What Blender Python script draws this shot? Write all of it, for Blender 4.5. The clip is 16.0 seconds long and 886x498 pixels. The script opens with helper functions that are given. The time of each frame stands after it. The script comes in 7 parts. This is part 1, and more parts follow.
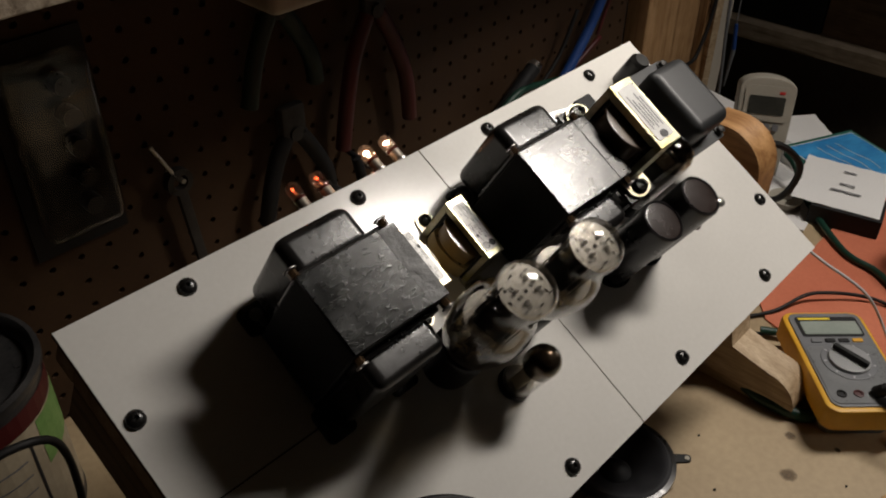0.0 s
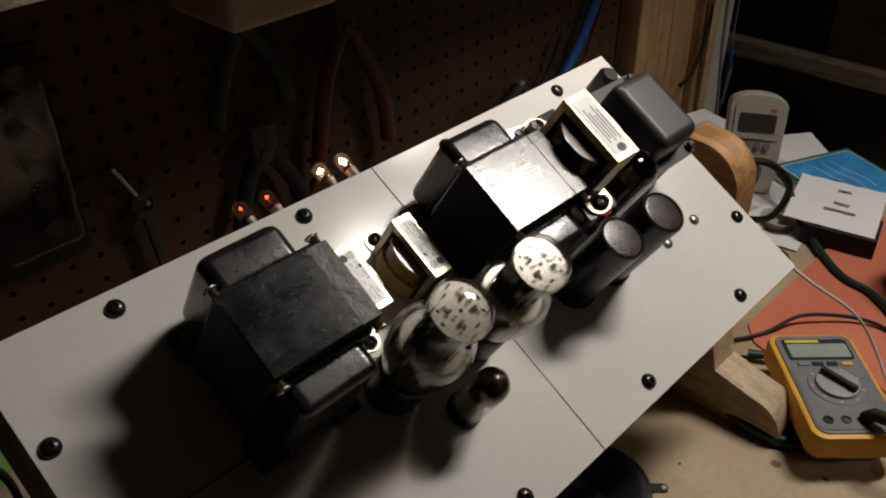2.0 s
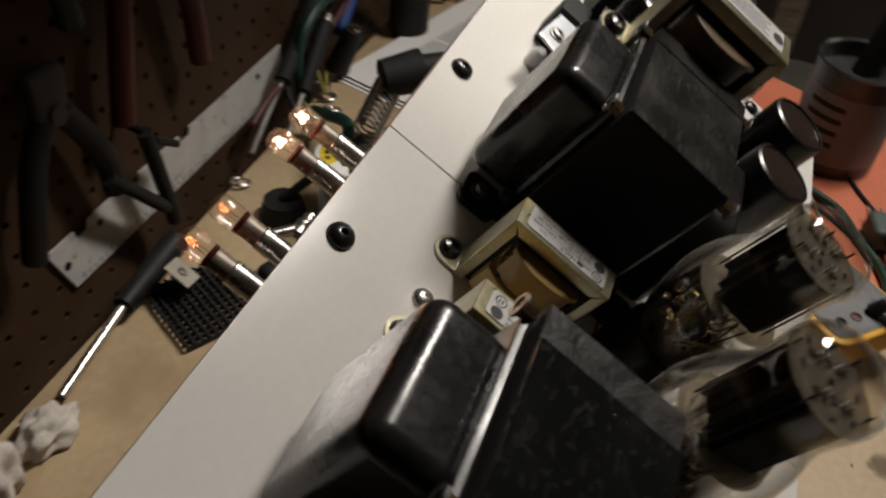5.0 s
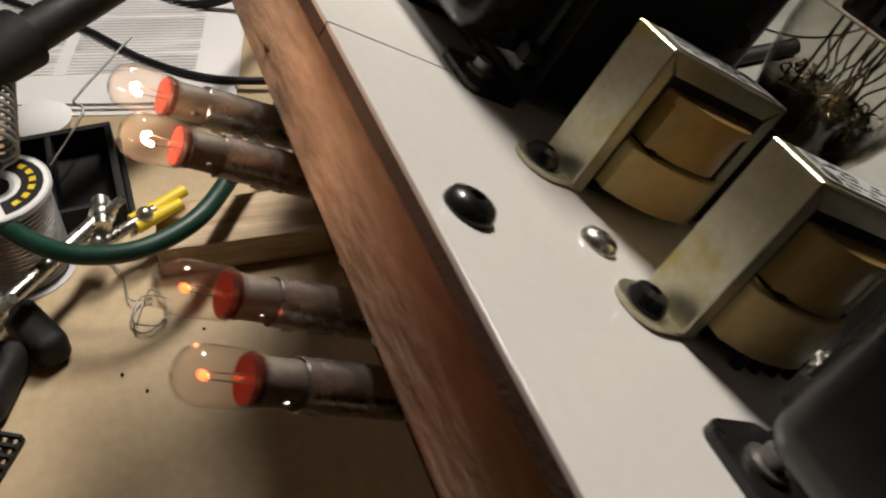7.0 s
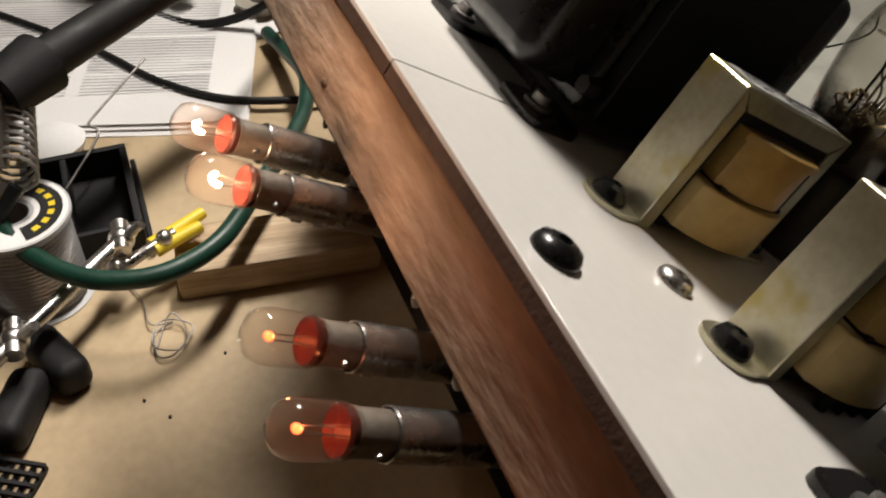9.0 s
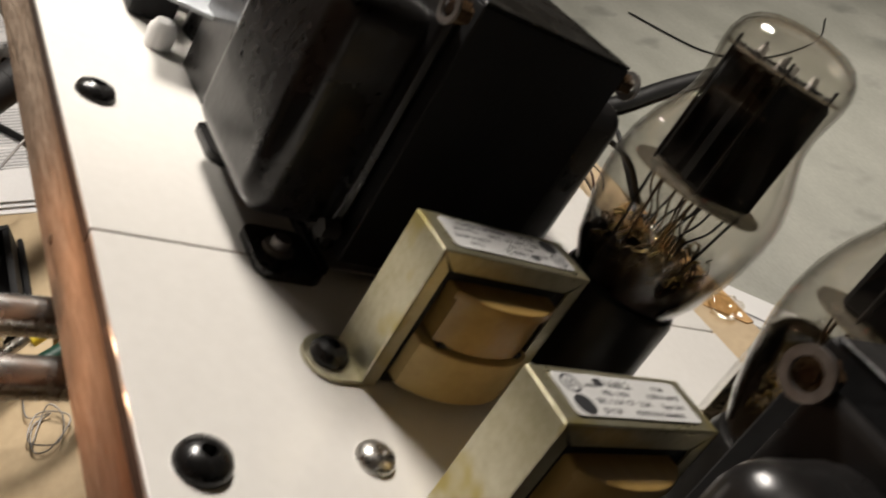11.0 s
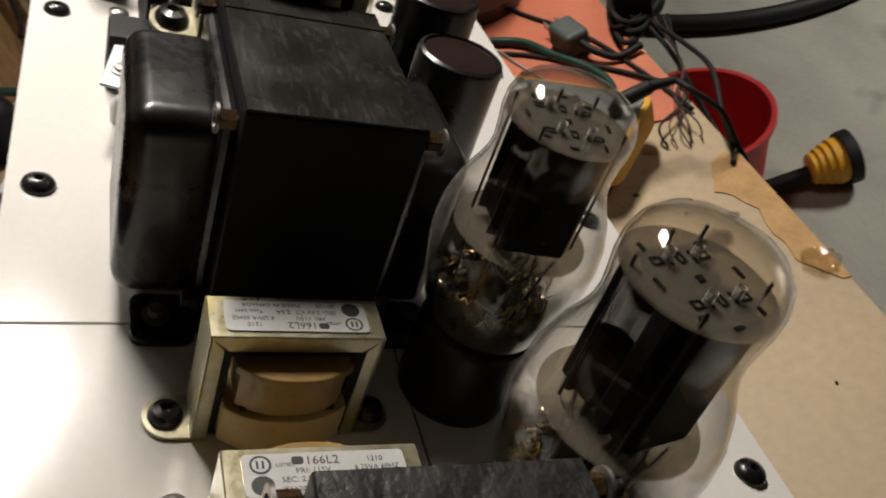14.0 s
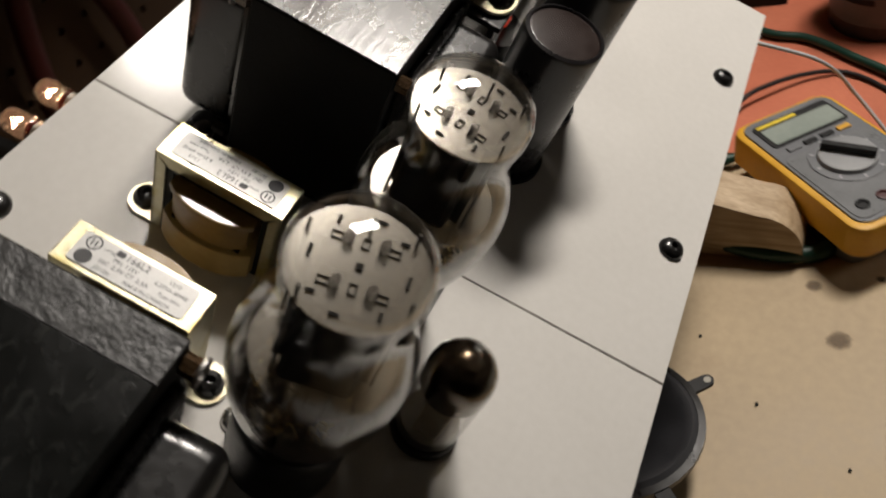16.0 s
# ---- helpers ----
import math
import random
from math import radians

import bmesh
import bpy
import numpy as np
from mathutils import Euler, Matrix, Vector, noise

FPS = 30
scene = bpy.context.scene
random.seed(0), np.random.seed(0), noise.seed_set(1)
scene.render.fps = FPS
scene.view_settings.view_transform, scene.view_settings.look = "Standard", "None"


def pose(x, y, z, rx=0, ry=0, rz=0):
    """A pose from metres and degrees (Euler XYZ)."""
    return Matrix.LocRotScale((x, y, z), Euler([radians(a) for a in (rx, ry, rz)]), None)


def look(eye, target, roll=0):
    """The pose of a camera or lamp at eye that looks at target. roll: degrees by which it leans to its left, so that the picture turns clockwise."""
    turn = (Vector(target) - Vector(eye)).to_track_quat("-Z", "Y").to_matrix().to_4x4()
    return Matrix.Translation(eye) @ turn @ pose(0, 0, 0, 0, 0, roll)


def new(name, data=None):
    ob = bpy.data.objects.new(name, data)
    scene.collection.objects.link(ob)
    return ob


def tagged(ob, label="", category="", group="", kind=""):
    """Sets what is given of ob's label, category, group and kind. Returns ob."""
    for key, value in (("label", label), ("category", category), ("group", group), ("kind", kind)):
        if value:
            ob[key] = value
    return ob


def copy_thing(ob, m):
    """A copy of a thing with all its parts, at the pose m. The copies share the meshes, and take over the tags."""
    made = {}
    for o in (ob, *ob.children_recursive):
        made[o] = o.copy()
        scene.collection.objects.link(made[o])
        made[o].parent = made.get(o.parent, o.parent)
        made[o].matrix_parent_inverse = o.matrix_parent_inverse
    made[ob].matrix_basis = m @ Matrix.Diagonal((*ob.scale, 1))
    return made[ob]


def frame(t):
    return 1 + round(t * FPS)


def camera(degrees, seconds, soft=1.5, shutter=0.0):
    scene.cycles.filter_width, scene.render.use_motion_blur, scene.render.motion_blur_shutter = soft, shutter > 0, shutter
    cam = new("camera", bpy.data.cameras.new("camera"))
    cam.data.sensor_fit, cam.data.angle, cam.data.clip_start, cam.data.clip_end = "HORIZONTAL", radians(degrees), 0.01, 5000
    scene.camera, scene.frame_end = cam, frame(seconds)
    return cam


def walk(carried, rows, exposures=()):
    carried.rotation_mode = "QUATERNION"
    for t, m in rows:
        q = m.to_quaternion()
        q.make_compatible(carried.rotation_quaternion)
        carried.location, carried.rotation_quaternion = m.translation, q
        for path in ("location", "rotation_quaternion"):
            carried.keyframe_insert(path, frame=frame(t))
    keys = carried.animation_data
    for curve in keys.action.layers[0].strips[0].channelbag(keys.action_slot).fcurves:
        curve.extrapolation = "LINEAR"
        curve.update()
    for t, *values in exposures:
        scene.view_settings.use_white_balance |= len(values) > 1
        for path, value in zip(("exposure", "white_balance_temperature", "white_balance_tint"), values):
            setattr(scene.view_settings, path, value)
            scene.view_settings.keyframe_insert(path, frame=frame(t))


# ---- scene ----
W = Matrix.Translation((0, 0, 1.062)) @ pose(0, 0, 0, 32, 0, 0)   # the tilted chassis in the room
cam = camera(54.00, 16.0, soft=2.0, shutter=0.6)
PATH = [
    (0, (-0.4162, 0.0753, 0.4312), (0.7708, 0.3688, -1.1515), 40.37),
    (0.5, (-0.4153, 0.0717, 0.4304), (0.7691, 0.3791, -1.1515), 39.69),
    (1, (-0.4032, 0.0653, 0.4287), (0.7825, 0.3848, -1.1499), 38.91),
    (1.5, (-0.3895, 0.0563, 0.4268), (0.8009, 0.3827, -1.1467), 38.33),
    (2, (-0.3769, 0.0493, 0.4288), (0.8052, 0.4179, -1.1418), 37.31),
    (2.5, (-0.3611, 0.0356, 0.426), (0.7849, 0.4452, -1.1611), 36.60),
    (3, (-0.3455, 0.018, 0.4212), (0.7564, 0.457, -1.1891), 37.39),
    (3.5, (-0.3433, 0.045, 0.3838), (0.788, 0.4533, -1.2141), 39.35),
    (4, (-0.3456, 0.1318, 0.3272), (0.9431, 0.318, -1.1909), 43.02),
    (4.5, (-0.3358, 0.1997, 0.2631), (1.0635, 0.0673, -1.1598), 47.73),
    (4.7, (-0.3302, 0.2144, 0.2411), (1.0891, 0.0034, -1.1521), 48.74),
    (6.8, (-0.2264, 0.3003, 0.0628), (1.0926, -0.9061, -0.8343), 36.56),
    (7, (-0.2232, 0.3048, 0.0591), (1.1061, -0.906, -0.8165), 35.77),
    (7.5, (-0.2122, 0.3166, 0.0497), (1.1111, -0.916, -0.8044), 35.66),
    (8, (-0.2108, 0.3193, 0.0496), (1.1187, -0.9102, -0.7995), 35.50),
    (8.2, (-0.2118, 0.3192, 0.0489), (1.1179, -0.901, -0.8132), 35.46),
    (10.3, (-0.2123, 0.294, 0.0841), (1.1429, -0.934, -0.7256), 34.12),
    (10.5, (-0.2106, 0.2874, 0.0904), (1.1425, -0.9463, -0.7139), 33.31),
    (11, (-0.2093, 0.2747, 0.1026), (1.1361, -0.9707, -0.6966), 32.47),
    (11.5, (-0.2079, 0.2664, 0.1212), (1.1084, -0.9847, -0.7166), 29.82),
    (12, (-0.2107, 0.2545, 0.1306), (1.1416, -0.9344, -0.7398), 26.71),
    (12.5, (-0.2149, 0.2373, 0.1409), (1.1631, -0.8873, -0.7737), 24.82),
    (13, (-0.2186, 0.2255, 0.1505), (1.1635, -0.8291, -0.8384), 23.98),
    (13.5, (-0.2287, 0.2106, 0.1639), (1.1764, -0.7276, -0.9063), 22.23),
    (14, (-0.2385, 0.2023, 0.1794), (1.1871, -0.5973, -0.9732), 21.27),
    (14.5, (-0.2423, 0.1856, 0.1942), (1.1929, -0.4728, -1.0333), 21.64),
    (15, (-0.2409, 0.1476, 0.2132), (1.1718, -0.3143, -1.125), 23.58),
    (15.5, (-0.246, 0.1161, 0.2252), (1.0935, -0.0876, -1.2459), 26.41),
    (16, (-0.2432, 0.0835, 0.241), (1.0122, 0.0913, -1.3159), 28.78),
]
walk(cam, [(t, W @ look(eye, target, roll)) for t, eye, target, roll in PATH],
     exposures=[(0, -0.34), (3.4, -0.37), (4.0, -0.40), (4.25, -0.55), (4.6, -0.36), (7, 0.58), (7.5, 0.58), (8.1, 0.90), (9.3, 0.70), (10.5, 0.20), (11, 0.72), (11.5, 0.58), (12.5, 0.47), (13, 0.52), (13.5, 0.45), (14, 0.28), (14.5, 0.05), (15, 0.15), (15.5, 0.24), (16, 0.10)])

# ---- light ----
world = bpy.data.worlds.new("room_dark")
world.use_nodes = True
world.node_tree.nodes["Background"].inputs[0].default_value = (1.0, 0.8, 0.6, 1)
world.node_tree.nodes["Background"].inputs[1].default_value = 0.0015
scene.world = world


def area_lamp(name, m, sx, sy, watts, color, spread=180):
    d = bpy.data.lights.new(name, "AREA")
    d.shape, d.size, d.size_y, d.energy, d.color = "RECTANGLE", sx, sy, watts, color
    d.spread = radians(spread)
    ob = new(name, d)
    ob.matrix_world = m
    return ob


area_lamp("bench_light", look((0.575, -0.178, 1.970), (0.05, 0.059, 1.027)), 0.10, 0.35, 4.4, (1.0, 0.925, 0.845), 110)
area_lamp("ceiling_light", look((1.15, -2.3, 2.28), (1.10, -1.15, 0)), 0.5, 0.5, 13.5, (1.0, 0.93, 0.84), 84)
d = bpy.data.lights.new("rear_fill_spot", "SPOT")   # unseen fill spot, added to brighten the bench behind the amplifier
d.energy, d.color, d.spot_size, d.spot_blend, d.shadow_soft_size = 2.7, (1.0, 0.93, 0.84), radians(52), 0.6, 0.03
new("rear_fill_spot", d).matrix_world = look((0.20, 0.164, 1.462), (0.045, 0.223, 0.963))

# ---- materials ----


def nodes_of(name):
    m = bpy.data.materials.new(name)
    m.use_nodes = True
    nt = m.node_tree
    return m, nt, nt.nodes["Principled BSDF"]


def link(nt, a, b):
    nt.links.new(a, b)


def mottled(name, c1, c2, rough=0.5, metal=0.0, scale=40.0, fine=400.0, bump=0.1, rough2=None, stretch=(1, 1, 1),
            coat=0.0, spots=None, spot_scale=12.0, detail=6.0, bump_scale=None, depth=0.002, spec=0.5):
    """Two tones mixed by a large and a small noise, uneven gloss, and a fine relief."""
    m, nt, p = nodes_of(name)
    n = nt.nodes
    tc = n.new("ShaderNodeTexCoord")
    mp = n.new("ShaderNodeMapping")
    mp.inputs["Scale"].default_value = stretch
    link(nt, tc.outputs["Object"], mp.inputs[0])
    big = n.new("ShaderNodeTexNoise")
    big.inputs["Scale"].default_value, big.inputs["Detail"].default_value = scale, detail
    small = n.new("ShaderNodeTexNoise")
    small.inputs["Scale"].default_value, small.inputs["Detail"].default_value = fine, 4
    for t in (big, small):
        link(nt, mp.outputs[0], t.inputs["Vector"])
    add = n.new("ShaderNodeMath")
    add.operation = "MULTIPLY_ADD"
    add.inputs[1].default_value, add.inputs[2].default_value = 0.35, 0.0
    link(nt, small.outputs[0], add.inputs[0])
    tot = n.new("ShaderNodeMath")
    tot.operation = "MULTIPLY_ADD"
    tot.inputs[1].default_value = 0.75
    link(nt, big.outputs[0], tot.inputs[0])
    link(nt, add.outputs[0], tot.inputs[2])
    ramp = n.new("ShaderNodeValToRGB")
    ramp.color_ramp.elements[0].position, ramp.color_ramp.elements[1].position = 0.38, 0.72
    ramp.color_ramp.elements[0].color, ramp.color_ramp.elements[1].color = (*c1, 1), (*c2, 1)
    link(nt, tot.outputs[0], ramp.inputs[0])
    col = ramp.outputs[0]
    if spots:
        sp = n.new("ShaderNodeTexNoise")
        sp.inputs["Scale"].default_value, sp.inputs["Detail"].default_value = spot_scale, 3
        link(nt, tc.outputs["Object"], sp.inputs["Vector"])
        sr = n.new("ShaderNodeValToRGB")
        sr.color_ramp.elements[0].position, sr.color_ramp.elements[1].position = 0.60, 0.70
        link(nt, sp.outputs[0], sr.inputs[0])
        mix = n.new("ShaderNodeMix")
        mix.data_type = "RGBA"
        mix.inputs[7].default_value = (*spots, 1)
        link(nt, sr.outputs[0], mix.inputs[0])
        link(nt, col, mix.inputs[6])
        col = mix.outputs[2]
    link(nt, col, p.inputs["Base Color"])
    rr = n.new("ShaderNodeMapRange")
    rr.inputs["To Min"].default_value, rr.inputs["To Max"].default_value = rough, rough if rough2 is None else rough2
    rr.inputs["From Min"].default_value, rr.inputs["From Max"].default_value = 0.35, 0.75
    link(nt, tot.outputs[0], rr.inputs["Value"])
    link(nt, rr.outputs[0], p.inputs["Roughness"])
    p.inputs["Metallic"].default_value = metal
    p.inputs["Coat Weight"].default_value = coat
    p.inputs["Specular IOR Level"].default_value = spec
    if bump:
        b = n.new("ShaderNodeBump")
        b.inputs["Strength"].default_value, b.inputs["Distance"].default_value = bump, depth
        if bump_scale:
            bt = n.new("ShaderNodeTexNoise")
            bt.inputs["Scale"].default_value, bt.inputs["Detail"].default_value = bump_scale, 5
            link(nt, mp.outputs[0], bt.inputs["Vector"])
            link(nt, bt.outputs[0], b.inputs["Height"])
        else:
            link(nt, tot.outputs[0], b.inputs["Height"])
        link(nt, b.outputs[0], p.inputs["Normal"])
    return m


def wood(name, c1, c2, rough=0.6, along="X", rings=28.0, bump=0.25, dark=(0.12, 0.07, 0.04), fibre=0.06):
    """Sawn timber: stretched grain with rings, pores and a few dark streaks."""
    m, nt, p = nodes_of(name)
    n = nt.nodes
    tc = n.new("ShaderNodeTexCoord")
    mp = n.new("ShaderNodeMapping")
    s = {"X": (0.06, 1, 1), "Y": (1, 0.06, 1), "Z": (1, 1, 0.06)}[along]
    mp.inputs["Scale"].default_value = s
    link(nt, tc.outputs["Object"], mp.inputs[0])
    w = n.new("ShaderNodeTexNoise")
    w.inputs["Scale"].default_value, w.inputs["Detail"].default_value, w.inputs["Distortion"].default_value = rings * 4, 5, 1.2
    link(nt, mp.outputs[0], w.inputs["Vector"])
    f = n.new("ShaderNodeTexNoise")
    f.inputs["Scale"].default_value, f.inputs["Detail"].default_value = rings * 40, 3
    mf = n.new("ShaderNodeMapping")
    mf.inputs["Scale"].default_value = tuple(fibre if v < 1 else 1 for v in s)
    link(nt, tc.outputs["Object"], mf.inputs[0])
    link(nt, mf.outputs[0], f.inputs["Vector"])
    ramp = n.new("ShaderNodeValToRGB")
    e = ramp.color_ramp.elements
    e[0].position, e[0].color = 0.32, (*dark, 1)
    e[1].position, e[1].color = 0.66, (*c2, 1)
    mid = e.new(0.45)
    mid.color = (*c1, 1)
    link(nt, w.outputs[0], ramp.inputs[0])
    mix = n.new("ShaderNodeMix")
    mix.data_type, mix.blend_type = "RGBA", "MULTIPLY"
    mix.inputs[0].default_value = 0.45
    link(nt, ramp.outputs[0], mix.inputs[6])
    fr = n.new("ShaderNodeValToRGB")
    fr.color_ramp.elements[0].position, fr.color_ramp.elements[0].color = 0.35, (0.55, 0.5, 0.45, 1)
    fr.color_ramp.elements[1].position = 0.6
    link(nt, f.outputs[0], fr.inputs[0])
    link(nt, fr.outputs[0], mix.inputs[7])
    blot, br, mix2 = n.new("ShaderNodeTexNoise"), n.new("ShaderNodeValToRGB"), n.new("ShaderNodeMix")
    blot.inputs["Scale"].default_value, blot.inputs["Detail"].default_value = 38, 5
    link(nt, tc.outputs["Object"], blot.inputs["Vector"])
    br.color_ramp.elements[0].position, br.color_ramp.elements[0].color = 0.32, (0.62, 0.56, 0.50, 1)
    br.color_ramp.elements[1].position = 0.62
    link(nt, blot.outputs[0], br.inputs[0])
    mix2.data_type, mix2.blend_type = "RGBA", "MULTIPLY"
    mix2.inputs[0].default_value = 0.6
    link(nt, mix.outputs[2], mix2.inputs[6])
    link(nt, br.outputs[0], mix2.inputs[7])
    link(nt, mix2.outputs[2], p.inputs["Base Color"])
    p.inputs["Roughness"].default_value = rough
    b = n.new("ShaderNodeBump")
    b.inputs["Strength"].default_value, b.inputs["Distance"].default_value = bump, 0.0015
    ad = n.new("ShaderNodeMath")
    link(nt, w.outputs[0], ad.inputs[0])
    link(nt, f.outputs[0], ad.inputs[1])
    link(nt, ad.outputs[0], b.inputs["Height"])
    link(nt, b.outputs[0], p.inputs["Normal"])
    return m


def plain(name, c, rough=0.4, metal=0.0, coat=0.0):
    """A small plain part, with a slight unevenness of tone and gloss."""
    return mottled(name, tuple(v * 0.82 for v in c), c, rough * 0.85, metal, 60, 500, 0.05, rough * 1.2, coat=coat)


def thin_glass(name, tint=(0.97, 0.96, 0.93), smoke=0.0, ior=1.5, haze=0.0, rough=0.015):
    """Blown glass as one thin wall: clear, with a mirror-like surface."""
    m = bpy.data.materials.new(name)
    m.use_nodes = True
    nt = m.node_tree
    n = nt.nodes
    n.clear()
    out = n.new("ShaderNodeOutputMaterial")
    tr, gl, mix, lw = n.new("ShaderNodeBsdfTransparent"), n.new("ShaderNodeBsdfGlossy"), n.new("ShaderNodeMixShader"), n.new("ShaderNodeLayerWeight")
    tr.inputs[0].default_value = (*[v * (1 - smoke) for v in tint], 1)
    gl.inputs["Roughness"].default_value = rough
    pw, sc = n.new("ShaderNodeMath"), n.new("ShaderNodeMath")
    pw.operation, pw.inputs[1].default_value = "POWER", 3.4
    sc.operation, sc.inputs[1].default_value, sc.inputs[2].default_value = "MULTIPLY_ADD", 0.9, 0.045 * (ior - 1) / 0.5
    link(nt, lw.outputs["Facing"], pw.inputs[0])
    link(nt, pw.outputs[0], sc.inputs[0])
    link(nt, sc.outputs[0], mix.inputs[0])
    if haze:
        df, add, hz = n.new("ShaderNodeBsdfTranslucent"), n.new("ShaderNodeMixShader"), n.new("ShaderNodeBsdfDiffuse")
        both = n.new("ShaderNodeAddShader")
        for q in (df, hz):
            q.inputs[0].default_value = (0.45, 0.42, 0.38, 1)
        add.inputs[0].default_value = haze
        link(nt, df.outputs[0], both.inputs[0])
        link(nt, hz.outputs[0], both.inputs[1])
        link(nt, tr.outputs[0], add.inputs[1])
        link(nt, both.outputs[0], add.inputs[2])
        link(nt, add.outputs[0], mix.inputs[1])
    else:
        link(nt, tr.outputs[0], mix.inputs[1])
    link(nt, gl.outputs[0], mix.inputs[2])
    link(nt, mix.outputs[0], out.inputs[0])
    return m


def flashed(name, z0, z1):
    """A dark metal film inside a bulb that thins out upwards, with a ragged edge."""
    m, nt, p = nodes_of(name)
    n = nt.nodes
    tc, sep, no = n.new("ShaderNodeTexCoord"), n.new("ShaderNodeSeparateXYZ"), n.new("ShaderNodeTexNoise")
    no.inputs["Scale"].default_value, no.inputs["Detail"].default_value = 220, 5
    link(nt, tc.outputs["Object"], sep.inputs[0])
    link(nt, tc.outputs["Object"], no.inputs["Vector"])
    mr, ad = n.new("ShaderNodeMapRange"), n.new("ShaderNodeMath")
    mr.inputs["From Min"].default_value, mr.inputs["From Max"].default_value = z0, z1
    mr.inputs["To Min"].default_value, mr.inputs["To Max"].default_value = 1.0, -0.35
    mr.interpolation_type = "SMOOTHSTEP"
    link(nt, sep.outputs[2], mr.inputs["Value"])
    ad.operation = "MULTIPLY_ADD"
    ad.use_clamp = True
    ad.inputs[1].default_value = 0.5
    link(nt, no.outputs[0], ad.inputs[0])
    sh = n.new("ShaderNodeMath")
    sh.operation = "SUBTRACT"
    sh.inputs[1].default_value = 0.22
    link(nt, mr.outputs[0], sh.inputs[0])
    link(nt, sh.outputs[0], ad.inputs[2])
    link(nt, ad.outputs[0], p.inputs["Alpha"])
    p.inputs["Base Color"].default_value = (0.022, 0.014, 0.009, 1)
    p.inputs["Roughness"].default_value = 0.12
    p.inputs["Metallic"].default_value = 0.3
    return m


def varnished(name, c1, c2, gloss=0.5, ridges=0.9, crinkle=0.34, rough=(0.15, 0.26)):
    """Steel sheet edges under brushed varnish: fine lines along x, wrinkles, chips and an uneven gloss."""
    m, nt, p = nodes_of(name)
    n = nt.nodes
    tc = n.new("ShaderNodeTexCoord")

    def tex(scale, stretch, detail, dist=0.0):
        mp, t = n.new("ShaderNodeMapping"), n.new("ShaderNodeTexNoise")
        mp.inputs["Scale"].default_value = stretch
        t.inputs["Scale"].default_value, t.inputs["Detail"].default_value, t.inputs["Distortion"].default_value = scale, detail, dist
        link(nt, tc.outputs["Object"], mp.inputs[0])
        link(nt, mp.outputs[0], t.inputs["Vector"])
        return t.outputs[0]

    lines, wrinkle, broad = tex(480, (0.06, 1, 1), 5), tex(330, (0.45, 1, 1), 6, 1.4), tex(70, (1, 1, 1), 5)
    ramp = n.new("ShaderNodeValToRGB")
    ramp.color_ramp.elements[0].position, ramp.color_ramp.elements[1].position = 0.56, 0.66
    ramp.color_ramp.elements[0].color, ramp.color_ramp.elements[1].color = (*c1, 1), (*[1.3 * v for v in c2], 1)
    link(nt, wrinkle, ramp.inputs[0])
    link(nt, ramp.outputs[0], p.inputs["Base Color"])
    rr = n.new("ShaderNodeMapRange")
    rr.inputs["From Min"].default_value, rr.inputs["From Max"].default_value = 0.35, 0.65
    rr.inputs["To Min"].default_value, rr.inputs["To Max"].default_value = rough
    link(nt, broad, rr.inputs["Value"])
    link(nt, rr.outputs[0], p.inputs["Roughness"])
    p.inputs["Metallic"].default_value = 0.1
    p.inputs["Coat Weight"].default_value = gloss * 0.8
    p.inputs["Specular IOR Level"].default_value = gloss
    p.inputs["Coat Roughness"].default_value = 0.14
    s1, s2 = n.new("ShaderNodeMath"), n.new("ShaderNodeMath")
    s1.operation = s2.operation = "MULTIPLY_ADD"
    s1.inputs[1].default_value, s2.inputs[1].default_value = ridges, crinkle
    link(nt, lines, s1.inputs[0])
    link(nt, wrinkle, s2.inputs[0])
    link(nt, s1.outputs[0], s2.inputs[2])
    s1.inputs[2].default_value = 0.0
    b = n.new("ShaderNodeBump")
    b.inputs["Strength"].default_value, b.inputs["Distance"].default_value = 0.95, 0.00032
    link(nt, s2.outputs[0], b.inputs["Height"])
    link(nt, b.outputs[0], p.inputs["Normal"])
    link(nt, b.outputs[0], p.inputs["Coat Normal"])
    return m


def glow(name, c, strength):
    m, nt, p = nodes_of(name)
    p.inputs["Base Color"].default_value = (*c, 1)
    p.inputs["Emission Color"].default_value = (*c, 1)
    p.inputs["Emission Strength"].default_value = strength
    return m


WHITE = mottled("white_laminate", (0.62, 0.60, 0.565), (0.68, 0.66, 0.625), 0.14, 0, 9, 300, 0.012, 0.21, depth=0.0003, spec=0.45)
PANEL_EDGE = mottled("hardboard_edge", (0.040, 0.022, 0.013), (0.075, 0.044, 0.028), 0.85, 0, 60, 700, 0.25)
CEDAR = wood("reddish_cedar", (0.36, 0.265, 0.19), (0.50, 0.39, 0.30), 0.8, "X", 9, 0.45, (0.27, 0.185, 0.125), 0.26)
PINE = wood("pine_board", (0.46, 0.34, 0.21), (0.58, 0.45, 0.30), 0.6, "Y", 24, 0.2, (0.33, 0.23, 0.13))
HONEY = wood("honey_wood", (0.42, 0.22, 0.085), (0.55, 0.31, 0.13), 0.45, "Y", 22, 0.2, (0.30, 0.14, 0.05))
POST = wood("post_wood", (0.40, 0.23, 0.10), (0.52, 0.32, 0.16), 0.65, "Z", 14, 0.3, (0.22, 0.12, 0.05))
# lightened wood: light the recess shelves don't receive is put into the colour
SHELFWOOD = wood("shelf_wood_lit", (0.50, 0.41, 0.31), (0.62, 0.52, 0.41), 0.75, "Y", 14, 0.3, (0.2, 0.15, 0.1))
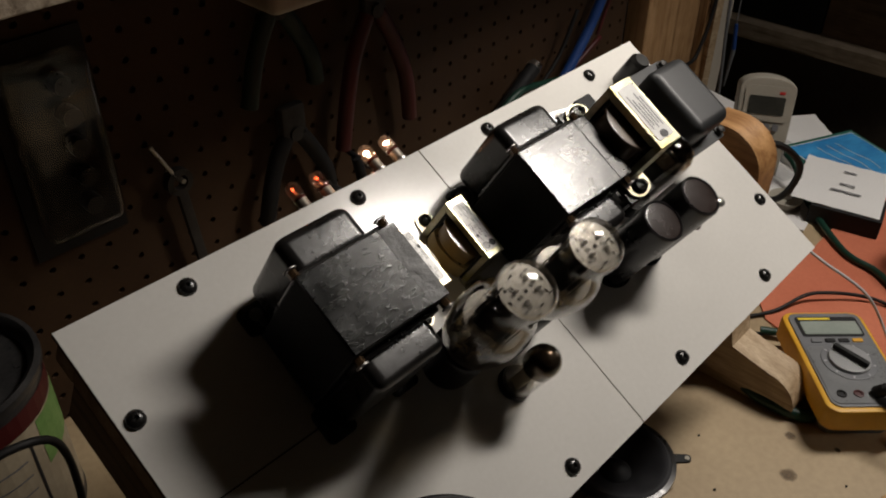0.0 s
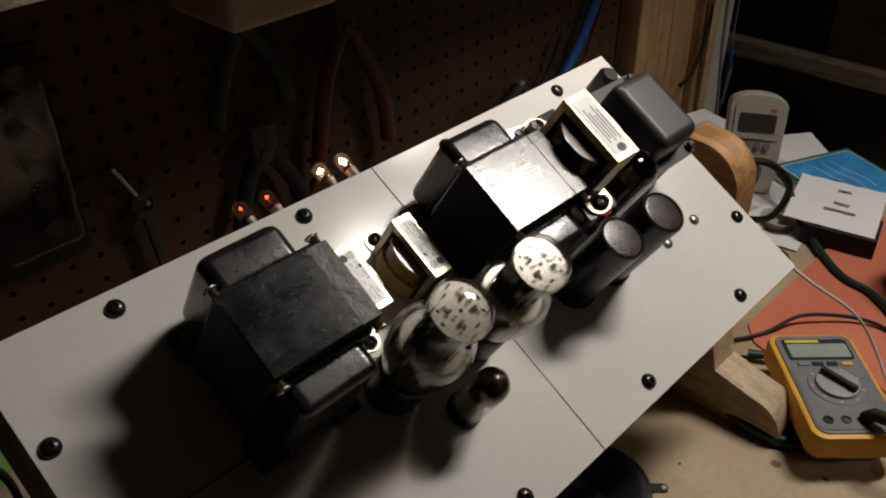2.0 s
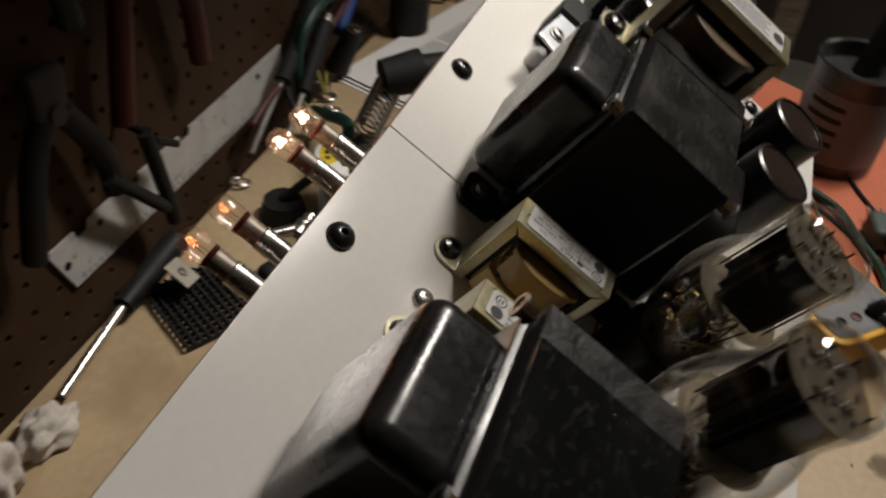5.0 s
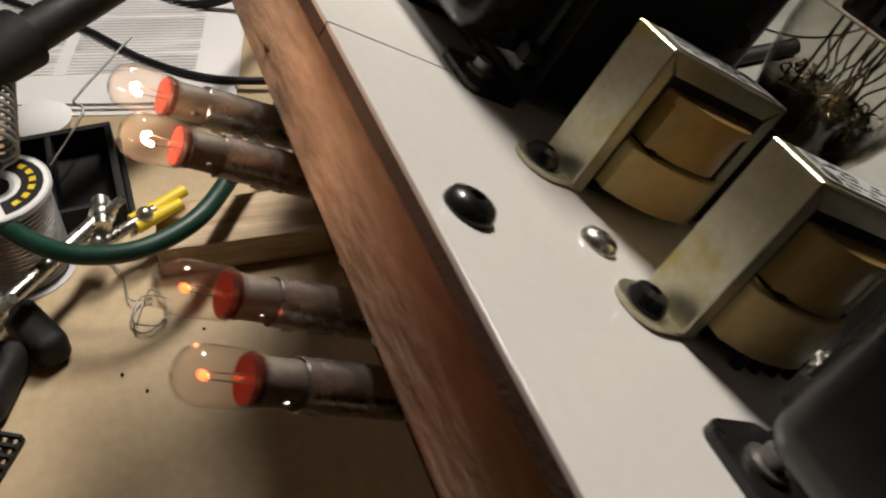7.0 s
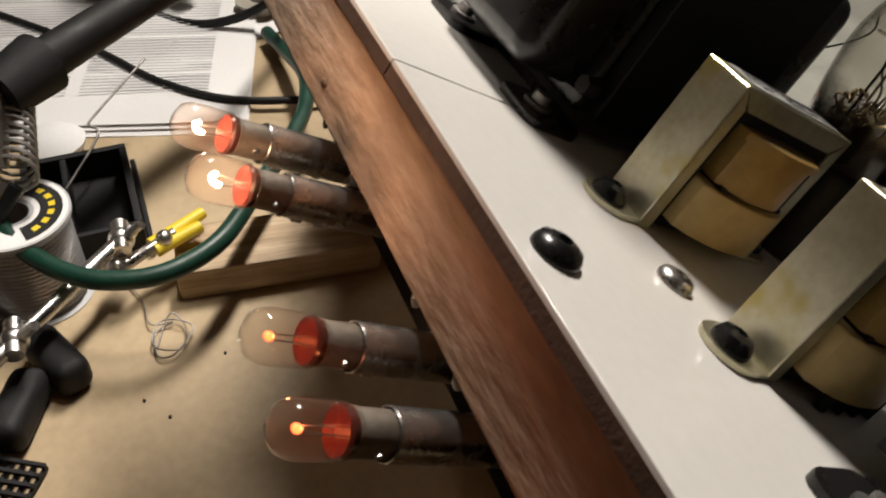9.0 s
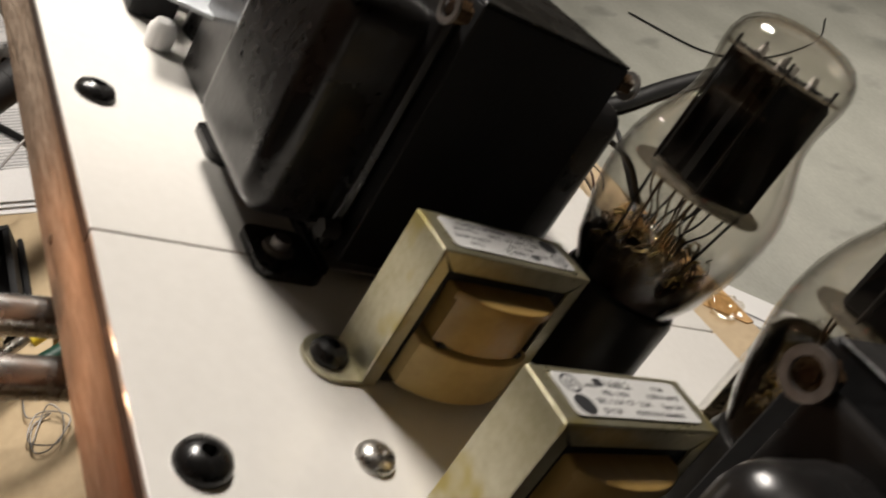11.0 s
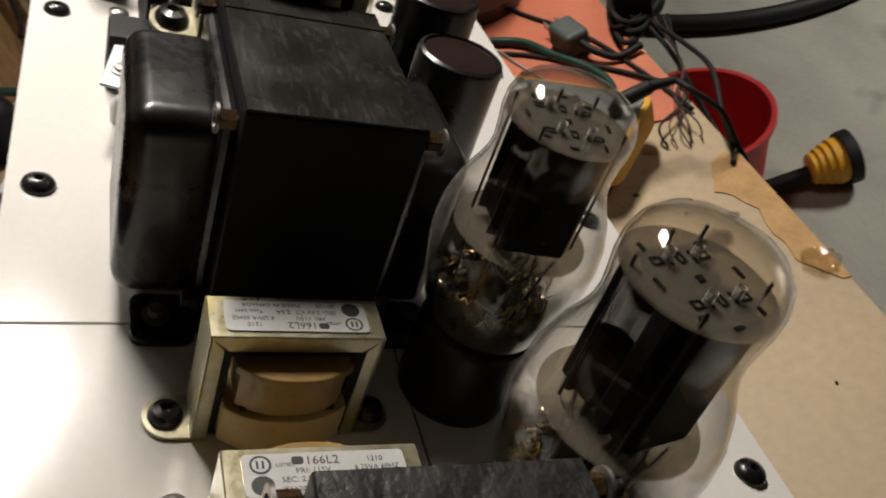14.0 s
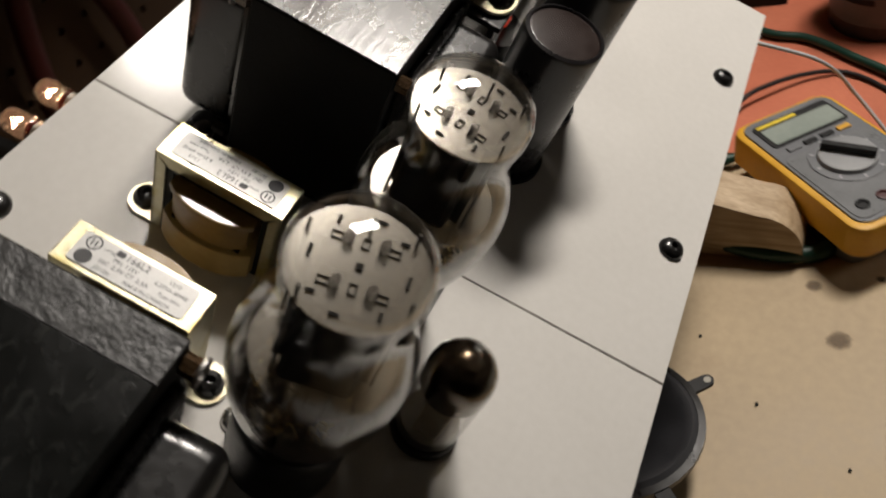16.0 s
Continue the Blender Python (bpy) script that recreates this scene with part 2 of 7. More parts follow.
LAMINATION = varnished("varnished_lamination", (0.014, 0.013, 0.011), (0.030, 0.028, 0.023), 0.55, 0.28, 0.26, (0.22, 0.36))
LAMINATION_DARK = varnished("dark_lamination", (0.007, 0.0075, 0.007), (0.018, 0.0185, 0.017), 0.18, 0.36, 0.42, (0.16, 0.28))
BLACK_STEEL = mottled("black_enamel", (0.006, 0.006, 0.006), (0.014, 0.0125, 0.012), 0.2, 0, 30, 300, 0.22, 0.40, coat=0.15, bump_scale=210, depth=0.0006)
BLACK_MATT = mottled("matt_black", (0.006, 0.006, 0.0065), (0.014, 0.014, 0.0145), 0.55, 0, 60, 500, 0.2, 0.75, spec=0.3)
CHOKE_GREY = mottled("satin_black_bell", (0.019, 0.020, 0.021), (0.030, 0.031, 0.033), 0.38, 0.1, 30, 700, 0.12, 0.5)
ZINC = mottled("yellow_zinc", (0.44, 0.40, 0.25), (0.66, 0.63, 0.49), 0.26, 0.85, 35, 500, 0.08, 0.42, spots=(0.50, 0.42, 0.17), spot_scale=55)
STEEL = mottled("bright_steel", (0.50, 0.49, 0.46), (0.72, 0.70, 0.67), 0.22, 1.0, 60, 600, 0.06, 0.4)
DULL_STEEL = mottled("dull_steel", (0.22, 0.21, 0.20), (0.42, 0.40, 0.38), 0.35, 0.9, 60, 500, 0.1, 0.6)
ALU = mottled("pale_aluminium", (0.50, 0.53, 0.56), (0.66, 0.69, 0.72), 0.35, 0.7, 50, 600, 0.08, 0.5)
BRASS = mottled("dull_brass", (0.36, 0.26, 0.10), (0.55, 0.42, 0.20), 0.3, 0.9, 90, 600, 0.1, 0.5)
TAPE = mottled("amber_coil_tape", (0.25, 0.150, 0.042), (0.38, 0.245, 0.075), 0.30, 0, 55, 300, 0.5, 0.5, (0.4, 1, 1), 0.3, depth=0.0012)
TAPE_PALE = mottled("pale_coil_paper", (0.38, 0.27, 0.10), (0.52, 0.39, 0.17), 0.45, 0, 55, 300, 0.5, 0.6, (0.4, 1, 1), 0.1, depth=0.0012)
TAPE_DARK = mottled("brown_coil_tape", (0.08, 0.05, 0.025), (0.14, 0.09, 0.05), 0.35, 0, 45, 500, 0.15, 0.5, coat=0.3)
BAKELITE = mottled("black_bakelite", (0.006, 0.0055, 0.005), (0.011, 0.010, 0.009), 0.3, 0, 80, 600, 0.05, 0.45, spec=0.35)
PLATE = mottled("carbonised_plate", (0.004, 0.004, 0.004), (0.009, 0.0085, 0.008), 0.6, 0, 120, 900, 0.2, 0.8, spec=0.2)
MICA = thin_glass("mica", (0.70, 0.65, 0.55), 0.0, 3.0, haze=0.22, rough=0.17)
MICA_LOW = thin_glass("lower_mica", (0.72, 0.68, 0.60), 0.0, 2.2, haze=0.20, rough=0.18)
NUT = mottled("amber_varnished_nut", (0.05, 0.028, 0.014), (0.13, 0.078, 0.038), 0.22, 0.4, 200, 900, 0.2, 0.35, coat=0.5)
SLEEVE = mottled("capacitor_sleeve", (0.009, 0.008, 0.009), (0.018, 0.016, 0.017), 0.24, 0, 60, 500, 0.08, 0.34)
CAPTOP = mottled("brown_black_top", (0.016, 0.010, 0.009), (0.030, 0.019, 0.016), 0.16, 0, 60, 500, 0.04, 0.26)
LABEL = mottled("silver_paper_label", (0.52, 0.515, 0.50), (0.62, 0.615, 0.60), 0.36, 0.1, 40, 600, 0.03, 0.46)
CRUMPLED = mottled("crumpled_black_tape", (0.010, 0.010, 0.010), (0.028, 0.027, 0.026), 0.36, 0.05, 130, 500, 0.6, 0.52, (1, 1, 1), 0.1, depth=0.0014)
BRONZE = mottled("tarnished_bronze", (0.09, 0.06, 0.035), (0.20, 0.14, 0.08), 0.35, 0.8, 120, 600, 0.15, 0.5)
DARK_STEM = mottled("dark_pressed_glass", (0.010, 0.007, 0.005), (0.05, 0.034, 0.02), 0.08, 0.1, 150, 500, 0.3, 0.2, coat=0.6)
INK = plain("black_ink", (0.02, 0.02, 0.022), 0.5)
PALE_INK = plain("pale_grey_ink", (0.36, 0.36, 0.37), 0.7)
GREY_INK = plain("grey_ink", (0.16, 0.16, 0.17), 0.6)
GLASS = thin_glass("bulb_glass", (0.955, 0.945, 0.925))
SMOKED = thin_glass("smoked_glass", (0.45, 0.37, 0.29))
FLASH = flashed("getter_flash", 0.030, 0.055)
GETTER = mottled("getter_mirror", (0.035, 0.025, 0.018), (0.16, 0.12, 0.08), 0.12, 0.8, 90, 400, 0.1, 0.3)
STEM = thin_glass("glass_stem", (0.80, 0.74, 0.62), 0.1, 1.7)
HOT = glow("filament_hot", (1.0, 0.45, 0.27), 80)
WARM = glow("filament_warm", (1.0, 0.085, 0.02), 4.5)
DULLRED = glow("heater_glow", (1.0, 0.06, 0.02), 0.2)
BEAD = plain("red_glass_bead", (0.07, 0.013, 0.010), 0.1)
BROWNWOOD = wood("brown_stained_wood", (0.13, 0.075, 0.038), (0.19, 0.115, 0.06), 0.6, "Y", 20, 0.2, (0.08, 0.045, 0.022))
LAMP_GLASS = thin_glass("lamp_glass", haze=0.013)
FOILY = mottled("silvery_flash", (0.70, 0.60, 0.42), (0.92, 0.84, 0.66), 0.10, 0.9, 160, 700, 0.4, 0.22)
DARK_IRON = mottled("dark_iron", (0.026, 0.024, 0.022), (0.06, 0.056, 0.052), 0.45, 0.6, 60, 500, 0.1, 0.65)
BENCHTOP = mottled("worn_hardboard_bench", (0.34, 0.25, 0.145), (0.47, 0.36, 0.22), 0.45, 0, 7, 160, 0.15, 0.65, spots=(0.30, 0.21, 0.12), spot_scale=9, depth=0.0006)
STAIN, nt, p = nodes_of("dried_stain")
p.inputs["Base Color"].default_value, p.inputs["Roughness"].default_value = (0.17, 0.112, 0.058, 1), 0.6
tc, off, ln, no, sm, rg = [nt.nodes.new("ShaderNode" + q) for q in ("TexCoord", "VectorMath", "VectorMath", "TexNoise", "Math", "MapRange")]
off.operation, off.inputs[1].default_value, off.inputs[2].default_value, ln.operation = "MULTIPLY_ADD", (1, 1, 0), (-0.5, -0.5, 0), "LENGTH"
no.inputs["Scale"].default_value, no.inputs["Detail"].default_value = 160, 4
sm.operation, sm.inputs[1].default_value = "MULTIPLY_ADD", 0.34
rg.inputs["From Min"].default_value, rg.inputs["From Max"].default_value, rg.inputs["To Min"].default_value, rg.inputs["To Max"].default_value = 0.34, 0.62, 0.62, 0.0
link(nt, tc.outputs["Generated"], off.inputs[0])
link(nt, off.outputs[0], ln.inputs[0])
link(nt, tc.outputs["Object"], no.inputs["Vector"])
link(nt, no.outputs[0], sm.inputs[0])
link(nt, ln.outputs["Value"], sm.inputs[2])
link(nt, sm.outputs[0], rg.inputs["Value"])
link(nt, rg.outputs[0], p.inputs["Alpha"])
TORN = mottled("torn_board_layer", (0.36, 0.20, 0.075), (0.50, 0.31, 0.13), 0.7, 0, 60, 300, 0.4, 0.85)
CONCRETE = mottled("concrete_floor", (0.235, 0.235, 0.20), (0.33, 0.325, 0.285), 0.55, 0, 3.5, 60, 0.1, 0.75, spots=(0.20, 0.20, 0.175), spot_scale=6, stretch=(1, 2.5, 1), depth=0.001)
# darker than brown hardboard: the wall's shade is put into this tone
PEGBOARD = mottled("brown_pegboard_shaded", (0.040, 0.020, 0.009), (0.062, 0.033, 0.015), 0.6, 0, 12, 250, 0.1, 0.75, spec=0.3)
DRYWALL = mottled("off_white_wall", (0.50, 0.45, 0.38), (0.60, 0.55, 0.48), 0.85, 0, 6, 150, 0.2, 0.95)
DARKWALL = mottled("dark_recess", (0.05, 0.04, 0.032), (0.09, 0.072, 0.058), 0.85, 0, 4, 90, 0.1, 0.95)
CEILING = mottled("ceiling_boards", (0.20, 0.15, 0.10), (0.30, 0.23, 0.16), 0.9, 0, 4, 90, 0.1, 0.95)
RED = mottled("red_plastic", (0.42, 0.020, 0.022), (0.52, 0.032, 0.030), 0.35, 0, 30, 300, 0.05, 0.5)
DARKRED = mottled("dark_red_grip", (0.0468, 0.0033, 0.0033), (0.066, 0.005, 0.0044), 0.45, 0, 30, 300, 0.05, 0.6)
BLUE = mottled("blue_plastic", (0.008, 0.04, 0.18), (0.014, 0.06, 0.24), 0.4, 0, 30, 300, 0.05, 0.55)
AGED = mottled("aged_label", (0.30, 0.245, 0.165), (0.42, 0.355, 0.25), 0.5, 0, 25, 300, 0.05, 0.65, spots=(0.24, 0.17, 0.10), spot_scale=40)
YELLOW = mottled("yellow_plastic", (0.62, 0.31, 0.015), (0.74, 0.40, 0.025), 0.4, 0, 30, 500, 0.1, 0.55)
DULL_YELLOW = mottled("dull_yellow_green", (0.26, 0.23, 0.05), (0.34, 0.30, 0.08), 0.45, 0, 30, 300, 0.05, 0.55)
PURE_YELLOW = mottled("bright_yellow", (0.65, 0.48, 0.02), (0.78, 0.60, 0.04), 0.4, 0, 30, 300, 0.05, 0.55)
METER_GREY = mottled("meter_grey", (0.12, 0.125, 0.135), (0.17, 0.175, 0.185), 0.4, 0, 40, 600, 0.1, 0.55)
METER_MID = mottled("meter_mid_grey", (0.24, 0.245, 0.25), (0.30, 0.305, 0.31), 0.4, 0, 40, 600, 0.1, 0.55)
METER_PANEL = mottled("meter_panel_grey", (0.15, 0.155, 0.16), (0.20, 0.205, 0.21), 0.24, 0, 40, 600, 0.06, 0.36)
METER_PALE = mottled("meter_pale_grey", (0.42, 0.42, 0.425), (0.50, 0.50, 0.505), 0.4, 0, 40, 600, 0.1, 0.55)
LCD = mottled("lcd_glass", (0.26, 0.30, 0.27), (0.33, 0.37, 0.33), 0.1, 0, 30, 300, 0.0, 0.18, coat=0.6)
LCD_DARK = mottled("dark_lcd", (0.03, 0.03, 0.026), (0.05, 0.05, 0.042), 0.12, 0, 30, 300, 0.0, 0.2, coat=0.5)
BEIGE = mottled("beige_plastic", (0.30, 0.275, 0.225), (0.37, 0.345, 0.29), 0.45, 0, 40, 500, 0.08, 0.6)
GREEN_CORD = mottled("green_cord", (0.004, 0.030, 0.019), (0.007, 0.046, 0.029), 0.35, 0, 60, 500, 0.1, 0.5)
GREEN_GRIP = mottled("dark_green_grip", (0.0022, 0.0121, 0.0077), (0.0044, 0.0187, 0.0116), 0.5, 0, 60, 500, 0.1, 0.65)
RUBBER = mottled("black_rubber", (0.006, 0.006, 0.006), (0.012, 0.011, 0.011), 0.5, 0, 50, 500, 0.15, 0.7, spec=0.3)
ORANGE_MAT = mottled("orange_silicone", (0.50, 0.13, 0.065), (0.62, 0.19, 0.10), 0.55, 0, 14, 300, 0.1, 0.7)
PAPER = mottled("white_paper", (0.68, 0.67, 0.66), (0.76, 0.75, 0.74), 0.8, 0, 6, 500, 0.05, 0.9)
BOOKBLUE = mottled("blue_book_cover", (0.02, 0.16, 0.42), (0.06, 0.33, 0.66), 0.3, 0, 18, 200, 0.02, 0.4, (1, 3, 1))
BOOKGREEN = plain("dark_green_border", (0.02, 0.12, 0.09), 0.35)
SPEAKER = mottled("speaker_cone", (0.012, 0.012, 0.014), (0.022, 0.022, 0.025), 0.5, 0, 60, 500, 0.15, 0.7)
COTTON = mottled("dirty_cotton", (0.42, 0.38, 0.33), (0.58, 0.54, 0.49), 0.9, 0, 60, 400, 0.6, 0.95)
SOLDER = mottled("solder_wire", (0.45, 0.45, 0.46), (0.62, 0.62, 0.63), 0.28, 0.9, 120, 600, 0.2, 0.4)
CLEAR_PLASTIC = thin_glass("clear_blister", (0.93, 0.91, 0.87), 0.0, 1.5)
TIN = mottled("tin_rim", (0.035, 0.035, 0.036), (0.085, 0.082, 0.08), 0.25, 0.5, 40, 400, 0.15, 0.4)
BROWNWIRE = mottled("brown_wire", (0.055, 0.028, 0.018), (0.085, 0.045, 0.03), 0.4, 0, 60, 400, 0.1, 0.5)
LAMPSTEEL = mottled("lamp_socket_steel", (0.40, 0.39, 0.375), (0.60, 0.585, 0.56), 0.20, 0.95, 90, 500, 0.10, 0.34)
LAMPBASE = mottled("lamp_base_metal", (0.15, 0.125, 0.10), (0.28, 0.245, 0.20), 0.4, 0.6, 120, 600, 0.15, 0.55)
PLUG_GREEN = mottled("grey_green_rubber", (0.055, 0.075, 0.068), (0.085, 0.105, 0.097), 0.5, 0, 40, 400, 0.1, 0.65)
RULEWHITE = mottled("off_white_enamel", (0.50, 0.50, 0.49), (0.62, 0.62, 0.60), 0.35, 0.1, 50, 400, 0.05, 0.5, spots=(0.34, 0.32, 0.29), spot_scale=90)

# ---- building helpers ----


def bm_box(bm, x0, y0, z0, x1, y1, z1, bevel=0.0, seg=2):
    m = Matrix.Translation(((x0 + x1) / 2, (y0 + y1) / 2, (z0 + z1) / 2)) @ Matrix.Diagonal((x1 - x0, y1 - y0, z1 - z0, 1))
    v = bmesh.ops.create_cube(bm, size=1, matrix=m)["verts"]
    if bevel:
        e = list({e for q in v for e in q.link_edges})
        bmesh.ops.bevel(bm, geom=e, offset=bevel, segments=seg, profile=0.5, affect="EDGES")
    return bm


def bm_rod(bm, a, b, r, r2=None, seg=16, caps=True):
    a, b = Vector(a), Vector(b)
    d = b - a
    q = d.to_track_quat("Z", "Y").to_matrix().to_4x4()
    bmesh.ops.create_cone(bm, cap_ends=caps, cap_tris=False, segments=seg, radius1=r, radius2=r if r2 is None else r2,
                          depth=d.length, matrix=Matrix.Translation((a + b) / 2) @ q)
    return bm


def bm_lathe(bm, prof, seg=32, m=Matrix()):
    """Turns (radius, height) pairs round z."""
    rings = []
    for r, z in prof:
        if r < 1e-6:
            rings.append([bm.verts.new(m @ Vector((0, 0, z)))])
        else:
            rings.append([bm.verts.new(m @ Vector((r * math.cos(2 * math.pi * i / seg), r * math.sin(2 * math.pi * i / seg), z))) for i in range(seg)])
    for a, b in zip(rings, rings[1:]):
        for i in range(seg):
            j = (i + 1) % seg
            if len(a) == 1 and len(b) == 1:
                continue
            if len(a) == 1:
                bm.faces.new((a[0], b[j], b[i]))
            elif len(b) == 1:
                bm.faces.new((a[i], a[j], b[0]))
            else:
                bm.faces.new((a[i], a[j], b[j], b[i]))
    return bm


def smooth_line(pts, steps=8):
    """A soft curve through the points."""
    p = [Vector(q) for q in pts]
    p = [p[0] * 2 - p[1]] + p + [p[-1] * 2 - p[-2]]
    out = []
    for i in range(1, len(p) - 2):
        for k in range(steps):
            t = k / steps
            out.append(0.5 * ((2 * p[i]) + (p[i + 1] - p[i - 1]) * t + (2 * p[i - 1] - 5 * p[i] + 4 * p[i + 1] - p[i + 2]) * t * t
                              + (3 * p[i] - p[i - 1] - 3 * p[i + 1] + p[i + 2]) * t ** 3))
    return out + [p[-2]]


def bm_tube(bm, pts, r, seg=8, steps=8):
    line = smooth_line(pts, steps) if steps else [Vector(q) for q in pts]
    up, rings = Vector((0.13, 0.29, 0.95)), []
    for i, c in enumerate(line):
        d = (line[min(i + 1, len(line) - 1)] - line[max(i - 1, 0)]).normalized()
        u = d.cross(up)
        u = (u if u.length > 1e-4 else d.cross(Vector((1, 0, 0)))).normalized()
        v = u.cross(d).normalized()
        up = v
        rings.append([bm.verts.new(c + r * (math.cos(2 * math.pi * k / seg) * u + math.sin(2 * math.pi * k / seg) * v)) for k in range(seg)])
    for a, b in zip(rings, rings[1:]):
        for k in range(seg):
            bm.faces.new((a[k], a[(k + 1) % seg], b[(k + 1) % seg], b[k]))
    bm.faces.new(rings[0][::-1])
    bm.faces.new(rings[-1])
    return bm


def bm_prism(bm, outline, z0, z1, m=Matrix(), bevel=0.0):
    """A plate with the given outline in x and y."""
    lo = [bm.verts.new(m @ Vector((x, y, z0))) for x, y in outline]
    hi = [bm.verts.new(m @ Vector((x, y, z1))) for x, y in outline]
    fs = [bm.faces.new(lo[::-1]), bm.faces.new(hi)]
    n = len(lo)
    for i in range(n):
        fs.append(bm.faces.new((lo[i], lo[(i + 1) % n], hi[(i + 1) % n], hi[i])))
    bmesh.ops.recalc_face_normals(bm, faces=fs)
    if bevel:
        bmesh.ops.bevel(bm, geom=[e for e in fs[1].edges], offset=bevel, segments=2, profile=0.5, affect="EDGES")
    return bm


def round_rect(x0, y0, x1, y1, r, n=5):
    out = []
    for cx, cy, a0 in ((x1 - r, y1 - r, 0), (x0 + r, y1 - r, 90), (x0 + r, y0 + r, 180), (x1 - r, y0 + r, 270)):
        for i in range(n + 1):
            a = radians(a0 + 90 * i / n)
            out.append((cx + r * math.cos(a), cy + r * math.sin(a)))
    return out


def disc(cx, cy, r, n=20):
    return [(cx + r * math.cos(2 * math.pi * i / n), cy + r * math.sin(2 * math.pi * i / n)) for i in range(n)]


def to_mesh(name, bm, mat, sharp=40):
    bm.normal_update()
    for f in bm.faces:
        f.smooth = True
    for e in bm.edges:
        e.smooth = not (len(e.link_faces) == 2 and e.calc_face_angle(0) > radians(sharp))
    # shading normals weighted by area, so that large faces stay flat up to their rounded edges
    limit, normals = math.cos(radians(min(sharp, 180))) - 1e-6, []
    areas = {f: f.calc_area() for f in bm.faces}
    for f in bm.faces:
        for v in f.verts:
            q = Vector((0, 0, 0))
            for g in v.link_faces:
                if g is f or g.normal.dot(f.normal) > limit:
                    q += areas[g] * g.normal
            normals.append(q.normalized() if q.length > 1e-14 else f.normal.copy())
    me = bpy.data.meshes.new(name)
    bm.to_mesh(me)
    bm.free()
    if normals:
        me.normals_split_custom_set(normals)
    me.materials.append(mat)
    return me


def part(name, bm, mat, parent, label="", m=Matrix(), sharp=40):
    ob = new(name, to_mesh(name, bm, mat, sharp))
    ob.parent = parent
    ob.matrix_basis = m
    return tagged(ob, label) if label else ob


def share(name, me, parent, m):
    ob = new(name, me)
    ob.parent = parent
    ob.matrix_basis = m
    return ob


def thing(name, label, category, m=Matrix(), group=""):
    ob = new(name)
    ob.empty_display_size = 0.01
    ob.matrix_basis = m
    return tagged(ob, label, category, group)


def structure(name, bm, mat, label="", m=Matrix()):
    ob = new(name, to_mesh(name, bm, mat))
    ob.matrix_basis = m
    return tagged(ob, label, "", "", "structure")


def lettering(name, words, size, mat, parent, m, align="LEFT", depth=0.00003):
    """Printed words as a very thin mesh."""
    cu = bpy.data.curves.new(name, "FONT")
    cu.body, cu.size, cu.align_x, cu.extrude, cu.resolution_u = words, size, align, depth, 2
    tmp = bpy.data.objects.new(name, cu)
    scene.collection.objects.link(tmp)
    me = bpy.data.meshes.new_from_object(tmp.evaluated_get(bpy.context.evaluated_depsgraph_get()))
    bpy.data.objects.remove(tmp)
    me.materials.clear()
    me.materials.append(mat)
    ob = new(name, me)
    ob.parent = parent
    ob.matrix_basis = m
    return ob


def T(x, y, z=0.0):
    return Matrix.Translation((x, y, z))


B = 0.9      # height of the bench top


def spot(x0, y0, x1, y1, turn=0.0, k=1.0, z0=B, z1=None):
    """Sets what is drawn round (x0, y0, z0) down at (x1, y1, z1), turned and scaled."""
    return T(x1, y1, z0 if z1 is None else z1) @ pose(0, 0, 0, 0, 0, turn) @ Matrix.Diagonal((k, k, k, 1)) @ T(-x0, -y0, -z0)


# ---- the room ----
structure("floor", bm_box(bmesh.new(), -2.2, -4.0, -0.1, 3.2, 1.6, 0.0), CONCRETE, "grey mottled bare concrete basement floor")
structure("ceiling", bm_box(bmesh.new(), -2.2, -4.0, 2.35, 3.2, 1.6, 2.45), CEILING, "dark unfinished wooden basement ceiling")
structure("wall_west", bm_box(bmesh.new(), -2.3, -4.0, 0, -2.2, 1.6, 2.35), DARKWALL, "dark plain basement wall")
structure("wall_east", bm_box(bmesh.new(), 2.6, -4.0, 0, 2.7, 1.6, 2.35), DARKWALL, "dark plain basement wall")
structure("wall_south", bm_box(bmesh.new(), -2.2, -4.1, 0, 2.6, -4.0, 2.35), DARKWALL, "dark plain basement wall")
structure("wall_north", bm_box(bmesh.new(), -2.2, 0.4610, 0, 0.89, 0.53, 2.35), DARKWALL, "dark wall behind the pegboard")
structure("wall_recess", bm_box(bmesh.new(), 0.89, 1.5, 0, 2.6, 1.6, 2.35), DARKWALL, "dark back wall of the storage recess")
structure("wall_return", bm_box(bmesh.new(), 0.891, 0.4450, 0, 0.97, 1.499, 2.35), DRYWALL, "off-white painted wall end")


def pegboard():
    """Hardboard with rows of real holes."""
    step, hole, x0, z0, nx, nz, y0, y1 = 0.0254, 0.0031, -0.8146, 0.8105, 57, 28, 0.4516, 0.4561
    vs, fs = [], []
    for i in range(nx):
        for k in range(nz):
            cx, cz, b = x0 + (i + 0.5) * step, z0 + (k + 0.5) * step, len(vs)
            for j in range(8):
                a = math.pi / 4 * j
                s = step / 2 / max(abs(math.cos(a)), abs(math.sin(a)))
                vs.append((cx + s * math.cos(a), y0, cz + s * math.sin(a)))
            for y in (y0, y1):
                for j in range(8):
                    a = math.pi / 4 * j
                    vs.append((cx + hole * math.cos(a), y, cz + hole * math.sin(a)))
            for j in range(8):
                q = (j + 1) % 8
                fs.append((b + j, b + q, b + 8 + q, b + 8 + j))
                fs.append((b + 8 + j, b + 8 + q, b + 16 + q, b + 16 + j))
    me = bpy.data.meshes.new("pegboard")
    me.from_pydata(vs, [], fs)
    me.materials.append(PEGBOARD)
    ob = new("pegboard", me)
    return tagged(ob, "brown hardboard pegboard with rows of round holes", "", "", "structure")


